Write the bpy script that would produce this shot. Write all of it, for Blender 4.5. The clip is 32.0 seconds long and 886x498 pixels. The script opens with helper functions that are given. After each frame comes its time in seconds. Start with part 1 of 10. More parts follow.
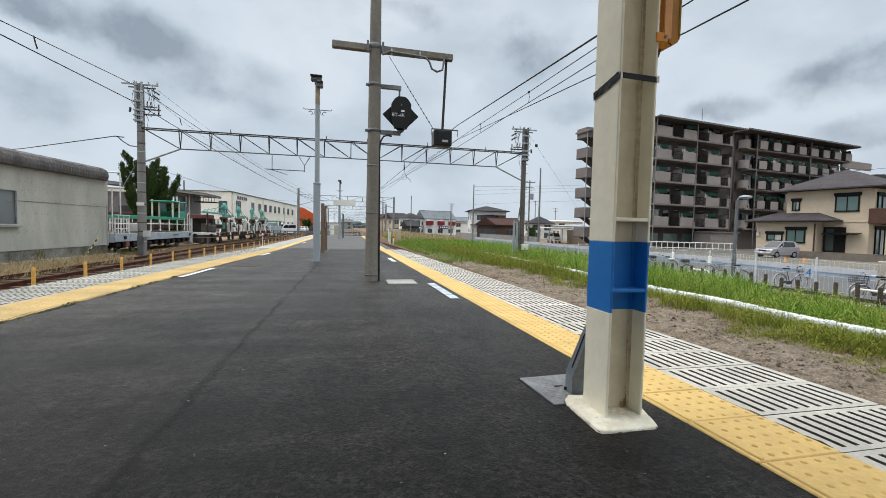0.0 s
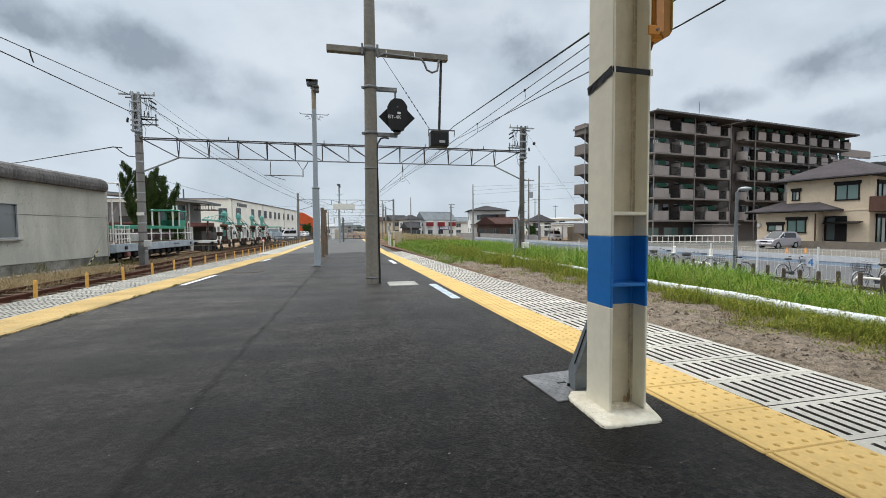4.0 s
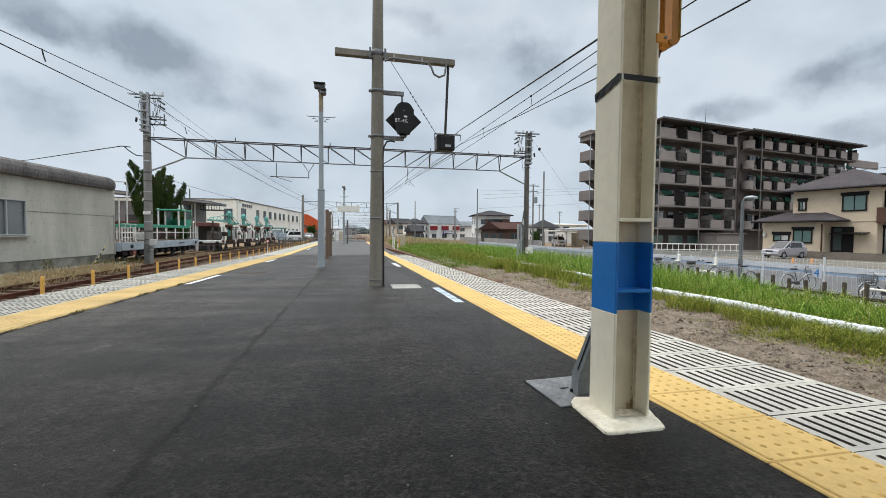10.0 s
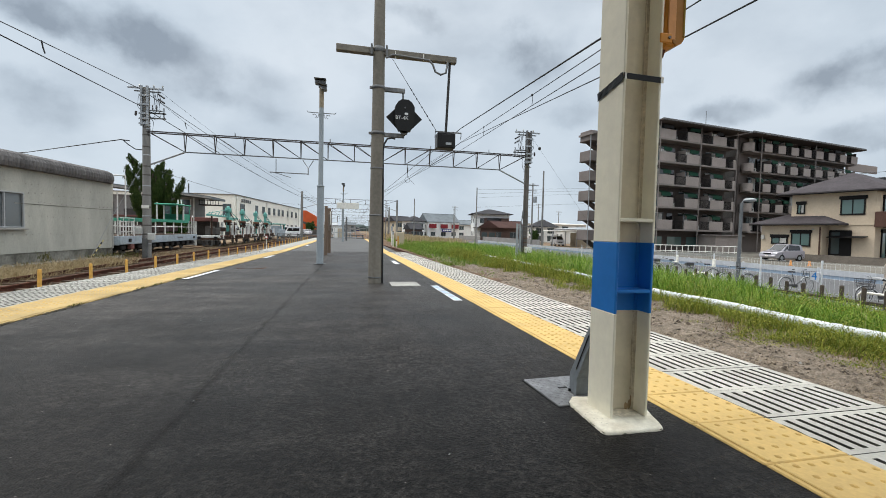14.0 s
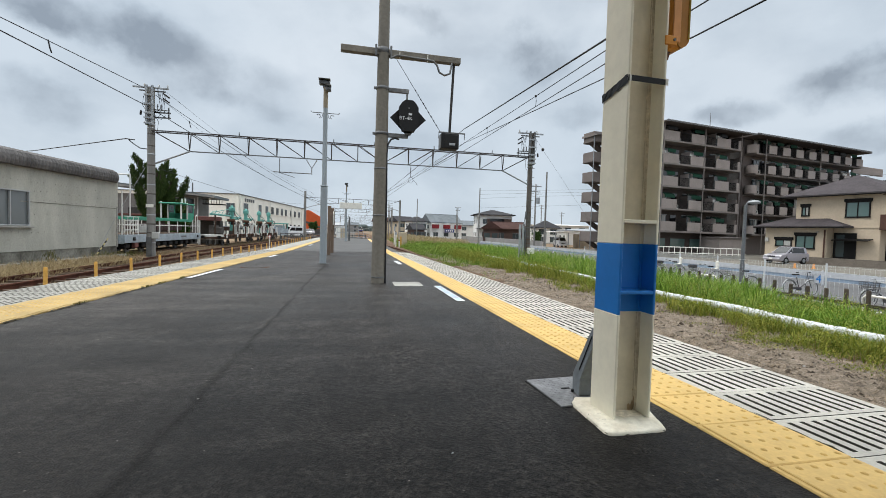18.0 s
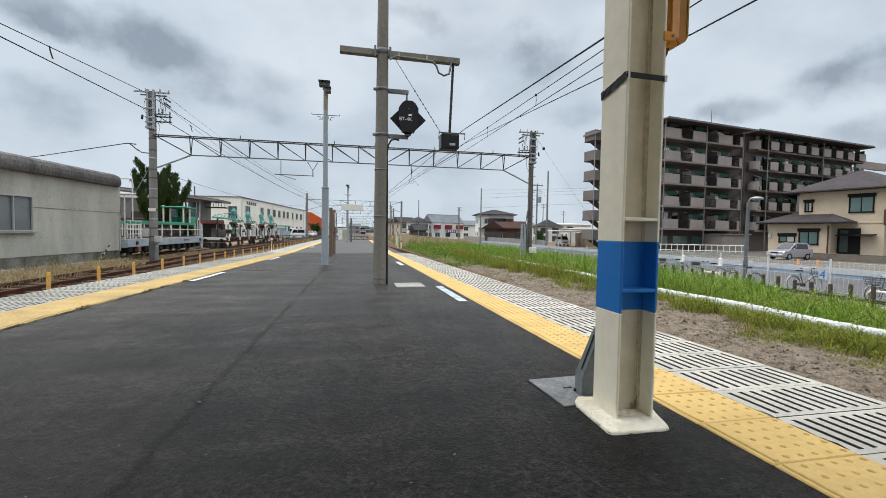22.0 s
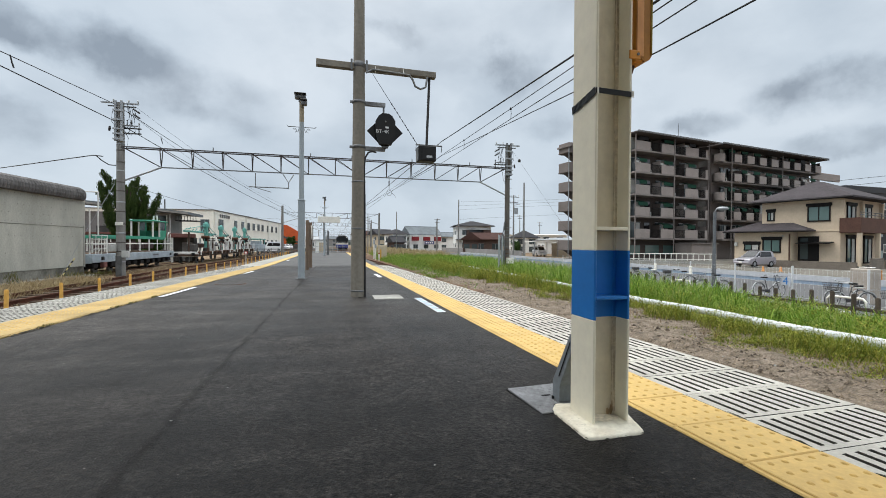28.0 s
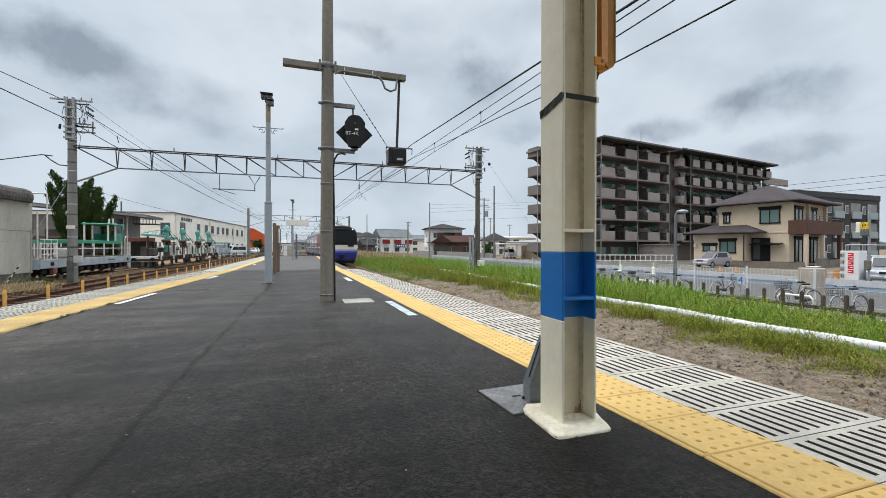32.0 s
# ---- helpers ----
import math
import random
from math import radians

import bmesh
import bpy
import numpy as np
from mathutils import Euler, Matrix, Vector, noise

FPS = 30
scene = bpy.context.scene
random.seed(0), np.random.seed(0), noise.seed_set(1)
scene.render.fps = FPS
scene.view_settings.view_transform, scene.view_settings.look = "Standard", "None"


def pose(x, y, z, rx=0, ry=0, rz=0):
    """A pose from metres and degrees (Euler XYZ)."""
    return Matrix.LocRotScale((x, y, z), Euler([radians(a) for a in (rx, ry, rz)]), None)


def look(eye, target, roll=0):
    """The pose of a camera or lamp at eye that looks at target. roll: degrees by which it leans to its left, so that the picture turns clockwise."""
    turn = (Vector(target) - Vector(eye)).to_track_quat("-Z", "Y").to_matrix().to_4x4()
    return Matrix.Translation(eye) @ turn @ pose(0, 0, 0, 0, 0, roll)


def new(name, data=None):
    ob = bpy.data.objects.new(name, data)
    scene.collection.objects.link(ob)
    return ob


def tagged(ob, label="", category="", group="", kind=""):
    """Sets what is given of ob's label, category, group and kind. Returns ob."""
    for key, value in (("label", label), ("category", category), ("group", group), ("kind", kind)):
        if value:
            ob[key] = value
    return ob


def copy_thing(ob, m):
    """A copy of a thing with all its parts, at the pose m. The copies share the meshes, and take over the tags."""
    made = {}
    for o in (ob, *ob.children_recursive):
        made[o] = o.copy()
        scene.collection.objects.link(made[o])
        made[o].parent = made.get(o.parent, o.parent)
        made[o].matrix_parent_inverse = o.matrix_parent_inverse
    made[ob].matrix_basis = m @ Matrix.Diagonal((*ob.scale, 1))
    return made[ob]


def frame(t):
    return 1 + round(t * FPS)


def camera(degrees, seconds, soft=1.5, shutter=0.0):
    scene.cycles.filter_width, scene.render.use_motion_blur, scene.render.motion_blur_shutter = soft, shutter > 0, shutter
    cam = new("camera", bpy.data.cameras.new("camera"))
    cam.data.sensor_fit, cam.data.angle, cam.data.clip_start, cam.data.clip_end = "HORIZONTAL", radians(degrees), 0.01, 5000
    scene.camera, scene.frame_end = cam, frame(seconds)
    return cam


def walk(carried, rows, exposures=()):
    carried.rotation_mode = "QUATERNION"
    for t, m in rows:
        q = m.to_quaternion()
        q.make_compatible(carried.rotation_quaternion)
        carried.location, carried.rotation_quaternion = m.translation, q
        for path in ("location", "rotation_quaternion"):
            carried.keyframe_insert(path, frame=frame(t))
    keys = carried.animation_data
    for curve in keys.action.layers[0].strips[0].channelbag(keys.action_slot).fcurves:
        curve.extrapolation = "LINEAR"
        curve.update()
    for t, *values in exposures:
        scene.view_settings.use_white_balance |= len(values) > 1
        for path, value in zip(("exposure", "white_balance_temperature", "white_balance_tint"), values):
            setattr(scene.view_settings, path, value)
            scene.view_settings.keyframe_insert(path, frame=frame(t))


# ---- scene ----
cam = camera(92.78, 32.0, soft=0.9)

# seconds, place, turn in degrees
PATH = [
    (0, 0.0038, 0.0069, 0.7279, 87.221, -1.268, -12.654),
    (0.5, 0.0031, 0.0065, 0.7272, 87.242, -1.174, -12.625),
    (1, 0.0045, 0.0098, 0.7277, 87.313, -0.679, -12.582),
    (1.5, 0.0063, 0.0089, 0.7261, 87.507, 0.078, -12.529),
    (2, 0.0142, -0.0043, 0.7301, 87.659, 0.848, -12.538),
    (2.5, 0.0196, 0.0012, 0.7255, 87.685, 1.178, -12.543),
    (3, 0.0146, -0.0046, 0.7249, 87.565, 1.024, -12.598),
    (3.5, 0.0125, 0.0065, 0.7228, 87.326, 0.503, -12.648),
    (5.5, 0.0176, -0.0002, 0.7242, 87.363, 0.420, -12.582),
    (6, 0.0150, -0.0050, 0.7243, 87.583, 0.525, -12.513),
    (6.5, 0.0192, -0.0032, 0.7238, 87.839, 0.502, -12.415),
    (7, 0.0116, -0.0047, 0.7236, 88.108, 0.329, -12.305),
    (7.5, 0.0067, -0.0132, 0.7225, 88.343, 0.127, -12.190),
    (8, 0.0022, -0.0144, 0.7221, 88.456, -0.040, -12.115),
    (8.5, 0.0059, -0.0103, 0.7207, 88.465, -0.167, -12.064),
    (9, 0.0007, -0.0105, 0.7212, 88.311, -0.257, -12.062),
    (9.5, 0.0034, -0.0085, 0.7213, 88.085, -0.365, -12.077),
    (10, 0.0040, -0.0007, 0.7200, 87.868, -0.528, -12.095),
    (10.5, 0.0024, 0.0027, 0.7194, 87.701, -0.666, -12.099),
    (11, 0.0028, 0.0056, 0.7193, 87.593, -0.755, -12.117),
    (11.5, 0.0032, 0.0055, 0.7201, 87.515, -0.803, -12.134),
    (12, 0.0018, 0.0053, 0.7217, 87.477, -0.827, -12.155),
    (12.5, 0.0006, 0.0046, 0.7212, 87.473, -0.889, -12.198),
    (13, 0.0000, 0.0000, 0.7200, 87.489, -0.973, -12.227),
    (13.5, 0.0034, 0.0085, 0.7184, 87.538, -1.138, -12.235),
    (14, -0.0004, 0.0061, 0.7174, 87.631, -1.303, -12.240),
    (14.5, -0.0080, -0.0047, 0.7180, 87.726, -1.417, -12.214),
    (16.5, -0.0060, -0.0004, 0.7190, 87.831, -1.578, -12.084),
    (17, -0.0053, 0.0014, 0.7160, 87.793, -1.612, -12.010),
    (17.5, -0.0058, 0.0041, 0.7169, 87.725, -1.657, -11.961),
    (18, -0.0092, -0.0016, 0.7166, 87.686, -1.644, -11.884),
    (18.5, -0.0075, -0.0016, 0.7155, 87.674, -1.616, -11.829),
    (19, -0.0067, -0.0019, 0.7170, 87.662, -1.554, -11.762),
    (19.5, -0.0039, 0.0007, 0.7171, 87.679, -1.448, -11.712),
    (20, -0.0046, -0.0065, 0.7181, 87.695, -1.360, -11.666),
    (20.5, -0.0022, 0.0019, 0.7165, 87.691, -1.313, -11.650),
    (21, 0.0018, 0.0012, 0.7177, 87.668, -1.221, -11.629),
    (21.5, -0.0009, -0.0015, 0.7181, 87.664, -1.130, -11.633),
    (22, 0.0009, 0.0027, 0.7162, 87.724, -0.932, -11.627),
    (22.5, 0.0018, -0.0055, 0.7187, 87.829, -0.581, -11.599),
    (23, 0.0088, -0.0064, 0.7191, 87.942, -0.250, -11.564),
    (23.5, 0.0116, -0.0039, 0.7181, 88.050, -0.031, -11.503),
    (24, 0.0091, -0.0108, 0.7203, 88.119, 0.021, -11.451),
    (24.5, 0.0034, -0.0112, 0.7169, 88.217, -0.120, -11.466),
    (25, 0.0018, -0.0118, 0.7179, 88.336, -0.278, -11.591),
    (25.5, 0.0021, -0.0086, 0.7176, 88.521, -0.348, -11.789),
    (27.5, -0.0016, -0.0145, 0.7142, 89.255, -0.288, -13.627),
    (28, -0.0019, -0.0144, 0.7124, 89.339, -0.357, -14.598),
    (28.5, -0.0026, -0.0125, 0.7120, 89.343, -0.383, -15.354),
    (29, -0.0022, -0.0051, 0.7106, 89.356, -0.438, -16.113),
    (29.5, -0.0014, -0.0099, 0.7088, 89.361, -0.468, -16.638),
    (30, -0.0056, -0.0058, 0.7104, 89.387, -0.482, -17.117),
    (30.5, -0.0034, -0.0071, 0.7073, 89.520, -0.366, -17.567),
    (31, -0.0026, -0.0067, 0.7094, 89.625, -0.227, -17.976),
    (31.5, 0.0006, -0.0150, 0.7100, 89.710, -0.125, -18.335),
    (32, 0.0031, -0.0093, 0.7111, 89.731, -0.044, -18.505),
]
walk(cam, [(t, pose(*p)) for t, *p in PATH])

# ---- light: an overcast sky with drifting grey cloud, and a veiled sun ----
SUN_UP, SUN_TURN = 56, 302
world = bpy.data.worlds.new("overcast")
scene.world = world
world.use_nodes = True
wn, wl = world.node_tree.nodes, world.node_tree.links
wn.clear()


def wnode(kind, **sets):
    n = wn.new(kind)
    for k, v in sets.items():
        if k in n.inputs:
            n.inputs[k].default_value = v
    return n


w_out, w_bg = wnode("ShaderNodeOutputWorld"), wnode("ShaderNodeBackground", Strength=1.0)
sky = wnode("ShaderNodeTexSky")
sky.sky_type, sky.sun_disc = "NISHITA", False
sky.sun_elevation, sky.sun_rotation = radians(SUN_UP), radians(SUN_TURN)
sky_dim = wnode("ShaderNodeMix")
sky_dim.data_type, sky_dim.blend_type = "RGBA", "MULTIPLY"
sky_dim.inputs[0].default_value = 1.0
sky_dim.inputs[7].default_value = (0.09, 0.09, 0.09, 1)
wl.new(sky.outputs[0], sky_dim.inputs[6])
# banks of cloud, flattened towards the horizon
w_tc, w_sep = wnode("ShaderNodeTexCoord"), wnode("ShaderNodeSeparateXYZ")
wl.new(w_tc.outputs["Generated"], w_sep.inputs[0])
w_com = wnode("ShaderNodeMapping")
w_com.inputs["Scale"].default_value = (1.0, 1.0, 1.75)
w_com.inputs["Location"].default_value = (3.1, 0.4, 1.7)
w_com.inputs["Rotation"].default_value = (0, 0, radians(-52))
wl.new(w_tc.outputs["Generated"], w_com.inputs[0])
n_big = wnode("ShaderNodeTexNoise", Scale=4.0, Detail=7.0, Roughness=0.52, Distortion=0.1)
n_soft = wnode("ShaderNodeTexNoise", Scale=1.3, Detail=3.0, Roughness=0.5)
wl.new(w_com.outputs[0], n_big.inputs["Vector"])
wl.new(w_com.outputs[0], n_soft.inputs["Vector"])
deck = wnode("ShaderNodeValToRGB")
deck.color_ramp.elements[0].position, deck.color_ramp.elements[0].color = 0.0, (0.72, 0.80, 0.875, 1)
deck.color_ramp.elements[1].position, deck.color_ramp.elements[1].color = 1.0, (0.33, 0.385, 0.45, 1)
mid = deck.color_ramp.elements.new(0.4)
mid.color = (0.58, 0.66, 0.74, 1)
# grey banks of cloud: bearing and height in degrees, half widths, tilt, density
BANKS = [(-31.0, 20.5, 0.150, 0.050, 12, 0.85), (-22.5, 19.5, 0.150, 0.056, 14, 0.80), (-14.5, 16.5, 0.180, 0.072, 8, 0.62), (-31.5, 11.8, 0.110, 0.050, 0, 0.5), (24.0, 22.5, 0.095, 0.064, 0, 0.75),
         (56.5, 15.6, 0.140, 0.052, 0, 0.92), (46.0, 13.8, 0.085, 0.036, 0, 0.7), (8.1, 26.6, 0.080, 0.026, 0, 0.5), (58.0, 10.2, 0.110, 0.030, 0, 0.6), (29.0, 15.0, 0.090, 0.030, 0, 0.35), (-38.0, 27.0, 0.12, 0.06, 0, 0.6)]
n_edge = wnode("ShaderNodeTexNoise", Scale=7.0, Detail=7.0, Roughness=0.58)
wl.new(w_tc.outputs["Generated"], n_edge.inputs["Vector"])
w_wob = wnode("ShaderNodeVectorMath")
w_wob.operation = "MULTIPLY_ADD"
w_wob.inputs[1].default_value, w_wob.inputs[2].default_value = (0.11, 0.11, 0.11), (-0.055, -0.055, -0.055)
wl.new(n_edge.outputs["Color"], w_wob.inputs[0])
w_dir = wnode("ShaderNodeVectorMath")
w_dir.operation = "ADD"
wl.new(w_tc.outputs["Generated"], w_dir.inputs[0])
wl.new(w_wob.outputs[0], w_dir.inputs[1])
cover = None
for az, el, hw, hh, tip, dense in BANKS:
    az, el = radians(az), radians(el)
    mp = wnode("ShaderNodeMapping")
    mp.vector_type = "TEXTURE"
    mp.inputs["Location"].default_value = (math.sin(az) * math.cos(el), math.cos(az) * math.cos(el), math.sin(el))
    mp.inputs["Rotation"].default_value = (0, radians(tip), -az)
    mp.inputs["Scale"].default_value = (hw, 1.0, hh)
    wl.new(w_dir.outputs[0], mp.inputs[0])
    ln = wnode("ShaderNodeVectorMath")
    ln.operation = "LENGTH"
    wl.new(mp.outputs[0], ln.inputs[0])
    fall = wnode("ShaderNodeMapRange")
    fall.interpolation_type = "SMOOTHSTEP"
    fall.inputs[1].default_value, fall.inputs[2].default_value = 0.30, 1.15
    fall.inputs[3].default_value, fall.inputs[4].default_value = dense, 0.0
    wl.new(ln.outputs["Value"], fall.inputs[0])
    if cover is None:
        cover = fall.outputs[0]
    else:
        mx = wnode("ShaderNodeMath")
        mx.operation = "SMOOTH_MAX"
        mx.inputs[2].default_value = 0.15
        wl.new(cover, mx.inputs[0])
        wl.new(fall.outputs[0], mx.inputs[1])
        cover = mx.outputs[0]
w_body = wnode("ShaderNodeMapRange")
w_body.inputs[1].default_value, w_body.inputs[2].default_value, w_body.inputs[3].default_value, w_body.inputs[4].default_value = 0.35, 0.65, 0.45, 1.28
wl.new(n_edge.outputs[0], w_body.inputs[0])
w_bank = wnode("ShaderNodeMath")
w_bank.operation = "MULTIPLY"
wl.new(cover, w_bank.inputs[0])
wl.new(w_body.outputs[0], w_bank.inputs[1])
w_haze = wnode("ShaderNodeMapRange")
w_haze.inputs[1].default_value, w_haze.inputs[2].default_value, w_haze.inputs[3].default_value, w_haze.inputs[4].default_value = 0.42, 0.70, 0.0, 0.42
wl.new(n_big.outputs[0], w_haze.inputs[0])
w_sum = wnode("ShaderNodeMath")
w_sum.operation = "ADD"
wl.new(w_bank.outputs[0], w_sum.inputs[0])
wl.new(w_haze.outputs[0], w_sum.inputs[1])
wl.new(w_sum.outputs[0], deck.inputs[0])
veil = wnode("ShaderNodeValToRGB")
veil.color_ramp.elements[0].position, veil.color_ramp.elements[0].color = 0.35, (0.92, 0.94, 0.96, 1)
veil.color_ramp.elements[1].position, veil.color_ramp.elements[1].color = 0.65, (1.08, 1.06, 1.05, 1)
wl.new(n_soft.outputs[0], veil.inputs[0])
w_mul = wnode("ShaderNodeMix")
w_mul.data_type, w_mul.blend_type = "RGBA", "MULTIPLY"
w_mul.inputs[0].default_value = 1.0
wl.new(deck.outputs[0], w_mul.inputs[6])
wl.new(veil.outputs[0], w_mul.inputs[7])
w_mix = wnode("ShaderNodeMix")
w_mix.data_type = "RGBA"
w_mix.inputs[0].default_value = 0.94
wl.new(sky_dim.outputs[2], w_mix.inputs[6])
wl.new(w_mul.outputs[2], w_mix.inputs[7])
# sky above the view is made brighter, to raise the light on the scene
w_up = wnode("ShaderNodeMapRange")
w_up.interpolation_type = "SMOOTHSTEP"
w_up.inputs[1].default_value, w_up.inputs[2].default_value = 0.46, 0.95
wl.new(w_sep.outputs["Z"], w_up.inputs[0])
w_gain = wnode("ShaderNodeValToRGB")
w_gain.color_ramp.elements[0].color = (1, 1, 1, 1)
w_gain.color_ramp.elements[1].color = (4.6, 4.2, 3.75, 1)
wl.new(w_up.outputs[0], w_gain.inputs[0])
w_over = wnode("ShaderNodeMix")
w_over.data_type, w_over.blend_type = "RGBA", "MULTIPLY"
w_over.inputs[0].default_value = 1.0
wl.new(w_mix.outputs[2], w_over.inputs[6])
wl.new(w_gain.outputs[0], w_over.inputs[7])
wl.new(w_over.outputs[2], w_bg.inputs["Color"])
wl.new(w_bg.outputs[0], w_out.inputs[0])

sun_data = bpy.data.lights.new("sun", "SUN")
sun_data.energy, sun_data.angle, sun_data.color = 1.5, radians(45), (1.0, 0.95, 0.88)
sun = new("sun", sun_data)
a_, e_ = radians(SUN_TURN), radians(SUN_UP)
sun.matrix_world = look((0, 0, 60), (-math.sin(a_) * math.cos(e_), -math.cos(a_) * math.cos(e_), 60 - math.sin(e_)))
scene.view_settings.exposure = 0.0

# ---- materials ----
def material(name, color, rough=0.7, metal=0.0, vary=0.18, grain=30.0, blotch=1.5, bump=0.15, bump_size=0.01, tint=None, space="Object",
             piece=0.0, spec=0.25, coat=0.0, streak=0.0):
    """A surface with fine grain, broad blotches, relief and, for pieces, a difference from one to the next."""
    m = bpy.data.materials.new(name)
    m.use_nodes = True
    nt = m.node_tree
    n, l = nt.nodes, nt.links
    bs = n["Principled BSDF"]
    if space == "World":
        src = n.new("ShaderNodeNewGeometry").outputs["Position"]
    else:
        src = n.new("ShaderNodeTexCoord").outputs[space]
    fine, broad = n.new("ShaderNodeTexNoise"), n.new("ShaderNodeTexNoise")
    fine.inputs["Scale"].default_value, fine.inputs["Detail"].default_value, fine.inputs["Roughness"].default_value = grain, 5, 0.65
    broad.inputs["Scale"].default_value, broad.inputs["Detail"].default_value, broad.inputs["Roughness"].default_value = blotch, 6, 0.6
    l.new(src, fine.inputs["Vector"])
    if streak:
        mp = n.new("ShaderNodeMapping")
        mp.inputs["Scale"].default_value = (1, 1, 1 / streak)
        l.new(src, mp.inputs[0])
        l.new(mp.outputs[0], broad.inputs["Vector"])
    else:
        l.new(src, broad.inputs["Vector"])
    ramp = n.new("ShaderNodeValToRGB")
    c = Vector(color)
    t = Vector(tint) if tint else c * (1 - 1.6 * vary)
    e = ramp.color_ramp.elements
    e[0].position, e[0].color = 0.32, (*t, 1)
    e[1].position, e[1].color = 0.62, (*(c * (1 + 0.35 * vary)), 1)
    l.new(broad.outputs[0], ramp.inputs[0])
    gr = n.new("ShaderNodeMapRange")
    gr.inputs[1].default_value, gr.inputs[2].default_value = 0.3, 0.7
    gr.inputs[3].default_value, gr.inputs[4].default_value = 1 - vary, 1 + vary
    l.new(fine.outputs[0], gr.inputs[0])
    mul = n.new("ShaderNodeVectorMath")
    mul.operation = "SCALE"
    l.new(ramp.outputs[0], mul.inputs[0])
    l.new(gr.outputs[0], mul.inputs["Scale"])
    out = mul.outputs[0]
    if piece:
        info = n.new("ShaderNodeObjectInfo")
        pr = n.new("ShaderNodeMapRange")
        pr.inputs[3].default_value, pr.inputs[4].default_value = 1 - piece, 1 + piece
        l.new(info.outputs["Random"], pr.inputs[0])
        m2 = n.new("ShaderNodeVectorMath")
        m2.operation = "SCALE"
        l.new(out, m2.inputs[0])
        l.new(pr.outputs[0], m2.inputs["Scale"])
        out = m2.outputs[0]
    l.new(out, bs.inputs["Base Color"])
    rr = n.new("ShaderNodeMapRange")
    rr.inputs[3].default_value, rr.inputs[4].default_value = max(rough - 0.1, 0.02), min(rough + 0.1, 1)
    l.new(broad.outputs[0], rr.inputs[0])
    l.new(rr.outputs[0], bs.inputs["Roughness"])
    bs.inputs["Metallic"].default_value = metal
    bs.inputs["Specular IOR Level"].default_value = spec
    bs.inputs["Coat Weight"].default_value = coat
    if bump:
        b = n.new("ShaderNodeBump")
        b.inputs["Strength"].default_value, b.inputs["Distance"].default_value = bump, bump_size
        l.new(fine.outputs[0], b.inputs["Height"])
        l.new(b.outputs[0], bs.inputs["Normal"])
    return m


def glass(name, color=(0.03, 0.05, 0.05), rough=0.06):
    m = bpy.data.materials.new(name)
    m.use_nodes = True
    bs = m.node_tree.nodes["Principled BSDF"]
    bs.inputs["Base Color"].default_value = (*color, 1)
    bs.inputs["Roughness"].default_value = rough
    bs.inputs["Specular IOR Level"].default_value = 0.7
    return m


def glow(name, color, strength):
    m = bpy.data.materials.new(name)
    m.use_nodes = True
    bs = m.node_tree.nodes["Principled BSDF"]
    bs.inputs["Base Color"].default_value = (*color, 1)
    bs.inputs["Emission Color"].default_value = (*color, 1)
    bs.inputs["Emission Strength"].default_value = strength
    return m


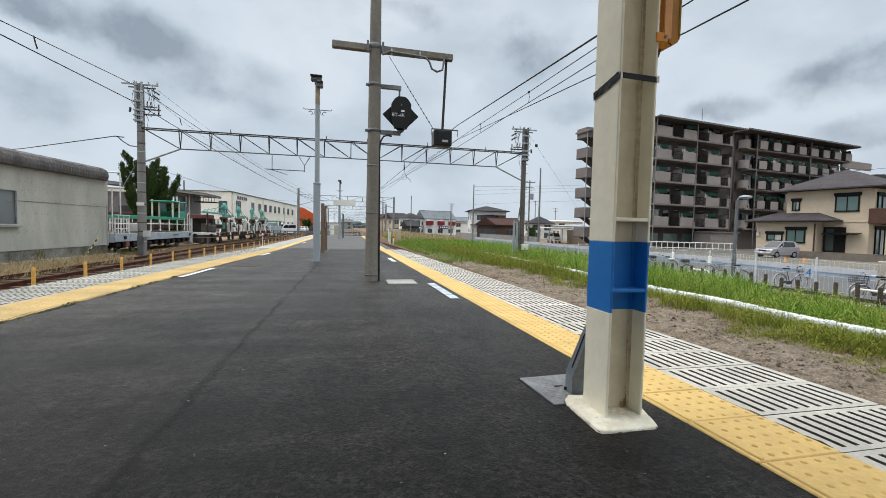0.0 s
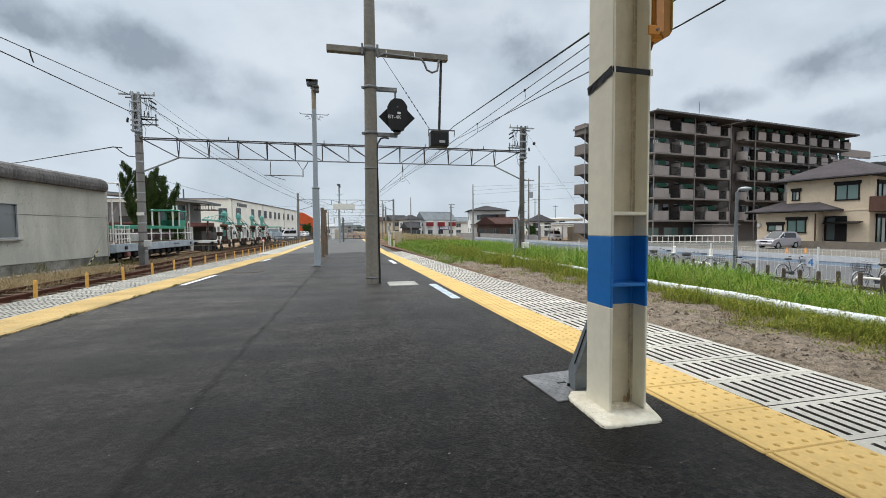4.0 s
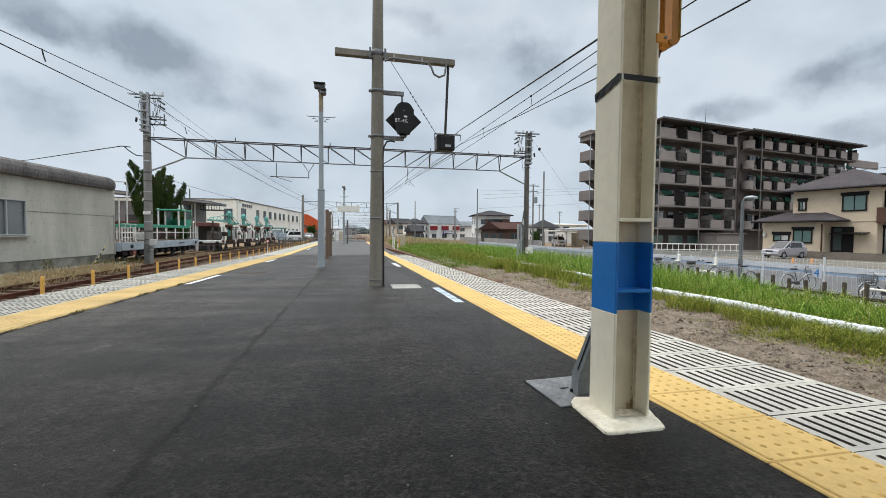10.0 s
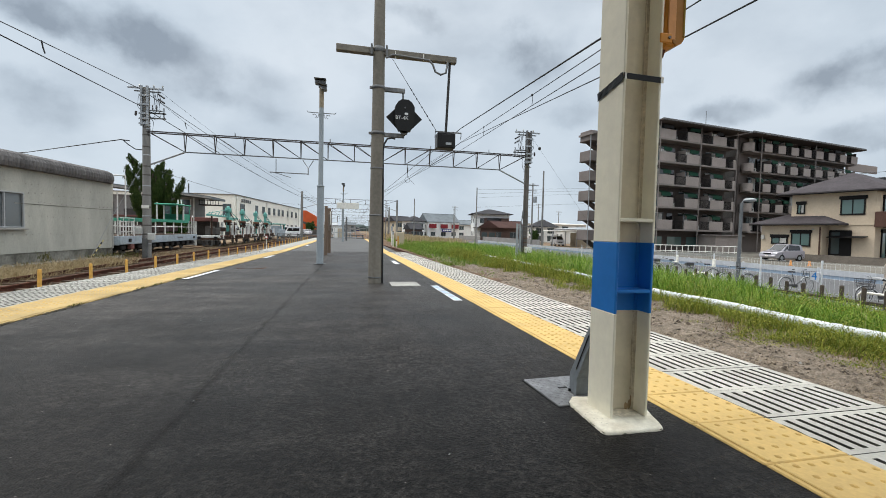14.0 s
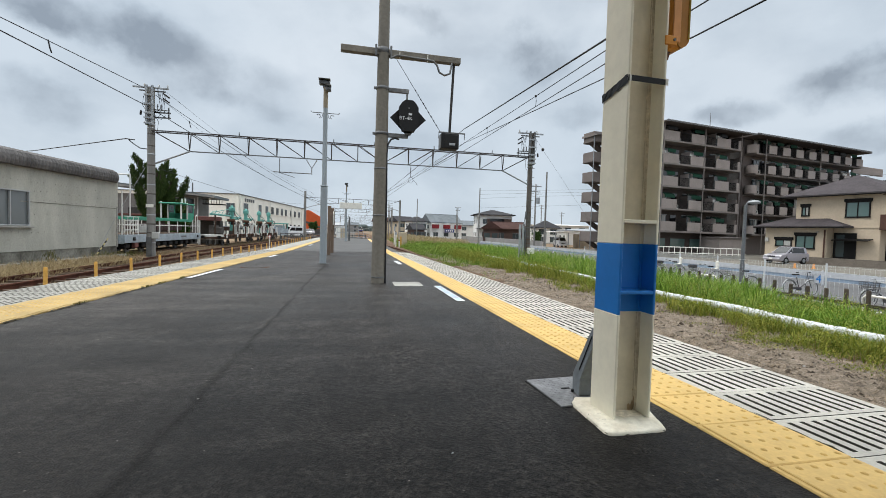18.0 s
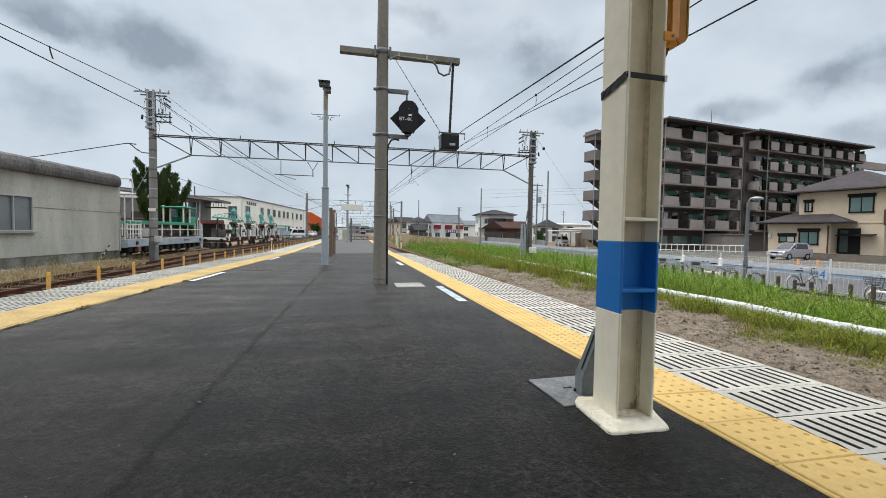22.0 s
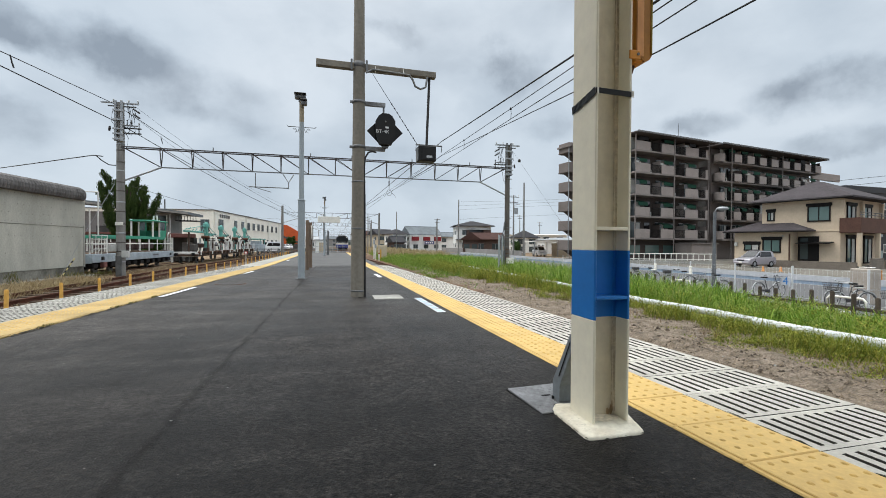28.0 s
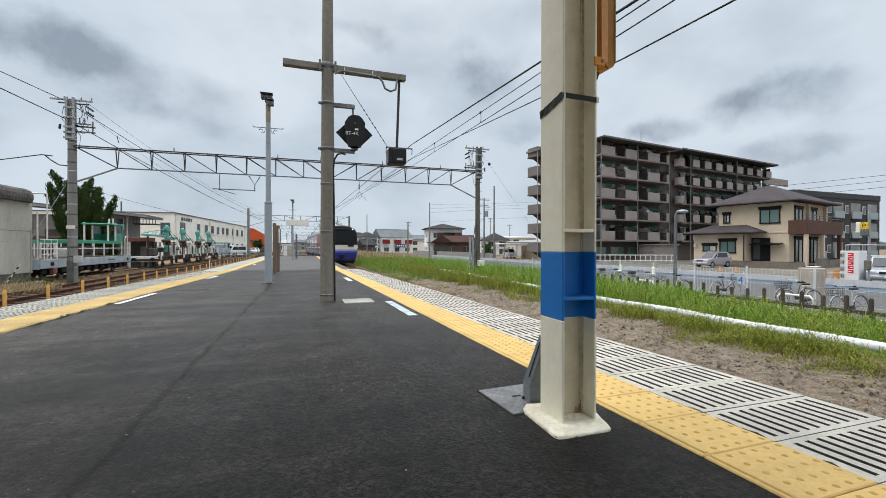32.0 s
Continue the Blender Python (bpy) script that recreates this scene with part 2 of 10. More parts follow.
def asphalt_material(name, dark, light, patchy, coarse=1.0):
    """Open-grained asphalt: aggregate stones in a dark binder, open pores, worn patches, long streaks and pale chips."""
    m = bpy.data.materials.new(name)
    m.use_nodes = True
    n, l = m.node_tree.nodes, m.node_tree.links
    bs = n["Principled BSDF"]
    pos = n.new("ShaderNodeNewGeometry").outputs["Position"]

    def tex(kind, scale, src=pos, **sets):
        t = n.new(kind)
        t.inputs["Scale"].default_value = scale
        for k, v in sets.items():
            t.inputs[k].default_value = v
        l.new(src, t.inputs["Vector"])
        return t

    def stretch(x, y):
        mp = n.new("ShaderNodeMapping")
        mp.inputs["Scale"].default_value = (x, y, 1)
        l.new(pos, mp.inputs[0])
        return mp.outputs[0]

    def scaled(value, a, b, lo, hi):
        r = n.new("ShaderNodeMapRange")
        r.inputs[1].default_value, r.inputs[2].default_value, r.inputs[3].default_value, r.inputs[4].default_value = a, b, lo, hi
        l.new(value, r.inputs[0])
        return r.outputs[0]

    def times(a, b):
        t = n.new("ShaderNodeMath")
        t.operation = "MULTIPLY"
        l.new(a, t.inputs[0])
        l.new(b, t.inputs[1])
        return t.outputs[0]

    stones = tex("ShaderNodeTexVoronoi", 130)
    chips = tex("ShaderNodeTexVoronoi", 55)
    fine = tex("ShaderNodeTexNoise", 170, Detail=3.0)
    pores = tex("ShaderNodeTexNoise", 52, Detail=5.0, Roughness=0.72)
    broad = tex("ShaderNodeTexNoise", 0.55, Detail=7.0, Roughness=0.62)
    middle = tex("ShaderNodeTexNoise", 2.6, Detail=5.0, Roughness=0.65)
    streak = tex("ShaderNodeTexNoise", 1.5, stretch(1.7, 0.13), Detail=5.0)
    scuff = tex("ShaderNodeTexNoise", 1.4, stretch(0.35, 2.2), Detail=5.0, Roughness=0.6)
    ramp = n.new("ShaderNodeValToRGB")
    e = ramp.color_ramp.elements
    e[0].position, e[0].color = 0.41, (*dark, 1)
    e[1].position, e[1].color = 0.59, (*light, 1)
    mixv = n.new("ShaderNodeMath")
    mixv.operation = "MULTIPLY_ADD"
    mixv.inputs[1].default_value = patchy
    l.new(streak.outputs[0], mixv.inputs[0])
    b2 = n.new("ShaderNodeMath")
    b2.operation = "MULTIPLY"
    b2.inputs[1].default_value = 1 - patchy
    l.new(broad.outputs[0], b2.inputs[0])
    l.new(b2.outputs[0], mixv.inputs[2])
    l.new(mixv.outputs[0], ramp.inputs[0])
    tone = n.new("ShaderNodeSeparateColor")
    l.new(stones.outputs["Color"], tone.inputs[0])
    chip = n.new("ShaderNodeSeparateColor")
    l.new(chips.outputs["Color"], chip.inputs[0])
    f = times(scaled(tone.outputs[0], 0, 1, 1.0 - 0.6 * coarse, 1.0 + 0.8 * coarse), scaled(pores.outputs[0], 0.38, 0.56, 1.0 - 0.85 * coarse, 1.0 + 0.2 * coarse))
    mottle = tex("ShaderNodeTexNoise", 15, Detail=4.0, Roughness=0.65)
    f = times(f, scaled(mottle.outputs[0], 0.38, 0.62, 0.74, 1.22))
    f = times(f, scaled(middle.outputs[0], 0.35, 0.65, 0.76, 1.2))
    f = times(f, scaled(scuff.outputs[0], 0.40, 0.60, 0.80, 1.18))
    # grazing sheen and roof shade painted in: the colour brightens with distance along y
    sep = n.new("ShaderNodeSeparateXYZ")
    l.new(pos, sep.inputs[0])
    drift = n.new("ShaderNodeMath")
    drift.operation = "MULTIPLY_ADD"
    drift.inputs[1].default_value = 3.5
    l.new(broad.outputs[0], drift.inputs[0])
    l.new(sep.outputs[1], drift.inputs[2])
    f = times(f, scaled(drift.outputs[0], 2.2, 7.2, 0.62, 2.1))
    rare = n.new("ShaderNodeMath")
    rare.operation = "MULTIPLY_ADD"
    l.new(scaled(chip.outputs[0], 0.978, 0.979, 0, 1), rare.inputs[0])
    l.new(scaled(chips.outputs["Distance"], 0.12, 0.2, 9.0, 0.0), rare.inputs[1])
    rare.inputs[2].default_value = 1.0
    f = times(f, rare.outputs[0])
    mul = n.new("ShaderNodeVectorMath")
    mul.operation = "SCALE"
    l.new(ramp.outputs[0], mul.inputs[0])
    l.new(f, mul.inputs["Scale"])
    l.new(mul.outputs[0], bs.inputs["Base Color"])
    l.new(scaled(broad.outputs[0], 0.35, 0.65, 0.42, 0.56), bs.inputs["Roughness"])
    bs.inputs["Specular IOR Level"].default_value = 0.10
    h = n.new("ShaderNodeMath")
    h.operation = "ADD"
    l.new(stones.outputs["Distance"], h.inputs[0])
    l.new(times(fine.outputs[0], pores.outputs[0]), h.inputs[1])
    b = n.new("ShaderNodeBump")
    b.inputs["Strength"].default_value, b.inputs["Distance"].default_value = 0.5, 0.005
    l.new(h.outputs[0], b.inputs["Height"])
    l.new(b.outputs[0], bs.inputs["Normal"])
    return m


def seam_material(name, color):
    """A tarry joint that fades out unevenly to both sides."""
    m = bpy.data.materials.new(name)
    m.use_nodes = True
    n, l = m.node_tree.nodes, m.node_tree.links
    bs = n["Principled BSDF"]
    bs.inputs["Base Color"].default_value = (*color, 1)
    bs.inputs["Roughness"].default_value = 0.75
    bs.inputs["Specular IOR Level"].default_value = 0.2
    uv = n.new("ShaderNodeTexCoord").outputs["Object"]
    sep = n.new("ShaderNodeSeparateXYZ")
    l.new(uv, sep.inputs[0])
    wob, wob2 = n.new("ShaderNodeTexNoise"), n.new("ShaderNodeTexNoise")
    wob.inputs["Scale"].default_value, wob.inputs["Detail"].default_value = 3.0, 6
    wob2.inputs["Scale"].default_value, wob2.inputs["Detail"].default_value = 1.1, 3
    l.new(uv, wob.inputs["Vector"])
    l.new(uv, wob2.inputs["Vector"])
    a = n.new("ShaderNodeMath")
    a.operation = "MULTIPLY_ADD"
    a.inputs[1].default_value, a.inputs[2].default_value = 0.12, -0.06
    l.new(wob.outputs[0], a.inputs[0])
    s = n.new("ShaderNodeMath")
    s.operation = "ADD"
    l.new(sep.outputs[0], s.inputs[0])
    l.new(a.outputs[0], s.inputs[1])
    d = n.new("ShaderNodeMath")
    d.operation = "ABSOLUTE"
    l.new(s.outputs[0], d.inputs[0])
    r = n.new("ShaderNodeMapRange")
    r.interpolation_type = "SMOOTHSTEP"
    r.inputs[1].default_value, r.inputs[2].default_value, r.inputs[3].default_value, r.inputs[4].default_value = 0.0, 0.05, 0.34, 0.0
    l.new(d.outputs[0], r.inputs[0])
    k = n.new("ShaderNodeMapRange")
    k.inputs[1].default_value, k.inputs[2].default_value, k.inputs[3].default_value, k.inputs[4].default_value = 0.35, 0.6, 0.35, 1.0
    l.new(wob2.outputs[0], k.inputs[0])
    mm = n.new("ShaderNodeMath")
    mm.operation = "MULTIPLY"
    l.new(r.outputs[0], mm.inputs[0])
    l.new(k.outputs[0], mm.inputs[1])
    l.new(mm.outputs[0], bs.inputs["Alpha"])
    return m


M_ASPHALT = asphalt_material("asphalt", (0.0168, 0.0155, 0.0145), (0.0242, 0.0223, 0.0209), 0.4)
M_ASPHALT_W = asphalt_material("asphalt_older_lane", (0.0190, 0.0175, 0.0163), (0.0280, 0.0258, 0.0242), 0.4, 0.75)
M_SEAM = seam_material("seam_tar", (0.010, 0.010, 0.010))
M_ASPHALT_OLD = material("asphalt_old", (0.10, 0.10, 0.10), 0.8, vary=0.15, grain=90, blotch=0.8, bump=0.4, bump_size=0.005, space="World")
M_YELLOW = material("tactile_yellow", (0.60, 0.412, 0.15), 0.6, vary=0.1, grain=60, blotch=4, bump=0.1, piece=0.06, space="World")
M_YELLOW_W = material("tactile_yellow_worn", (0.43, 0.305, 0.125), 0.65, vary=0.16, grain=60, blotch=2.5, bump=0.1, piece=0.07, space="World", tint=(0.30, 0.215, 0.085))
M_DOME = material("tactile_dome_worn", (0.53, 0.345, 0.105), 0.65, vary=0.16, grain=60, blotch=3, bump=0.1, piece=0.06, space="World")
M_SLOT_SHADE = material("slot_wall_shade", (0.085, 0.08, 0.072), 0.9, vary=0.25, grain=40, bump=0.1)
M_TILE = material("edge_tile", (0.455, 0.44, 0.395), 0.7, vary=0.14, grain=70, blotch=3, bump=0.15, piece=0.06, space="World")
M_TILE_W = material("edge_tile_worn", (0.335, 0.33, 0.30), 0.75, vary=0.16, grain=60, blotch=1.5, bump=0.15, piece=0.07, space="World")
M_SLOT_W = material("slot_floor_grey", (0.115, 0.108, 0.095), 0.95, vary=0.35, grain=30, blotch=2.5, bump=0.1, space="World")
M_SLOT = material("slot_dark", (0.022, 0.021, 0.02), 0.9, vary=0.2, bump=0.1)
M_CONCRETE = material("concrete", (0.34, 0.335, 0.31), 0.85, vary=0.14, grain=25, blotch=1.2, bump=0.25, streak=4)
M_POLE = material("weathered_concrete", (0.19, 0.176, 0.150), 0.8, vary=0.16, grain=22, blotch=2.5, bump=0.25, streak=6)
M_POLE_R = material("mast_concrete_dark", (0.12, 0.108, 0.098), 0.9, vary=0.3, grain=30, blotch=2.5, bump=0.25, streak=6)
M_POLE_L = material("mast_concrete", (0.23, 0.225, 0.215), 0.85, vary=0.2, grain=40, blotch=2.0, bump=0.25, streak=5)
M_ROOFPAINT = material("roof_sheet_paint", (0.58, 0.575, 0.54), 0.6, vary=0.1, grain=10, blotch=1.5, bump=0.05)
M_CREAM = material("cream_paint", (0.80, 0.76, 0.62), 0.5, vary=0.06, grain=14, blotch=1.6, bump=0.06, streak=5)
# channel grime plus the recess shade, both mixed into this darker cream
M_CREAM_IN = material("cream_paint_grime_shade", (0.76, 0.71, 0.57), 0.55, vary=0.12, grain=10, blotch=2.2, bump=0.1, streak=9, tint=(0.54, 0.47, 0.335))
M_BLUE = material("blue_paint", (0.016, 0.17, 0.52), 0.42, vary=0.07, grain=14, blotch=2, bump=0.05)
M_PAINT_W = material("white_paint", (0.74, 0.73, 0.68), 0.6, vary=0.1, grain=30, blotch=7, bump=0.2)
M_MORTAR = material("painted_mortar", (0.78, 0.75, 0.64), 0.75, vary=0.10, grain=45, blotch=9, bump=0.5, bump_size=0.006, tint=(0.60, 0.55, 0.44))
M_GRITSTONE = material("grit_stone", (0.36, 0.36, 0.35), 0.8, vary=0.2, grain=60, bump=0.1)
M_LINE_W = material("line_white", (0.62, 0.64, 0.66), 0.65, vary=0.18, grain=50, blotch=9, bump=0.1)
M_STEEL = material("galvanised", (0.36, 0.38, 0.40), 0.5, 0.55, vary=0.15, grain=30, blotch=3, bump=0.05)
M_STEEL_D = material("dull_steel", (0.16, 0.165, 0.17), 0.55, 0.5, vary=0.2, grain=30, blotch=3, bump=0.08)
M_GREYPAINT = material("grey_blue_paint", (0.30, 0.34, 0.37), 0.55, vary=0.1, grain=30, blotch=2, bump=0.05, streak=5)
M_RUST = material("rust", (0.115, 0.058, 0.037), 0.85, vary=0.3, grain=45, blotch=4, bump=0.3)
M_RUST_D = material("old_rust", (0.075, 0.048, 0.036), 0.85, vary=0.35, grain=35, blotch=5, bump=0.3)
M_STAKE = material("dark_stake", (0.068, 0.054, 0.043), 0.9, vary=0.3, grain=35, blotch=4, bump=0.3, streak=5)
M_RAILTOP = material("rail_side", (0.115, 0.05, 0.032), 0.7, 0.3, vary=0.3, grain=40, blotch=3, bump=0.2)
M_BLACK = material("black_plastic", (0.010, 0.0105, 0.0115), 0.55, vary=0.15, grain=30, bump=0.05)
M_ORANGE = material("orange_paint", (0.62, 0.26, 0.04), 0.45, vary=0.08, grain=20, bump=0.05)
M_STAIN = material("rust_stain", (0.27, 0.225, 0.16), 0.7, vary=0.2, grain=30, blotch=5, bump=0.08)
M_YPOST = material("post_yellow", (0.56, 0.31, 0.07), 0.55, vary=0.12, grain=30, blotch=5, bump=0.08)
M_CABLE = material("cable_black", (0.02, 0.021, 0.023), 0.6, vary=0.1, bump=0.0)
M_WOOD = material("weathered_wood", (0.105, 0.072, 0.05), 0.85, vary=0.25, grain=35, blotch=4, bump=0.3, streak=6)
M_BROWN = material("brown_post", (0.16, 0.115, 0.085), 0.7, vary=0.12, grain=30, bump=0.1)
M_GLASS = glass("window_glass", (0.05, 0.065, 0.07), 0.08)
M_GLASS_G = glass("green_glass", (0.10, 0.17, 0.16), 0.1)
M_BLACKGLASS = glass("black_glass", (0.008, 0.009, 0.011), 0.05)

# ---- tools for building ----
class Geo:
    """Collects corners and faces of one part."""

    def __init__(self):
        self.v, self.f, self.s = [], [], []

    def add(self, verts, faces, smooth=False):
        k = len(self.v)
        self.v += [tuple(p) for p in verts]
        self.f += [tuple(i + k for i in f) for f in faces]
        self.s += [smooth] * len(faces)
        return self

    def box(self, c, size, rz=0.0, m=None):
        x, y, z = (s / 2 for s in size)
        r = m or (Matrix.Translation(c) @ Matrix.Rotation(radians(rz), 4, "Z"))
        p = [r @ Vector(q) for q in ((-x, -y, -z), (x, -y, -z), (x, y, -z), (-x, y, -z), (-x, -y, z), (x, -y, z), (x, y, z), (-x, y, z))]
        return self.add(p, [(3, 2, 1, 0), (4, 5, 6, 7), (0, 1, 5, 4), (1, 2, 6, 5), (2, 3, 7, 6), (3, 0, 4, 7)])

    def cbox(self, c, size, ch=0.01, rz=0.0, m=None):
        """A box with chamfered edges."""
        x, y, z = (s / 2 for s in size)
        ch = min(ch, 0.45 * min(size))
        r = m or (Matrix.Translation(c) @ Matrix.Rotation(radians(rz), 4, "Z"))
        a = [(x - ch, y), (x, y - ch), (x, -y + ch), (x - ch, -y), (-x + ch, -y), (-x, -y + ch), (-x, y - ch), (-x + ch, y)]
        b = [(math.copysign(abs(px) - (ch if abs(px) == x else 0), px), math.copysign(abs(py) - (ch if abs(py) == y else 0), py)) for px, py in a]
        rings = [[(*q, -z) for q in b], [(*q, -z + ch) for q in a], [(*q, z - ch) for q in a], [(*q, z) for q in b]]
        v = [r @ Vector(q) for ring in rings for q in ring]
        f = [tuple(range(8)), tuple(range(31, 23, -1))]
        for k in range(3):
            for i in range(8):
                j = (i + 1) % 8
                f.append((8 * k + j, 8 * k + i, 8 * k + 8 + i, 8 * k + 8 + j))
        return self.add(v, f)

    def tube(self, a, b, r, r2=None, n=12, caps=True):
        a, b = Vector(a), Vector(b)
        r2 = r if r2 is None else r2
        q = (b - a).to_track_quat("Z", "Y").to_matrix()
        va = [a + q @ Vector((r * math.cos(t), r * math.sin(t), 0)) for t in (2 * math.pi * i / n for i in range(n))]
        vb = [b + q @ Vector((r2 * math.cos(t), r2 * math.sin(t), 0)) for t in (2 * math.pi * i / n for i in range(n))]
        self.add(va + vb, [(i, (i + 1) % n, n + (i + 1) % n, n + i) for i in range(n)], True)
        if caps:
            self.add(va, [tuple(range(n - 1, -1, -1))])
            self.add(vb, [tuple(range(n))])
        return self

    def path(self, pts, r, n=6):
        """A bent rod or wire through the points."""
        pts = [Vector(p) for p in pts]
        rings = []
        for i, p in enumerate(pts):
            d = (pts[min(i + 1, len(pts) - 1)] - pts[max(i - 1, 0)]).normalized()
            u = d.cross(Vector((0, 0, 1)))
            u = u.normalized() if u.length > 1e-4 else Vector((1, 0, 0))
            w = u.cross(d)
            rings.append([p + r * (u * math.cos(t) + w * math.sin(t)) for t in (2 * math.pi * k / n for k in range(n))])
        v = [q for ring in rings for q in ring]
        f = [(n * i + k, n * i + (k + 1) % n, n * i + n + (k + 1) % n, n * i + n + k) for i in range(len(pts) - 1) for k in range(n)]
        self.add(v, f, True)
        self.add(rings[0], [tuple(range(n))])
        self.add(rings[-1], [tuple(range(n - 1, -1, -1))])
        return self

    def lathe(self, c, prof, n=16):
        """Radius and height pairs, turned about a vertical through c."""
        c = Vector(c)
        v = [c + Vector((r * math.cos(t), r * math.sin(t), z)) for r, z in prof for t in (2 * math.pi * k / n for k in range(n))]
        f = [(n * i + k, n * i + (k + 1) % n, n * i + n + (k + 1) % n, n * i + n + k) for i in range(len(prof) - 1) for k in range(n)]
        self.add(v, f, True)
        self.add(v[:n], [tuple(range(n - 1, -1, -1))])
        self.add(v[-n:], [tuple(range(n))])
        return self

    def slab(self, outline, z0, z1):
        """A flat piece with the outline (counter-clockwise) and a thickness."""
        n = len(outline)
        v = [(x, y, z0) for x, y in outline] + [(x, y, z1) for x, y in outline]
        return self.add(v, [tuple(range(n - 1, -1, -1)), tuple(range(n, 2 * n))] + [(i, (i + 1) % n, n + (i + 1) % n, n + i) for i in range(n)])

    def prism(self, outline, m, depth):
        """An outline in x and z, thick along y, placed by m."""
        n = len(outline)
        v = [m @ Vector((x, -depth / 2, z)) for x, z in outline] + [m @ Vector((x, depth / 2, z)) for x, z in outline]
        return self.add(v, [tuple(range(n)), tuple(range(2 * n - 1, n - 1, -1))] + [((i + 1) % n, i, n + i, n + (i + 1) % n) for i in range(n)])

    def move(self, m):
        self.v = [tuple(m @ Vector(p)) for p in self.v]
        return self

    def mesh(self, name, mat):
        me = bpy.data.meshes.new(name)
        me.from_pydata(self.v, [], self.f)
        me.polygons.foreach_set("use_smooth", self.s)
        me.materials.append(mat)
        me.update()
        return me


def part(name, geo, mat, parent=None, label=""):
    ob = new(name, geo.mesh(name, mat))
    if parent:
        ob.parent = parent
    return tagged(ob, label) if label else ob


def thing(name, label, category, at=(0, 0, 0), rz=0.0, group="", kind=""):
    ob = new(name)
    ob.empty_display_size = 0.2
    ob.matrix_basis = pose(*at, 0, 0, rz)
    return tagged(ob, label, category, group, kind)


def structure(name, geo, mat, label=""):
    return tagged(part(name, geo, mat), label, "", "", "structure")


def piece(name, mesh, parent, m):
    ob = new(name, mesh)
    ob.parent = parent
    ob.matrix_basis = m
    return ob


def words(name, text, size, mat, parent, m, extrude=0.001, spacing=1.0):
    cu = bpy.data.curves.new(name, "FONT")
    cu.body, cu.size, cu.extrude, cu.align_x, cu.align_y, cu.space_character = text, size, extrude, "CENTER", "CENTER", spacing
    tmp = bpy.data.objects.new(name, cu)
    me = bpy.data.meshes.new_from_object(tmp)
    bpy.data.objects.remove(tmp)
    me.materials.clear()
    me.materials.append(mat)
    ob = new(name, me)
    ob.parent, ob.matrix_basis = parent, m
    return ob


def plat(y):
    """The platform's surface falls gently away from the camera, then runs level."""
    return -0.0127 * min(y, 18.6)


def track_x(y):
    """The main track's middle: straight beside the platform, then swinging over."""
    ys = (-60, 26, 33, 40, 47, 57, 74, 90, 110, 150, 200, 330, 600)
    xs = (3.85, 3.85, 3.75, 3.42, 2.98, 2.56, 2.30, 2.22, 2.22, 2.5, 3.1, 4.9, 9.0)
    return float(np.interp(y, ys, xs))


RAIL_Z, FIELD_Z, ROAD_Z = -0.94, -1.05, -1.30

# ---- ground, platform and tracks ----
M_SOIL = material("soil", (0.225, 0.158, 0.098), 0.95, vary=0.3, grain=14, blotch=0.5, bump=0.7, bump_size=0.03, space="World", tint=(0.12, 0.088, 0.055))
M_DIRT = material("dry_dirt", (0.225, 0.184, 0.143), 0.95, vary=0.6, grain=38, blotch=6.0, bump=1.0, bump_size=0.05, space="World", tint=(0.098, 0.078, 0.058))
M_BALLAST = material("ballast", (0.15, 0.092, 0.057), 0.95, vary=0.45, grain=22, blotch=1.0, bump=1.0, bump_size=0.04, space="World")
M_BALLAST_D = material("old_ballast", (0.125, 0.086, 0.055), 0.95, vary=0.35, grain=22, blotch=1.3, bump=1.0, bump_size=0.03, space="World", tint=(0.062, 0.044, 0.031))
M_ROAD = material("road_asphalt", (0.112, 0.112, 0.115), 0.85, vary=0.12, grain=40, blotch=0.3, bump=0.15, space="World")
M_GRAVEL = material("lot_gravel", (0.17, 0.158, 0.135), 0.95, vary=0.25, grain=12, blotch=0.4, bump=0.4, bump_size=0.02, space="World")
M_TURF = material("turf", (0.07, 0.12, 0.025), 0.95, vary=0.35, grain=12, blotch=0.6, bump=0.6, bump_size=0.04, space="World", tint=(0.10, 0.095, 0.03))


def ground_z(x):
    return float(np.interp(x, (-900, -13, -10, -4, 2, 6, 9, 11.5, 14, 900), (-0.98, -0.98, -1.04, -1.12, -1.14, -1.10, -1.08, -1.16, -1.33, -1.33)))


def dirt_lump(x, y, rough):
    return rough * (noise.noise((x * 0.9, y * 0.9, 0)) + 0.5 * noise.noise((x * 2.7, y * 2.7, 3)) + 0.42 * noise.noise((x * 6.3, y * 6.3, 7)))


def sheet(name, mat, xs, ys, lift=0.0, rough=0.0, label="", fade=0.0):
    g = Geo()
    v = []
    for y in ys:
        for x in xs:
            r = dirt_lump(x, y, rough) if rough else 0
            k = min(1.0, (x - xs[0]) / fade) if fade else 1.0
            v.append((x, y, ground_z(x) + lift * k + r * k))
    n = len(xs)
    g.add(v, [(j * n + i, j * n + i + 1, (j + 1) * n + i + 1, (j + 1) * n + i) for j in range(len(ys) - 1) for i in range(n - 1)], True)
    return structure(name, g, mat, label)


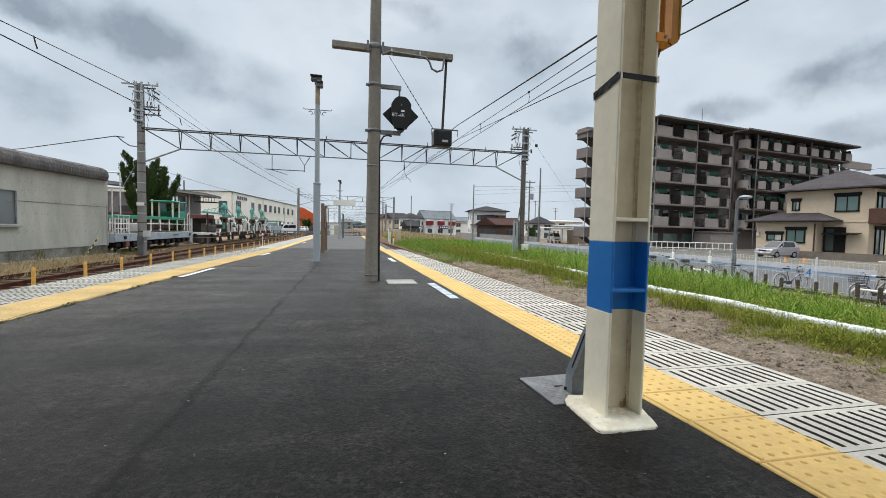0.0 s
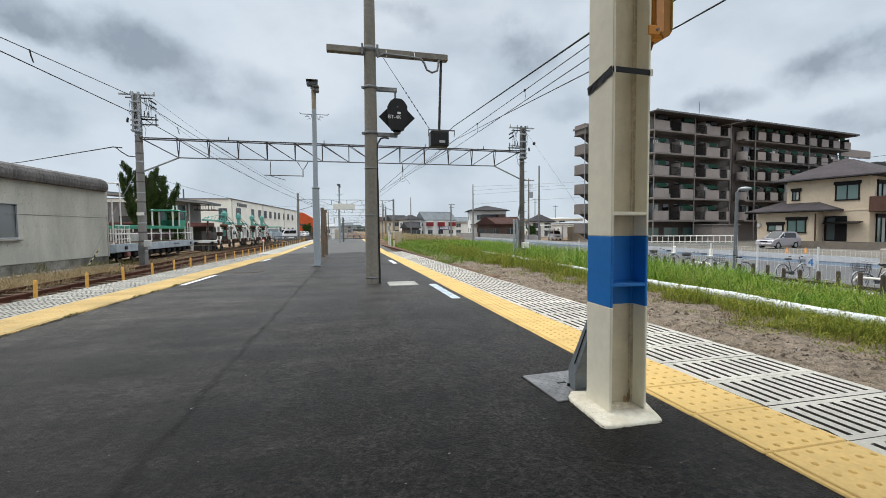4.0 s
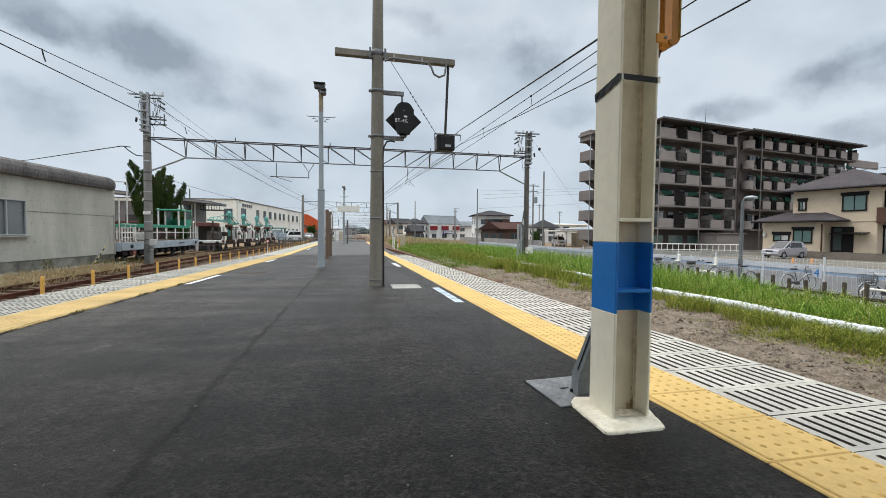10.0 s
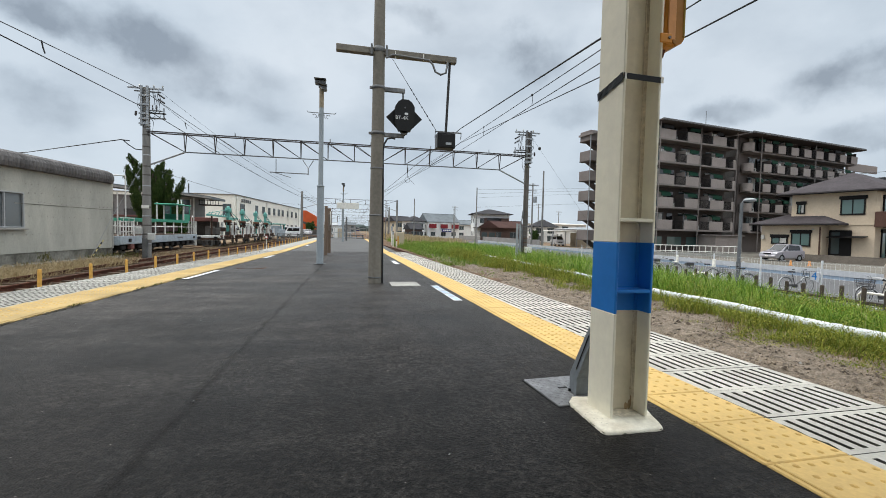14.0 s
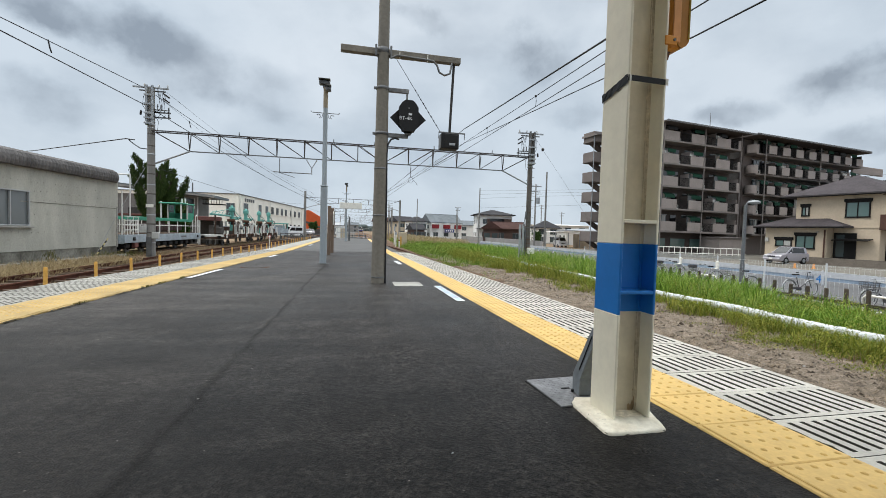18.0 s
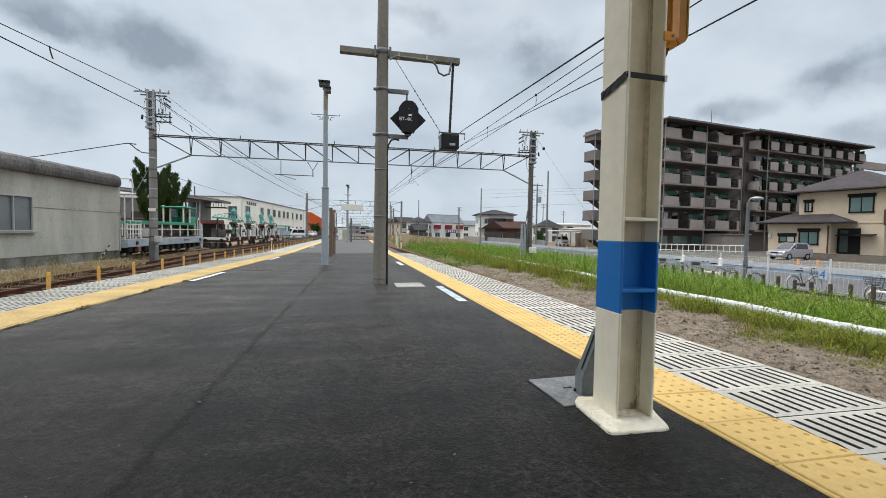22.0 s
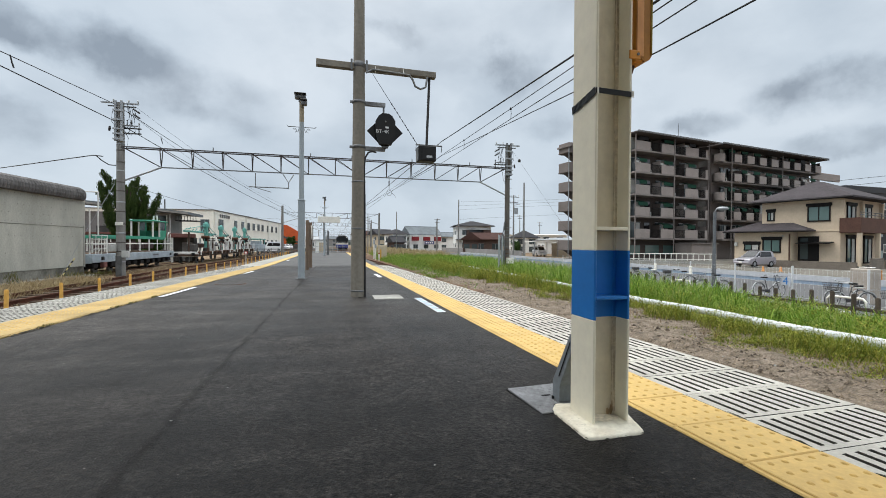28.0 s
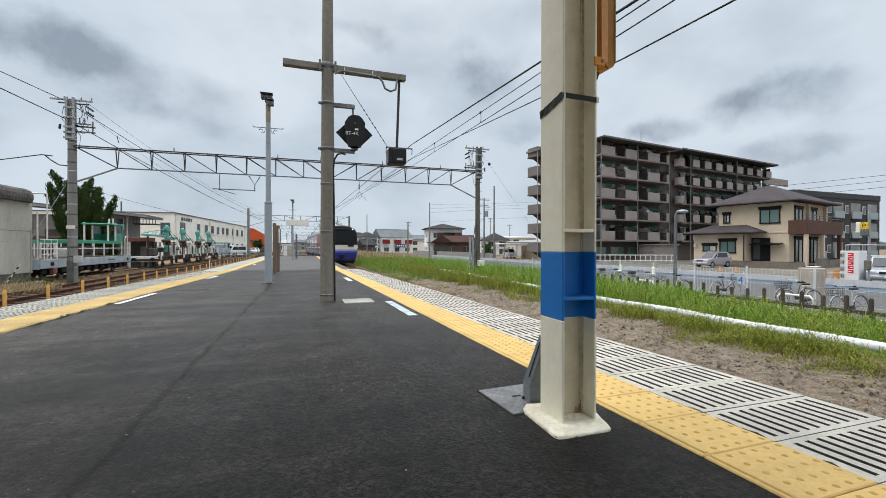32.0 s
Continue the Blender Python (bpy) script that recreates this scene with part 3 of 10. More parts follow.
span = lambda a, b, n: [a + (b - a) * i / n for i in range(n + 1)]
sheet("ground", M_SOIL, [-900, -200, -60, -30, -20, -13, -11, -9, -7, -5, -3, 0, 2, 4, 6, 8, 9, 10, 11, 12, 13, 14, 20, 40, 100, 300, 900],
      [-200, -50, -20, -10, 0, 10, 20, 40, 80, 160, 320, 700, 1500], 0, 0, "bare brown soil reaching the far distance")
sheet("dirt_strip", M_DIRT, span(4.75, 8.5, 64), span(-5.0, 0.8, 24) + span(1.0, 13, 210) + span(13.15, 40, 120), 0.075, 0.07, "dry trampled dirt beside the railway line", 0.9)
sheet("ballast_bed", M_BALLAST_D, span(-10.2, -3.9, 14), span(-10, 130, 140), 0.03, 0.03, "rusty ballast under the disused sidings")
sheet("main_ballast", M_BALLAST, span(0.5, 5.6, 8), span(-10, 340, 175), 0.045, 0.03, "brown ballast under the main track")
M_YARD = material("yard_ballast", (0.105, 0.09, 0.075), 0.95, vary=0.4, grain=22, blotch=0.6, bump=1.0, bump_size=0.04, space="World", tint=(0.055, 0.046, 0.038))
sheet("yard_ballast", M_YARD, span(-9.0, 0.5, 10), span(46.3, 340, 120), 0.035, 0.03, "dark grey ballast beyond the platform end")
sheet("verge", M_TURF, span(8.2, 14.2, 14), span(-6, 120, 120), 0.012, 0.03, "grassy verge beside the railway")
sheet("road", M_ROAD, [15.0, 18, 21, 24, 27.6], [-60, 0, 20, 60, 110, 240], 0.006, 0, "grey asphalt street behind the bicycle fence")
sheet("parking_lot", M_GRAVEL, [27.6, 32, 36, 40, 60], [-40, 0, 20, 40, 60], 0.010, 0, "gravel lot in front of the houses")

# platform body with its two surfaces
g = Geo()
for x0, x1, ya, yb in ((-3.73, 2.34, -6.0, 18.6), (-3.73, 1.98, 18.6, 46.0)):
    za, zb = plat(ya), plat(yb)
    v = [(x0, ya, -1.15), (x1, ya, -1.15), (x1, yb, -1.15), (x0, yb, -1.15), (x0, ya, za - 0.05), (x1, ya, za - 0.05), (x1, yb, zb - 0.05), (x0, yb, zb - 0.05)]
    g.add(v, [(3, 2, 1, 0), (4, 5, 6, 7), (0, 1, 5, 4), (1, 2, 6, 5), (2, 3, 7, 6), (3, 0, 4, 7)])
platform = structure("platform", g, M_CONCRETE, "concrete island platform body")


def deck_sheet(name, x0, x1, y0, y1, mat, lift, label, nx=20, ny=60, wob=0.0):
    g = Geo()
    v = []
    for j in range(ny + 1):
        y = y0 + (y1 - y0) * j / ny
        for i in range(nx + 1):
            x = x0 + (x1 - x0) * i / nx
            inner = 0 if i in (0, nx) else 1
            v.append((x, y, plat(y) + lift + inner * wob * noise.noise((x * 0.8, y * 0.8, 5))))
    n = nx + 1
    g.add(v, [(j * n + i, j * n + i + 1, (j + 1) * n + i + 1, (j + 1) * n + i) for j in range(ny) for i in range(nx)], True)
    return structure(name, g, mat, label)


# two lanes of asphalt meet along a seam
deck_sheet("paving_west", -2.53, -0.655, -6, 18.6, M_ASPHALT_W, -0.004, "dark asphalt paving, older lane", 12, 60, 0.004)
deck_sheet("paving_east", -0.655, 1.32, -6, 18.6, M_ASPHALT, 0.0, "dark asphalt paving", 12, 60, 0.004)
deck_sheet("paving_far", -2.53, 1.32, 18.6, 46.0, M_ASPHALT_OLD, 0.0, "lighter worn asphalt paving", 6, 20, 0.0)
deck_sheet("coping_far", 1.64, 1.98, 18.6, 46.0, M_ASPHALT_OLD, -0.002, "worn asphalt beside the platform edge", 2, 10, 0.0)
deck_sheet("coping_far_west", -3.73, -2.96, 18.6, 46.0, M_TILE_W, -0.002, "pale concrete along the platform edge", 2, 10, 0.0)
# tarry joint along the seam
g = Geo()
for k in range(60):
    y0, y1 = -2 + 0.34 * k, -2 + 0.34 * (k + 1)
    g.add([(-0.13, y0, plat(y0) + 0.006), (0.13, y0, plat(y0) + 0.006), (0.13, y1, plat(y1) + 0.006), (-0.13, y1, plat(y1) + 0.006)], [(0, 1, 2, 3)])
seam_ = structure("paving_seam", g, M_SEAM, "dark uneven seam between the asphalt lanes")
seam_.location.x, seam_.scale.x = -0.655, 0.7


def track(name, xf, ya, yb, step, label, sleepers=0.6, mat=M_RAILTOP, tall=1.0, lift=0.0):
    t = thing(name, label, "railway track", (0, 0, 0), kind="structure")
    ys = np.arange(ya, yb + 0.01, step)
    for side in (-0.565, 0.565):
        g = Geo()
        prof = ((-0.055, -0.15), (0.055, -0.15), (0.055, -0.135), (0.012, -0.12), (0.012, -0.035), (0.033, -0.025), (0.033, 0), (-0.033, 0), (-0.033, -0.025), (-0.012, -0.035), (-0.012, -0.12), (-0.055, -0.135))
        n = len(prof)
        v = [(xf(y) + side + px, y, RAIL_Z + lift + pz * tall) for y in ys for px, pz in prof]
        g.add(v, [(n * j + i, n * j + (i + 1) % n, n * j + n + (i + 1) % n, n * j + n + i) for j in range(len(ys) - 1) for i in range(n)])
        part("rail", g, mat, t)
    g = Geo()
    for y in np.arange(ya, min(yb, ya + 110), sleepers):
        g.box((xf(y), y, RAIL_Z + lift - 0.16), (2.0, 0.2, 0.1))
    tagged(part("sleepers", g, M_WOOD, t), "row of dark weathered sleepers", "", "", "stuff")
    return t


M_RAILRUST = material("rail_rust", (0.095, 0.036, 0.022), 0.85, 0.1, vary=0.35, grain=30, blotch=2, bump=0.25, space="World")
track("main_track", track_x, -20, 940, 4.0, "rusty-sided main railway track beside the platform")
track("siding_track", lambda y: -8.92 + (0.0 if y < 30 else 0.02 * (y - 30)), -10, 120, 4.0, "dark rust-red siding track", 0.6, M_RAILRUST, 1.3, 0.06)
track("works_track", lambda y: -12.6 + (0.0 if y < 30 else 0.035 * (y - 30)), 24.8, 120, 4.0, "rusty works siding where wagons stand")

# ---- the platform roof that the pillar carries, overhead and behind the camera ----
g = Geo()
g.box((-1.15, -9.0, 3.42), (5.1, 22.2, 0.10))
canopy = structure("canopy_roof", g, M_ROOFPAINT, "pale corrugated platform roof on steel pillars")
for y in (-8.4, -3.4, 1.575):
    part("beam", Geo().cbox((-1.15, y, 3.26), (4.9, 0.15, 0.22), 0.01), M_CREAM, canopy)
for x in (-3.0, 1.1):
    part("purlin", Geo().cbox((x, -9.2, 3.28), (0.12, 21.9, 0.16), 0.01), M_CREAM, canopy)

# ---- platform edge: tactile tiles and slotted tiles, pieces of the platform ----
def dome(g, x, y, z, r=0.0116, h=0.0036):
    n = 6
    c = [(math.cos(2 * math.pi * k / n), math.sin(2 * math.pi * k / n)) for k in range(n)]
    v = [(x + r * a, y + r * b, z) for a, b in c] + [(x + 0.5 * r * a, y + 0.5 * r * b, z + h) for a, b in c]
    g.add(v, [(i, (i + 1) % n, n + (i + 1) % n, n + i) for i in range(n)] + [tuple(range(n, 2 * n))])


def tactile_mesh(width, length=0.3, bar=True, domes=True, mat=M_YELLOW):
    g = Geo()
    g.cbox((0, 0, -0.02), (width - 0.003, length - 0.005, 0.046), 0.004)
    if bar:
        g.cbox((-width / 2 + 0.03, 0, 0.0045), (0.018, length - 0.02, 0.008), 0.003)
    if domes:
        off = 0.04 if bar else 0.0
        for i in range(5):
            for j in range(5):
                dome(g, off / 1.3 - 0.12 + 0.06 * i, -0.12 + 0.06 * j, 0.003)
    me = g.mesh("tactile_tile", mat)
    me.materials.append(M_DOME)
    for f in me.polygons:
        f.material_index = 1 if domes and f.center.z > 0.0035 and len(f.vertices) in (4, 6) and abs(f.center.x + width / 2 - 0.03) > 0.02 else 0
    return me


def slotted_mesh(width, length=0.3, slots=10, mat=M_TILE):
    g = Geo()
    w, l = width - 0.004, length - 0.006
    pitch = (w - 0.05) / slots
    top, low = 0.0, -0.045
    bars = [-w / 2]
    for k in range(slots):
        a = -w / 2 + 0.025 + pitch * (k + 0.5)
        bars += [a - 0.0118, a + 0.0118]
    bars.append(w / 2)
    for k in range(0, len(bars), 2):
        g.box(((bars[k] + bars[k + 1]) / 2, 0, (top + low) / 2), (bars[k + 1] - bars[k], l, top - low))
    for k in range(1, len(bars) - 1, 2):
        for s in (-1, 1):
            g.box(((bars[k] + bars[k + 1]) / 2, s * (l / 2 - 0.0145), (top + low) / 2), (bars[k + 1] - bars[k], 0.029, top - low))
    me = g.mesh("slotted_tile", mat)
    # inner slot walls take a darker colour, the recess shade painted on
    me.materials.append(M_SLOT_SHADE)
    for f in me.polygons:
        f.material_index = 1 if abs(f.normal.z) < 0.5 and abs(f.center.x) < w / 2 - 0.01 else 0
    return me


tilt = math.degrees(math.atan(0.0127))
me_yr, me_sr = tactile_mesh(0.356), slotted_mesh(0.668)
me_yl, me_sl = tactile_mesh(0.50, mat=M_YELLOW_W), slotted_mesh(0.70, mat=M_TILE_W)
# flat sheets laid under the tiles: near-black on the east, greyer on the west
deck_sheet("slot_floor", 1.672, 2.335, -6, 18.55, M_SLOT, -0.030, "dark sheet under the slotted tiles", 1, 30)
deck_sheet("slot_floor_west", -3.725, -3.04, -6, 18.55, M_SLOT_W, -0.030, "dark sheet under the slotted tiles", 1, 30)
for k in range(82):
    y = -1.06 - 0.299 * 16 + 0.299 * k
    if y > 18.5:
        break
    z = plat(y)
    jig = random.uniform(-0.001, 0.001)
    yr = y - 0.10
    zr = plat(yr)
    piece("tactile_tile", me_yr, platform, pose(1.490 + jig, yr, zr + 0.003 + jig, -tilt, 0, random.uniform(-0.15, 0.15)))
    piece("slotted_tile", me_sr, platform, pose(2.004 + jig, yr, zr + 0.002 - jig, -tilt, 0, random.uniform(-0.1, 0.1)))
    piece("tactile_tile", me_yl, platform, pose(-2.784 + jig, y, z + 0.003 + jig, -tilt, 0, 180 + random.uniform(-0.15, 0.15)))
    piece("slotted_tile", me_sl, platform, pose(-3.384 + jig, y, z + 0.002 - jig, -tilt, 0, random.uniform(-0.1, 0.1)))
me_far = tactile_mesh(0.32, 0.9, False, False)
for k in range(30):
    y = 19.05 + 0.9 * k
    piece("tactile_tile", me_far, platform, pose(1.48, y, plat(y) + 0.003))
    piece("tactile_tile", me_far, platform, pose(-2.75, y, plat(y) + 0.003))

# painted bars and strips on the paving
def painted(name, x0, x1, y0, y1, label, blocks=1):
    t = thing(name, label, "road marking", (0, 0, 0))
    for b in range(blocks):
        a, c = y0 + (y1 - y0) * b / blocks, y0 + (y1 - y0) * (b + 1) / blocks
        gap = 0.02 if blocks > 1 else 0
        g = Geo().add([(x0, a + gap, plat(a) + 0.006), (x1, a + gap, plat(a) + 0.006), (x1, c, plat(c) + 0.006), (x0, c, plat(c) + 0.006)], [(0, 1, 2, 3)])
        part("bar", g, M_LINE_W, t)
    return t


MARK = painted("boarding_mark", 1.135, 1.235, 4.55, 6.0, "white boarding mark strip with faint blue lettering blocks", 5)
M_PALEBLUE = material("line_pale_blue", (0.42, 0.55, 0.74), 0.65, vary=0.2, grain=50, blotch=9, bump=0.1)
for k in range(5):
    y0 = 4.62 + 0.28 * k
    part("lettering_bar", Geo().add([(1.15, y0, plat(y0) + 0.008), (1.22, y0, plat(y0) + 0.008), (1.22, y0 + 0.18, plat(y0 + 0.18) + 0.008), (1.15, y0 + 0.18, plat(y0 + 0.18) + 0.008)], [(0, 1, 2, 3)]), M_PALEBLUE, MARK)
painted("boarding_mark", 1.10, 1.21, 10.6, 12.05, "white boarding mark strip on the asphalt", 3)
painted("boarding_mark", -2.48, -2.395, 7.0, 8.6, "white boarding mark strip on the asphalt", 1)
painted("boarding_mark", -2.49, -2.38, 13.0, 14.4, "white boarding mark strip on the asphalt", 1)
painted("boarding_mark", 1.08, 1.2, 24.0, 25.5, "white boarding mark strip on the asphalt", 1)
painted("boarding_mark", -2.45, -2.33, 24.0, 25.5, "white boarding mark strip on the asphalt", 1)

# cover plates
cover = thing("cover_plate", "pale concrete cover plate let into the asphalt", "cover plate", (0.775, 6.18, plat(6.18)))
part("plate", Geo().cbox((0, 0, 0.006), (0.42, 0.44, 0.02), 0.006), M_CONCRETE, cover)
cover2 = thing("drain_cover", "rusty round drain cover in the asphalt", "drain cover", (-2.0, 9.3, plat(9.3)))
part("lid", Geo().lathe((0, 0, 0), ((0.26, -0.01), (0.26, 0.006), (0.24, 0.008)), 20), M_ASPHALT, cover2)
part("rim", Geo().lathe((0, 0, 0), ((0.285, -0.01), (0.285, 0.004), (0.262, 0.005)), 20), M_RUST, cover2)

# ---- the near pillar: a cream H-section with a blue band ----
PX0, PX1, PY0, PY1 = 1.001, 1.166, 1.452, 1.618
pil = thing("platform_pillar", "cream steel H-section pillar with a blue band", "pillar", (0, 0, plat(1.6)))
for nm, za, zb, mat in (("shaft", 0.0, 0.432, M_CREAM), ("band", 0.432, 0.711, M_BLUE), ("shaft", 0.711, 3.2, M_CREAM)):
    g = Geo()
    ym, tf = (PY0 + PY1) / 2, 0.011
    for x in (PX0, PX1 - tf):
        g.cbox((x + tf / 2, ym, (za + zb) / 2), (tf, PY1 - PY0, zb - za), 0.0025)
    sh = part(nm, g, mat, pil, "blue painted band" if mat is M_BLUE else "")
    w = Geo().box(((PX0 + PX1) / 2, ym, (za + zb) / 2), (PX1 - PX0 - 2 * tf + 0.001, 0.009, zb - za))
    for s in (-1, 1):
        w.prism([(PX0 + tf - 0.001, za), (PX0 + tf + 0.012, za), (PX0 + tf + 0.012, zb), (PX0 + tf - 0.001, zb)], Matrix.Translation((0, ym + s * 0.006, 0)), 0.006)
        w.prism([(PX1 - tf + 0.001, za), (PX1 - tf - 0.012, za), (PX1 - tf - 0.012, zb), (PX1 - tf + 0.001, zb)], Matrix.Translation((0, ym + s * 0.006, 0)), 0.006)
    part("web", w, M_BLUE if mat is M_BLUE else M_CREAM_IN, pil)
for z, mat in ((0.520, M_BLUE), (0.799, M_CREAM)):
    g = Geo().cbox(((PX0 + PX1) / 2, PY0 + 0.043, z), (PX1 - PX0 - 0.02, 0.084, 0.014), 0.002)
    part("stiffener", g, mat, pil)
# skirt of painted mortar: squarish, lumpy, chipped along its foot
g = Geo()
corners = [(0.917, 1.385), (0.925, 1.362), (0.95, 1.357), (1.15, 1.359), (1.172, 1.368), (1.18, 1.39), (1.222, 1.52), (1.212, 1.67), (0.97, 1.70), (0.938, 1.66), (0.93, 1.63)]
ring = []
for k in range(len(corners)):
    a, b = Vector(corners[k]), Vector(corners[(k + 1) % len(corners)])
    m_ = max(2, int((b - a).length / 0.011))
    ring += [a.lerp(b, j / m_) for j in range(m_)]
mid = Vector((1.085, 1.55))
n = len(ring)
v = []
for inset, z in ((-0.003, -0.012), (0.0, 0.002), (0.002, 0.010), (0.006, 0.0145), (0.018, 0.0165), (0.07, 0.0175)):
    for q in ring:
        d = (mid - q).normalized()
        w = 0.003 * noise.noise((q.x * 30, q.y * 30, 2 + z * 40)) + 0.0025 * noise.noise((q.x * 90, q.y * 90, 4))
        p_ = q + d * (inset + w * (1.0 if inset < 0.03 else 0.3))
        v.append((p_.x, p_.y, z + 0.002 * noise.noise((q.x * 25, q.y * 25, 9 + inset * 50)) + 0.0015 * noise.noise((q.x * 80, q.y * 80, 3))))
g.add(v, [(n * i + k, n * i + (k + 1) % n, n * i + n + (k + 1) % n, n * i + n + k) for i in range(5) for k in range(n)], True)
g.add(v[-n:], [tuple(range(n))], True)
part("base_skirt", g, M_MORTAR, pil, "chipped cream painted mortar base")
# chips and cracks along the rim where the paint has come off
M_CHIP = material("bare_mortar", (0.10, 0.088, 0.07), 0.9, vary=0.3, grain=60, blotch=14, bump=0.3)
rq = random.Random(17)
g = Geo()
fine = []
for q in range(n):
    fine += [ring[q].lerp(ring[(q + 1) % n], j / 3) for j in range(3)]
for q, a in enumerate(fine):
    b = fine[(q + 1) % len(fine)]
    for z0, tall, gate, out, seed_ in ((0.0022, 0.007, -0.08, 0.006, 1.0), (0.0095, 0.005, 0.10, 0.0045, 7.0)):
        ha, hb = (max(0.0, noise.noise((p.x * 55, p.y * 55, seed_)) + 0.5 * noise.noise((p.x * 170, p.y * 170, seed_ + 3)) - gate) * tall * 1.6 for p in (a, b))
        if ha + hb < 0.0012:
            continue
        da, db = (a - mid).normalized() * out, (b - mid).normalized() * out
        lift = 0.002 * noise.noise((a.x * 40, a.y * 40, seed_ + 5))
        g.add([(a.x + da.x, a.y + da.y, z0 + lift), (b.x + db.x, b.y + db.y, z0 + lift), (b.x + db.x * 0.8, b.y + db.y * 0.8, z0 + lift + hb), (a.x + da.x * 0.8, a.y + da.y * 0.8, z0 + lift + ha)], [(0, 1, 2, 3)])
# hair cracks wandering over the rim
for k in range(10):
    q = rq.choice(fine)
    way_ = Vector((rq.uniform(-1, 1), rq.uniform(-0.5, 0.5))).normalized() * 0.006
    p = q.lerp(mid, rq.uniform(0.05, 0.14))
    for j in range(rq.randint(3, 8)):
        e = p + way_ + Vector((rq.uniform(-0.003, 0.003), rq.uniform(-0.003, 0.003)))
        side_ = Vector((-way_.y, way_.x)).normalized() * rq.uniform(0.0004, 0.0011)
        g.add([(p.x, p.y, 0.0195), (e.x, e.y, 0.0195), (e.x + side_.x, e.y + side_.y, 0.0195), (p.x + side_.x, p.y + side_.y, 0.0195)], [(0, 1, 2, 3)])
        p = e
part("chipped_rim", g, M_CHIP, pil, "bare dark chips along the painted rim")
# rust that has run down the foot of the channel and gathered in its corner
M_RUSTRUN = material("rust_run", (0.36, 0.25, 0.14), 0.7, vary=0.3, grain=60, blotch=14, bump=0.1)
rr_ = random.Random(3)
for x0, z0, z1, wid in ((PX1 - 0.024, 0.018, 0.085, 0.010), (PX1 - 0.030, 0.018, 0.062, 0.014), (PX1 - 0.045, 0.018, 0.050, 0.018), (PX1 - 0.028, 0.098, 0.112, 0.004)):
    v = [(x0 + wid * 0.5 * math.cos(t) * rr_.uniform(0.5, 1.2), ym - 0.0095, (z0 + z1) / 2 + (z1 - z0) * 0.55 * math.sin(t) * rr_.uniform(0.6, 1.1)) for t in (0.3, 1.0, 1.7, 2.4, 3.1, 3.8, 4.5, 5.2, 5.9)]
    part("rust_run", Geo().add(v, [tuple(range(9))]), M_RUSTRUN, pil, "thin brown rust run")
# corner strips: channel grime, with the corner's shade painted in as well
M_STREAK = material("channel_grime_shade", (0.60, 0.52, 0.38), 0.7, vary=0.3, grain=40, blotch=10, bump=0.1, streak=6)
for xc, z0, z1, wid in ((PX1 - 0.011, 0.03, 0.43, 0.007), (PX1 - 0.011, 0.81, 2.6, 0.006)):
    steps = int((z1 - z0) / 0.012)
    v = []
    for k in range(steps + 1):
        z = z0 + (z1 - z0) * k / steps
        w = wid * max(0.12, 0.55 + 0.6 * noise.noise((z * 9, xc * 5, 2)) + 0.5 * noise.noise((z * 38, xc * 5, 7)))
        v += [(xc, ym - 0.0125, z), (xc - w - 0.012, ym - 0.0068, z)]
    part("grime_shade_streak", Geo().add(v, [(2 * k, 2 * k + 1, 2 * k + 3, 2 * k + 2) for k in range(steps)]), M_STREAK, pil, "brown strip of grime and corner shade down the channel")
M_DIRTY = material("pooled_dirt", (0.68, 0.62, 0.50), 0.85, vary=0.25, grain=60, blotch=14, bump=0.2)
v = [(PX0 + 0.083 + 0.071 * math.cos(t) * rr_.uniform(0.92, 1.0), PY0 + 0.042 + 0.036 * math.sin(t) * rr_.uniform(0.8, 1.1), 0.0215) for t in [0.42 * k for k in range(15)]]
part("dirt_stain", Geo().add(v, [tuple(range(15))]), M_DIRTY, pil, "brown dirt pooled in the foot of the channel")
strap = thing("strap", "crumpled black tape strap round the cream pillar", "strap", (0, 0, plat(1.6)))
zs = 1.342
g = Geo()
v = []
for k in range(13):
    y = PY1 + (PY0 - 0.003 - PY1) * k / 12
    c = zs - 0.034 + 0.034 * k / 12
    for j in range(4):
        v.append((PX0 - 0.004 - 0.006 * abs(noise.noise((k * 0.9, j * 0.8, 1))), y, c - 0.016 + 0.0107 * j + 0.006 * noise.noise((k * 0.7, j, 5))))
g.add(v, [(4 * k + j, 4 * k + j + 1, 4 * k + j + 5, 4 * k + j + 4) for k in range(12) for j in range(3)])
g.cbox(((PX0 + PX1) / 2, PY0 - 0.004, zs), (PX1 - PX0 + 0.008, 0.003, 0.022), 0.001, m=Matrix.Translation(((PX0 + PX1) / 2, PY0 - 0.004, zs)) @ Matrix.Rotation(radians(1.2), 4, "Y"))
part("tape", g, M_BLACK, strap)
for x, w in ((PX0 + 0.004, 0.008), (PX1 - 0.002, 0.012)):
    part("tape_end", Geo().cbox((x, PY0 - 0.006, zs - 0.001), (w, 0.003, 0.025), 0.001), M_PAINT_W, strap, "pale curled tape end")
ebox = thing("emergency_box", "orange steel box fixed to the cream pillar", "box", (1.232, 1.526, 1.464))
# lid is a darker orange: the strip of shadow beside the flange, painted in
M_ORANGE_L = material("orange_shaded", (0.36, 0.16, 0.025), 0.4, vary=0.12, grain=20, bump=0.05)
M_ORANGE_P = material("light_orange", (0.64, 0.31, 0.12), 0.55, vary=0.1, grain=20, blotch=4, bump=0.05)
M_OLIVE = material("olive_edge", (0.40, 0.30, 0.07), 0.5, vary=0.1, grain=20, bump=0.05)
part("case", Geo().cbox((-0.02, 0, 0.40), (0.044, 0.11, 0.80), 0.006), M_ORANGE, ebox, "weathered orange case")
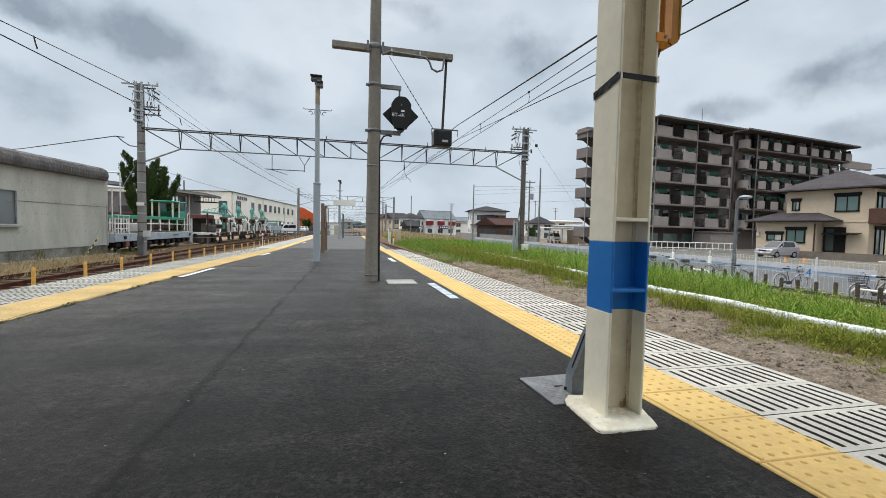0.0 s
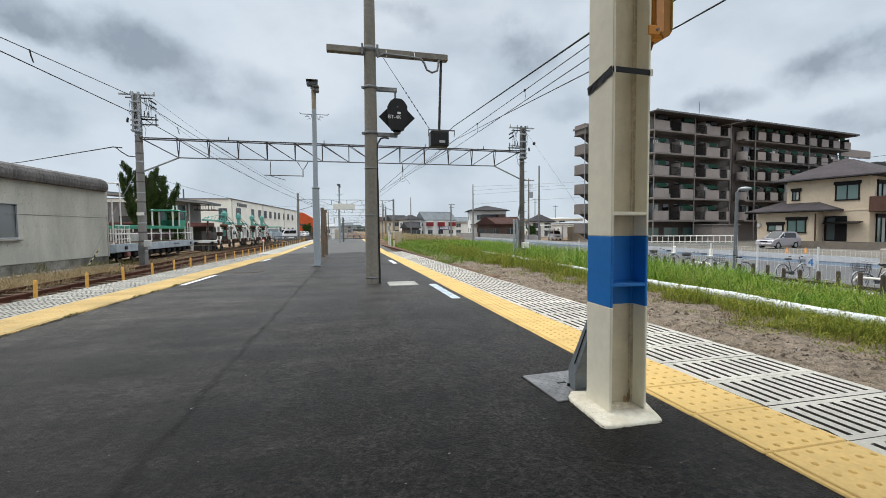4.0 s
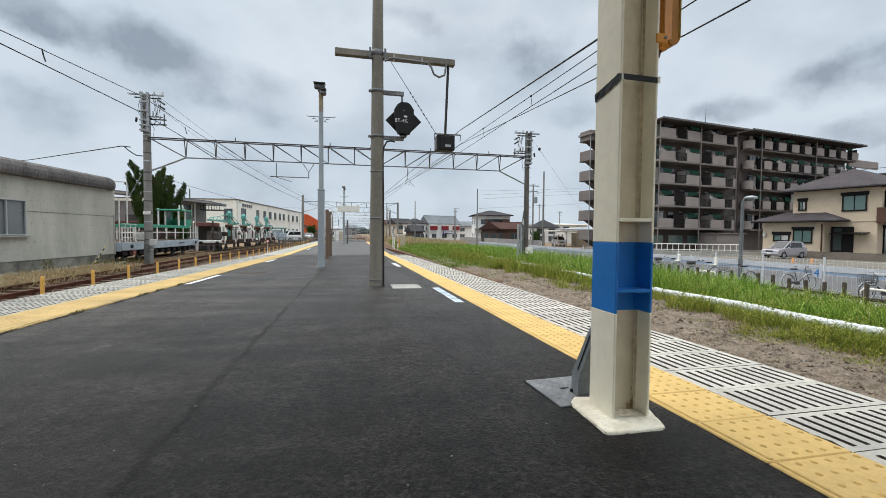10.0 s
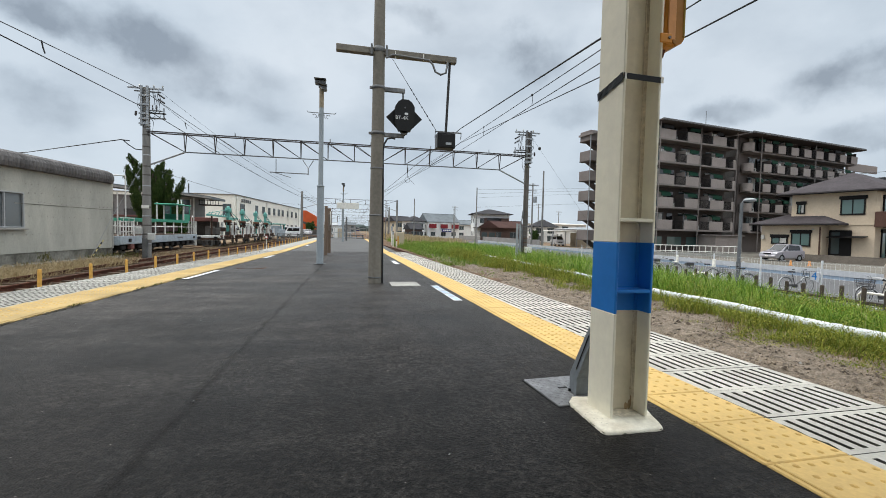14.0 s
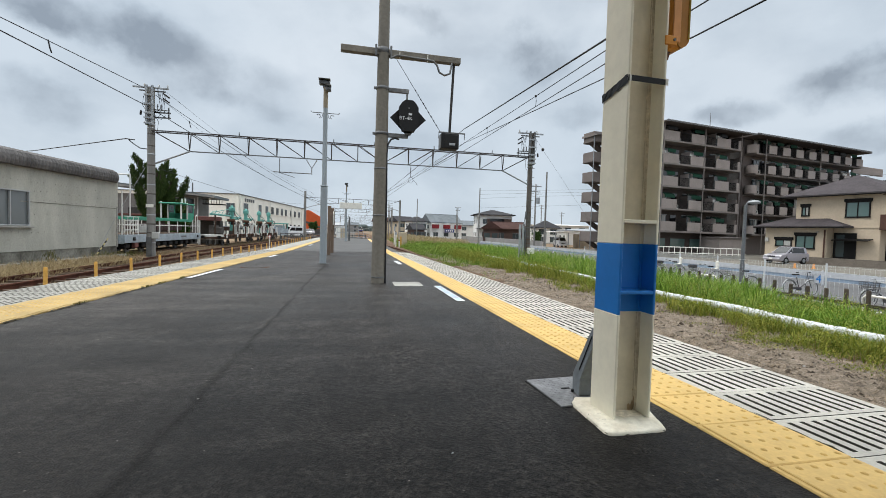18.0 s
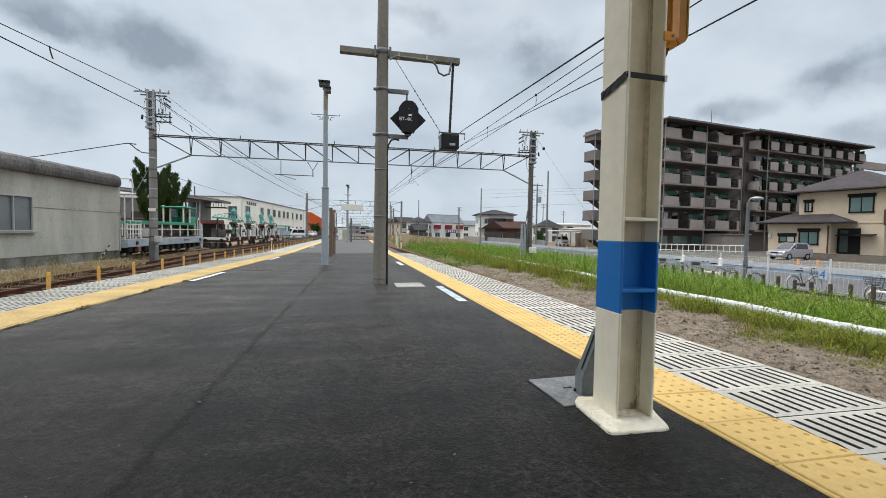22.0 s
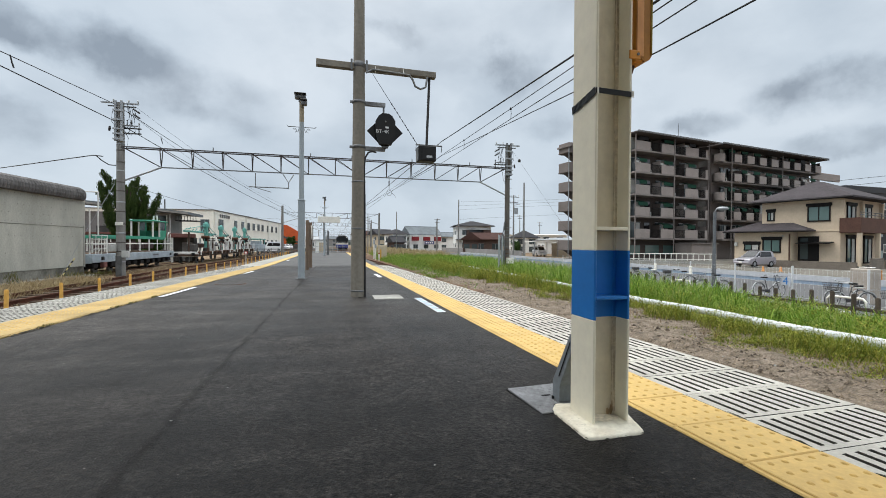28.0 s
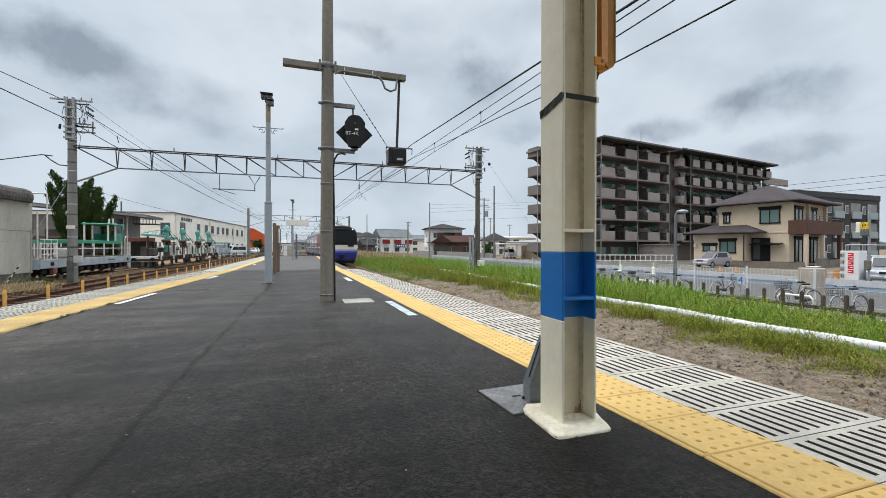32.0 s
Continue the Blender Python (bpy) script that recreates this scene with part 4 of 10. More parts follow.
part("lid", Geo().prism([(-0.018, 0.012), (0.0, 0.0), (0.022, 0.008), (0.034, 0.026), (0.034, 0.80), (-0.018, 0.80)], Matrix.Translation((0.004, -0.002, 0.005)), 0.118), M_ORANGE_L, ebox, "rounded orange lid, shadow strip in its darker colour")
part("front_flange", Geo().cbox((-0.024, -0.066, 0.42), (0.034, 0.006, 0.80), 0.002), M_ORANGE_P, ebox, "light orange front flange")
part("lid_edge", Geo().cbox((0.034, -0.063, 0.42), (0.007, 0.008, 0.77), 0.003), M_OLIVE, ebox, "olive-yellow lid edge")
part("bracket", Geo().cbox((-0.066, -0.088, 0.012), (0.052, 0.008, 0.036), 0.003), M_ORANGE, ebox)
part("bolt", Geo().tube((-0.054, -0.096, 0.014), (-0.054, -0.088, 0.014), 0.006, None, 8), M_STEEL_D, ebox)
part("lip", Geo().prism([(-0.042, 0.0), (-0.014, 0.0), (-0.024, -0.035), (-0.040, -0.042)], Matrix.Translation((0, 0.0, 0.002)), 0.05), M_RUST, ebox)
part("cable", Geo().path([(-0.033, 0.0, -0.03), (-0.036, 0, -0.07), (-0.05, 0, -0.11), (-0.06, 0.02, -0.2)], 0.007), M_CABLE, ebox)
# tread plate and brace behind the pillar
tread = thing("tread_plate", "grey chequered steel plate lying on the asphalt", "steel plate", (1.0, 1.803, plat(1.803)), 4.0)
M_TREAD = material("worn_tread_steel", (0.23, 0.235, 0.245), 0.55, 0.35, vary=0.25, grain=40, blotch=6, bump=0.1)
part("plate", Geo().cbox((0, 0, 0.005), (0.27, 0.328, 0.008), 0.002), M_TREAD, tread)
g = Geo()
for i in range(13):
    for j in range(15):
        m = Matrix.Translation((-0.12 + 0.020 * i, -0.147 + 0.021 * j, 0.0094)) @ Matrix.Rotation(radians(45 if (i + j) % 2 else -45), 4, "Z")
        g.box((0, 0, 0), (0.014, 0.003, 0.0014), m=m)
part("tread_ribs", g, M_TREAD, tread)
part("handle_slot", Geo().cbox((-0.004, 0.02, 0.0095), (0.045, 0.013, 0.004), 0.001), M_BLACK, tread)
part("edge_gap", Geo().cbox((0, 0, 0.001), (0.282, 0.340, 0.006), 0.001), M_BLACK, tread)
M_BRACE = material("brace_paint", (0.20, 0.225, 0.245), 0.5, vary=0.15, grain=30, blotch=4, bump=0.08, streak=4)
brace = thing("pillar_brace", "grey steel channel brace leaning against the pillar", "brace", (1.043, 1.690, plat(1.72) - 0.008), 1.5)
turn = Matrix.Rotation(radians(90), 4, "Z")
for s_ in (-1, 1):
    side = [(0.092, 0.0), (0.092, 0.105), (-0.048, 0.350), (-0.086, 0.328), (0.034, 0.092), (0.034, 0.0)]
    part("side_plate", Geo().prism(side, Matrix.Translation((s_ * 0.030, 0, 0)) @ turn, 0.005), M_BRACE, brace)
a, b = Vector((0, 0.037, 0.092)), Vector((0, -0.082, 0.326))
m = Matrix.Translation((a + b) / 2) @ Matrix.Rotation(math.atan2(a.y - b.y, b.z - a.z), 4, "X")
part("web", Geo().cbox((0, 0, 0), (0.056, 0.005, (b - a).length), 0.001, m=m), M_BRACE, brace)
part("foot", Geo().cbox((0, 0.037, 0.046), (0.056, 0.005, 0.092), 0.001), M_BRACE, brace)
part("edge_strip", Geo().cbox((-0.034, 0.063, 0.16), (0.003, 0.006, 0.20), 0.001, m=Matrix.Translation((-0.034, -0.006, 0.225)) @ Matrix.Rotation(math.atan2(a.y - b.y, b.z - a.z), 4, "X")), M_BLACK, brace, "thin black line down the brace")
part("foot_plate", Geo().cbox((0, 0.055, 0.014), (0.085, 0.09, 0.008), 0.002), M_STEEL_D, brace)
for s_ in (-1, 1):
    part("bolt", Geo().tube((s_ * 0.036, 0.085, 0.018), (s_ * 0.036, 0.085, 0.030), 0.007, None, 6), M_BLACK, brace)

M_ARM = material("weathered_arm_steel", (0.19, 0.195, 0.20), 0.6, 0.3, vary=0.3, grain=25, blotch=5, bump=0.1)
# ---- concrete signal pole with its arm, repeater and camera box ----
SX, SY = 0.365, 6.45
sp = thing("signal_pole", "weathered round concrete pole on the platform", "pole", (SX, SY, plat(SY)))
part("shaft", Geo().tube((0, 0, -0.05), (0.005, 0, 7.5), 0.112, 0.052, 24), M_POLE, sp)
for z in (0.09, 1.02, 1.72):
    r = 0.112 - 0.0079 * z
    part("band", Geo().lathe((0, 0, z), ((r, -0.012), (r + 0.005, -0.008), (r + 0.005, 0.008), (r, 0.012)), 24), M_STEEL_D, sp)
g = Geo().path([(0.098, -0.075, 0.0), (0.088, -0.06, 1.5), (0.082, -0.05, 1.95), (0.095, -0.05, 2.08), (0.14, -0.05, 2.16), (0.20, -0.04, 2.18), (0.26, -0.03, 2.17)], 0.013, 8)
part("conduit", g, M_CABLE, sp, "black cable curving up the pole to the bracket")
g = Geo()
am = Matrix.Translation((0.28, 0, 3.43)) @ Matrix.Rotation(radians(0.4), 4, "Y")
g.cbox((0, 0, 0), (1.79, 0.10, 0.092), 0.006, m=am)
part("cross_arm", g, M_POLE, sp, "weathered square cross arm")
for s in (-0.11, 0.11):
    part("arm_clamp", Geo().cbox((s, -0.065, 3.44), (0.03, 0.03, 0.16), 0.004), M_STEEL_D, sp)
part("arm_band", Geo().lathe((0, 0, 3.46), ((0.08, -0.045), (0.092, -0.035), (0.092, 0.035), (0.08, 0.045)), 24), M_STEEL_D, sp)
for z in (2.91, 2.24):
    r = 0.112 - 0.0079 * z
    part("clamp", Geo().lathe((0, 0, z), ((r, -0.024), (r + 0.011, -0.018), (r + 0.011, 0.018), (r, 0.024)), 24), M_STEEL_D, sp)
    part("clamp_ear", Geo().cbox((-r - 0.02, 0, z), (0.04, 0.03, 0.036), 0.004), M_STEEL_D, sp)
    part("bracket_arm", Geo().cbox((0.225, 0, z - 0.012), (0.34, 0.05, 0.062), 0.005), M_ARM, sp)
part("hanger", Geo().tube((0.37, 0, 2.93), (0.37, 0, 2.74), 0.014, None, 8), M_STEEL_D, sp)
part("arm_cable", Geo().path([(0.1, -0.09, 3.33), (0.2, -0.09, 3.385), (0.6, -0.09, 3.37), (0.74, -0.09, 3.36), (0.80, -0.09, 3.30), (0.84, -0.09, 3.20), (0.92, -0.09, 3.165), (1.0, -0.09, 3.2), (1.03, -0.08, 3.36)], 0.016, 8), M_STEEL_D, sp, "grey cable hanging in a loop")
for x in (0.24, 0.66):
    part("tie", Geo().cbox((x, -0.055, 3.40), (0.012, 0.02, 0.10), 0.002), M_PAINT_W, sp)
# diamond repeater, seen from its back
rep = thing("repeater_signal", "black diamond-shaped repeater signal seen from behind", "signal", (SX + 0.39, SY - 0.02, plat(SY) + 2.49))
part("diamond", Geo().cbox((0, 0, 0), (0.385, 0.012, 0.385), 0.004, m=Matrix.Rotation(radians(45), 4, "Y")), M_BLACK, rep)
oct_ = [(-0.145, -0.10), (-0.09, -0.225), (0.09, -0.225), (0.145, -0.10), (0.145, 0.13), (0.10, 0.20), (0.05, 0.235), (-0.05, 0.235), (-0.10, 0.20), (-0.145, 0.13)]
part("housing", Geo().prism(oct_, Matrix.Translation((0, -0.05, 0.02)), 0.09), M_BLACK, rep)
part("label_plate", Geo().cbox((0.02, -0.097, 0.045), (0.05, 0.004, 0.028), 0.001), M_LINE_W, rep)
words("lettering", "BT-4K", 0.074, M_LINE_W, rep, pose(-0.045, -0.098, -0.02, 90, 0, 0))
part("hinge", Geo().cbox((0, -0.02, -0.235), (0.09, 0.05, 0.03), 0.006), M_STEEL_D, rep)
part("latch", Geo().cbox((0, -0.1, 0.13), (0.02, 0.015, 0.02), 0.003), M_STEEL_D, rep)
# box hanging from the arm
M_RODB = material("dark_rod", (0.045, 0.043, 0.043), 0.6, 0.2, vary=0.3, grain=30, blotch=6, bump=0.1)
cb = thing("camera_box", "dark steel box hanging on a rod from the cross arm", "box", (SX + 1.05, SY, plat(SY) + 2.19))
part("case", Geo().cbox((-0.015, 0, 0.0), (0.275, 0.2, 0.235), 0.01), M_BLACK, cb)
part("front_panel", Geo().cbox((0.0, -0.104, -0.005), (0.20, 0.008, 0.19), 0.004), M_BLACK, cb)
part("badge", Geo().cbox((0.015, -0.11, -0.05), (0.09, 0.004, 0.035), 0.001), M_STEEL, cb)
part("side_panel", Geo().cbox((-0.155, 0, -0.01), (0.012, 0.17, 0.19), 0.003), M_STEEL_D, cb)
part("rod", Geo().tube((-0.01, 0, 0.115), (0.03, 0, 1.22), 0.020, None, 8), M_RODB, cb)
part("top_bar", Geo().cbox((0.03, 0, 0.145), (0.42, 0.03, 0.016), 0.003), M_STEEL_D, cb)
for x in (-0.175, 0.235):
    part("hook", Geo().path([(x, 0, 0.145), (x, 0, 0.10), (x - 0.006, 0, 0.05)], 0.006), M_STEEL_D, cb)
part("stay_wire", Geo().path([(-0.85, 0, 1.17), (-0.15, 0, 0.14)], 0.004), M_CABLE, cb)
for k in range(9):
    f = 0.42 + 0.06 * k
    part("bead", Geo().lathe((-0.85 + 0.70 * f, 0, 1.17 - 1.03 * f), ((0.004, -0.012), (0.010, -0.005), (0.010, 0.005), (0.004, 0.012)), 8), M_CABLE, cb)

# ---- grey lamp poles ----
def lamp_pole(x, y, top, turn, label):
    t = thing("lamp_pole", label, "lamp pole", (x, y, plat(y)), turn)
    part("base_plate", Geo().cbox((0, 0, 0.006), (0.26, 0.26, 0.012), 0.003), M_STEEL_D, t)
    part("lower_shaft", Geo().cbox((0, 0, 0.93), (0.155, 0.155, 1.86), 0.02), M_GREYPAINT, t)
    part("collar", Geo().cbox((0, 0, 1.87), (0.17, 0.17, 0.03), 0.008), M_GREYPAINT, t)
    part("upper_shaft", Geo().tube((0, 0, 1.86), (0, 0, top - 0.2), 0.058, 0.05, 14), M_GREYPAINT, t)
    part("rusty_head", Geo().tube((0, 0, top - 0.6), (0, 0, top - 0.12), 0.053, 0.053, 14), M_STAIN, t, "rust-stained pole top")
    for s, z, dy in ((-0.03, top - 0.01, 0.0), (0.06, top - 0.17, -0.07)):
        f = part("floodlight", Geo().cbox((s, dy, z), (0.25 if s < 0 else 0.13, 0.16, 0.10), 0.02), M_STEEL_D, t)
        part("visor", Geo().cbox((s, dy - 0.06, z + 0.06), (0.27 if s < 0 else 0.14, 0.2, 0.012), 0.003), M_STEEL_D, f)
    part("yoke", Geo().cbox((0, 0, top - 0.1), (0.14, 0.06, 0.06), 0.01), M_STEEL_D, t)
    zc = top - 0.72
    part("scroll_arm", Geo().path([(-0.33, 0, zc + 0.03), (-0.31, 0, zc), (0.31, 0, zc), (0.33, 0, zc + 0.03)], 0.009), M_STEEL_D, t)
    for s in (-1, 1):
        pts = [(s * (0.06 + 0.02 * a), 0, zc - 0.02 - 0.13 * math.sin(a * 0.9) * (1 - a / 8)) for a in (0, 0.6, 1.2, 1.8, 2.4, 3.0)]
        pts += [(s * (0.16 + 0.05 * math.cos(a)), 0, zc - 0.08 + 0.05 * math.sin(a)) for a in (0.5, 1.5, 2.5, 3.5, 4.5)]
        part("scroll", Geo().path(pts, 0.006), M_STEEL_D, t)
    return t


lamp_pole(-0.735, 10.6, 4.33, 0, "slim grey platform lamp pole with floodlights and scroll arms")
lamp_pole(-0.65, 34.2, 4.5, 0, "slim grey platform lamp pole with floodlights further along")
# edge-on nameboard: two brown posts and a slim panel
nb = thing("nameboard", "brown station nameboard seen edge-on", "sign", (-0.86, 15.2, plat(15.2)))
for dy in (0.0, 1.1):
    part("post", Geo().cbox((0.05 * dy, dy, 0.84), (0.11, 0.10, 1.72 if dy == 0 else 1.66), 0.008), M_BROWN, nb)
part("panel", Geo().cbox((0.10, 0.9, 1.3), (0.03, 0.35, 0.5), 0.004), M_PAINT_W, nb)
part("backing", Geo().cbox((0.05, 0.55, 1.15), (0.05, 1.02, 0.6), 0.004), M_BROWN, nb)
# white notice boards on a pole further along, and the end railing
wb = thing("platform_sign", "whitish sign board fixed across the far lamp pole", "sign", (-0.3, 34.0, plat(31)))
part("board", Geo().cbox((0, 0, 2.8), (1.7, 0.10, 0.46), 0.01), M_PAINT_W, wb)
part("hanger", Geo().cbox((-0.35, 0.11, 2.8), (0.14, 0.14, 0.1), 0.01), M_STEEL, wb)
rail_ = thing("end_railing", "white steel railing closing the platform end", "railing", (0, 45.8, plat(37)))
for k in range(10):
    part("post", Geo().tube((-3.4 + 0.55 * k, 0, 0), (-3.4 + 0.55 * k, 0, 1.1), 0.02, None, 8), M_STEEL, rail_)
for z in (0.1, 0.6, 1.1):
    part("rail", Geo().tube((-3.4, 0, z), (1.55, 0, z), 0.018, None, 8), M_STEEL, rail_)
cab = thing("grey_cabinet", "dark grey post at the platform end", "post", (-0.40, 36.0, plat(36)))
part("shaft", Geo().cbox((0, 0, 0.98), (0.14, 0.14, 2.05), 0.02), M_STEEL_D, cab)
# yellow posts along the closed edge
yp = thing("edge_post", "short yellow post beside the closed platform edge", "post", (-3.86, 4.07, -1.07), group="yellow posts")
part("tube", Geo().lathe((0, 0, 0), ((0.022, 0), (0.022, 1.2), (0.017, 1.212), (0.007, 1.216)), 12), M_YPOST, yp)
for k in range(1, 34):
    y = 4.07 + 1.105 * k
    copy_thing(yp, pose(-3.86 - (0.0 if y < 8 else min(0.08, 0.012 * (y - 8))), y, -1.07 + plat(y) + 0.06, random.uniform(-1, 1), random.uniform(-1, 1), 0))
# dark grime that has gathered in the joints beside the tactile tiles
M_MOSS = material("joint_grime", (0.045, 0.042, 0.028), 0.95, vary=0.4, grain=60, blotch=12, bump=0.4, space="World")
g = Geo()
rj = random.Random(9)
for x0, y0, y1, many in ((-2.518, 1.2, 18.0, 330), (1.669, 0.6, 10.0, 60)):
    for k in range(many):
        y = y0 + (y1 - y0) * rj.random() ** 1.3
        if noise.noise((x0, y * 0.9, 3)) < -0.1:
            continue
        x, a, b = x0 + rj.gauss(0, 0.005), rj.uniform(0.003, 0.013 if many > 300 else 0.004), rj.uniform(0.02, 0.08)
        v = [(x + a * math.cos(t) * rj.uniform(0.6, 1.2), y + b * math.sin(t) * rj.uniform(0.6, 1.2), plat(y) + 0.004) for t in (0.2, 1.1, 2.0, 2.9, 3.8, 4.7, 5.6)]
        v.append((x, y, plat(y) + rj.uniform(0.007, 0.012)))
        g.add(v, [(i, (i + 1) % 7, 7) for i in range(7)], True)
tagged(part("joint_grime", g, M_MOSS), "dark grime and moss in the paving joints", "grime", "", "stuff")
# a few pale chips on the asphalt
g = Geo()
rg = random.Random(4)
for k in range(16):
    x, y = rg.uniform(-2.2, 1.1), 0.6 + 6 * rg.random() ** 1.4
    r = rg.uniform(0.0015, 0.0042)
    g.box((x, y, plat(y) + r * 0.5), (r * 2.4, r * 1.4, r), rg.uniform(0, 90))
tagged(part("grit", g, M_GRITSTONE), "scattered pale grit on the asphalt", "grit", "", "stuff")

# ---- overhead line structures ----
M_TRUSS = material("truss_paint_dark", (0.062, 0.055, 0.055), 0.7, 0.1, vary=0.25, grain=20, blotch=2, bump=0.1)


def gantry(y, xl, xr, zt, zb, lt, rt, panel, detail, label, pole=0.2):
    t = thing("overhead_gantry", label, "catenary gantry", (0, y, 0), group="overhead gantries")
    part("mast", Geo().tube((xl, 0, -1.2), (xl, 0, lt), pole, pole * 0.76, 20 if detail else 10), M_POLE_L, t, "round concrete mast")
    part("mast", Geo().tube((xr, 0, -1.4), (xr, 0, rt), pole * 0.82, pole * 0.66, 20 if detail else 10), M_POLE_R if detail else M_POLE_L, t, "round concrete mast")
    w = 0.045 if detail else 0.06
    for z, nm in ((zt, "top_chord"), (zb, "bottom_chord")):
        x0, x1 = (xl + 0.15, xr - 0.15) if z == zt else (xl + panel * 1.25, xr - panel * 1.25)
        for dy in (-0.2, 0.2) if detail and z == zt else (0,):
            part(nm, Geo().cbox(((x0 + x1) / 2, dy, z), (x1 - x0, 0.05, 0.055), 0.005), M_TRUSS if z == zt else M_STEEL_D, t)
    n = max(2, round((xr - xl - 2.5 * panel) / panel))
    xs = [xl + 1.25 * panel + (xr - xl - 2.5 * panel) * k / n for k in range(n + 1)]
    for k, x in enumerate(xs):
        for dy in (-0.2, 0.2) if detail else (0,):
            part("upright", Geo().tube((x, dy, zt), (x, 0, zb), w * 0.55, None, 6), M_TRUSS, t)
            if k:
                a, b = ((xs[k - 1], dy, zt), (x, 0, zb)) if x < 0 + (xl + xr) / 2 + 2 else ((xs[k - 1], 0, zb), (x, dy, zt))
                part("diagonal", Geo().tube(a, b, 0.02, None, 6), M_TRUSS, t)
    for dy in (-0.2, 0.2) if detail else (0,):
        part("end_diagonal", Geo().tube((xl + 0.1, dy, zt), (xs[0], 0, zb), 0.026, None, 6), M_TRUSS, t)
        part("end_diagonal", Geo().tube((xr - 0.1, dy, zt), (xs[-1], 0, zb), 0.026, None, 6), M_TRUSS, t)
    part("knee_brace", Geo().tube((xl + 0.1, 0, zb - 0.75), (xs[0], 0, zb), 0.045, None, 8), M_STEEL, t)
    part("knee_brace", Geo().tube((xr - 0.1, 0, zb - 0.75), (xs[-1], 0, zb), 0.045, None, 8), M_STEEL, t)
    return t


GY = 24.3
gan = gantry(GY, -10.2, 10.42, 5.42, 4.50, 7.6, 6.85, 1.42, True, "steel truss gantry carrying the overhead wires between two masts", 0.205)
gantry(64, -7.0, 6.7, 5.15, 4.40, 6.05, 5.3, 2.0, False, "distant overhead line gantry across the tracks", 0.2)
for y, xl, xr in ((104, -7, 9), (146, -6.5, 9), (190, -6, 9.5), (236, -5, 10), (285, -4, 11)):
    gantry(y, xl, xr, 5.6, 4.85, 6.6, 6.4, 2.0, False, "distant overhead line gantry across the tracks", 0.2)

# ---- mast heads, insulators and wires ----
M_INSUL = material("insulator", (0.05, 0.045, 0.045), 0.3, vary=0.1, bump=0.0)
M_INSUL_W = material("white_insulator", (0.5, 0.5, 0.48), 0.35, vary=0.1, bump=0.0)


def insulator(g, a, b, n=5, r=0.05):
    a, b = Vector(a), Vector(b)
    for k in range(n):
        p = a.lerp(b, (k + 0.2) / n)
        q = a.lerp(b, (k + 0.7) / n)
        g.tube(p, q, r, r * 0.45, 8)
    g.tube(a, b, r * 0.3, None, 6)


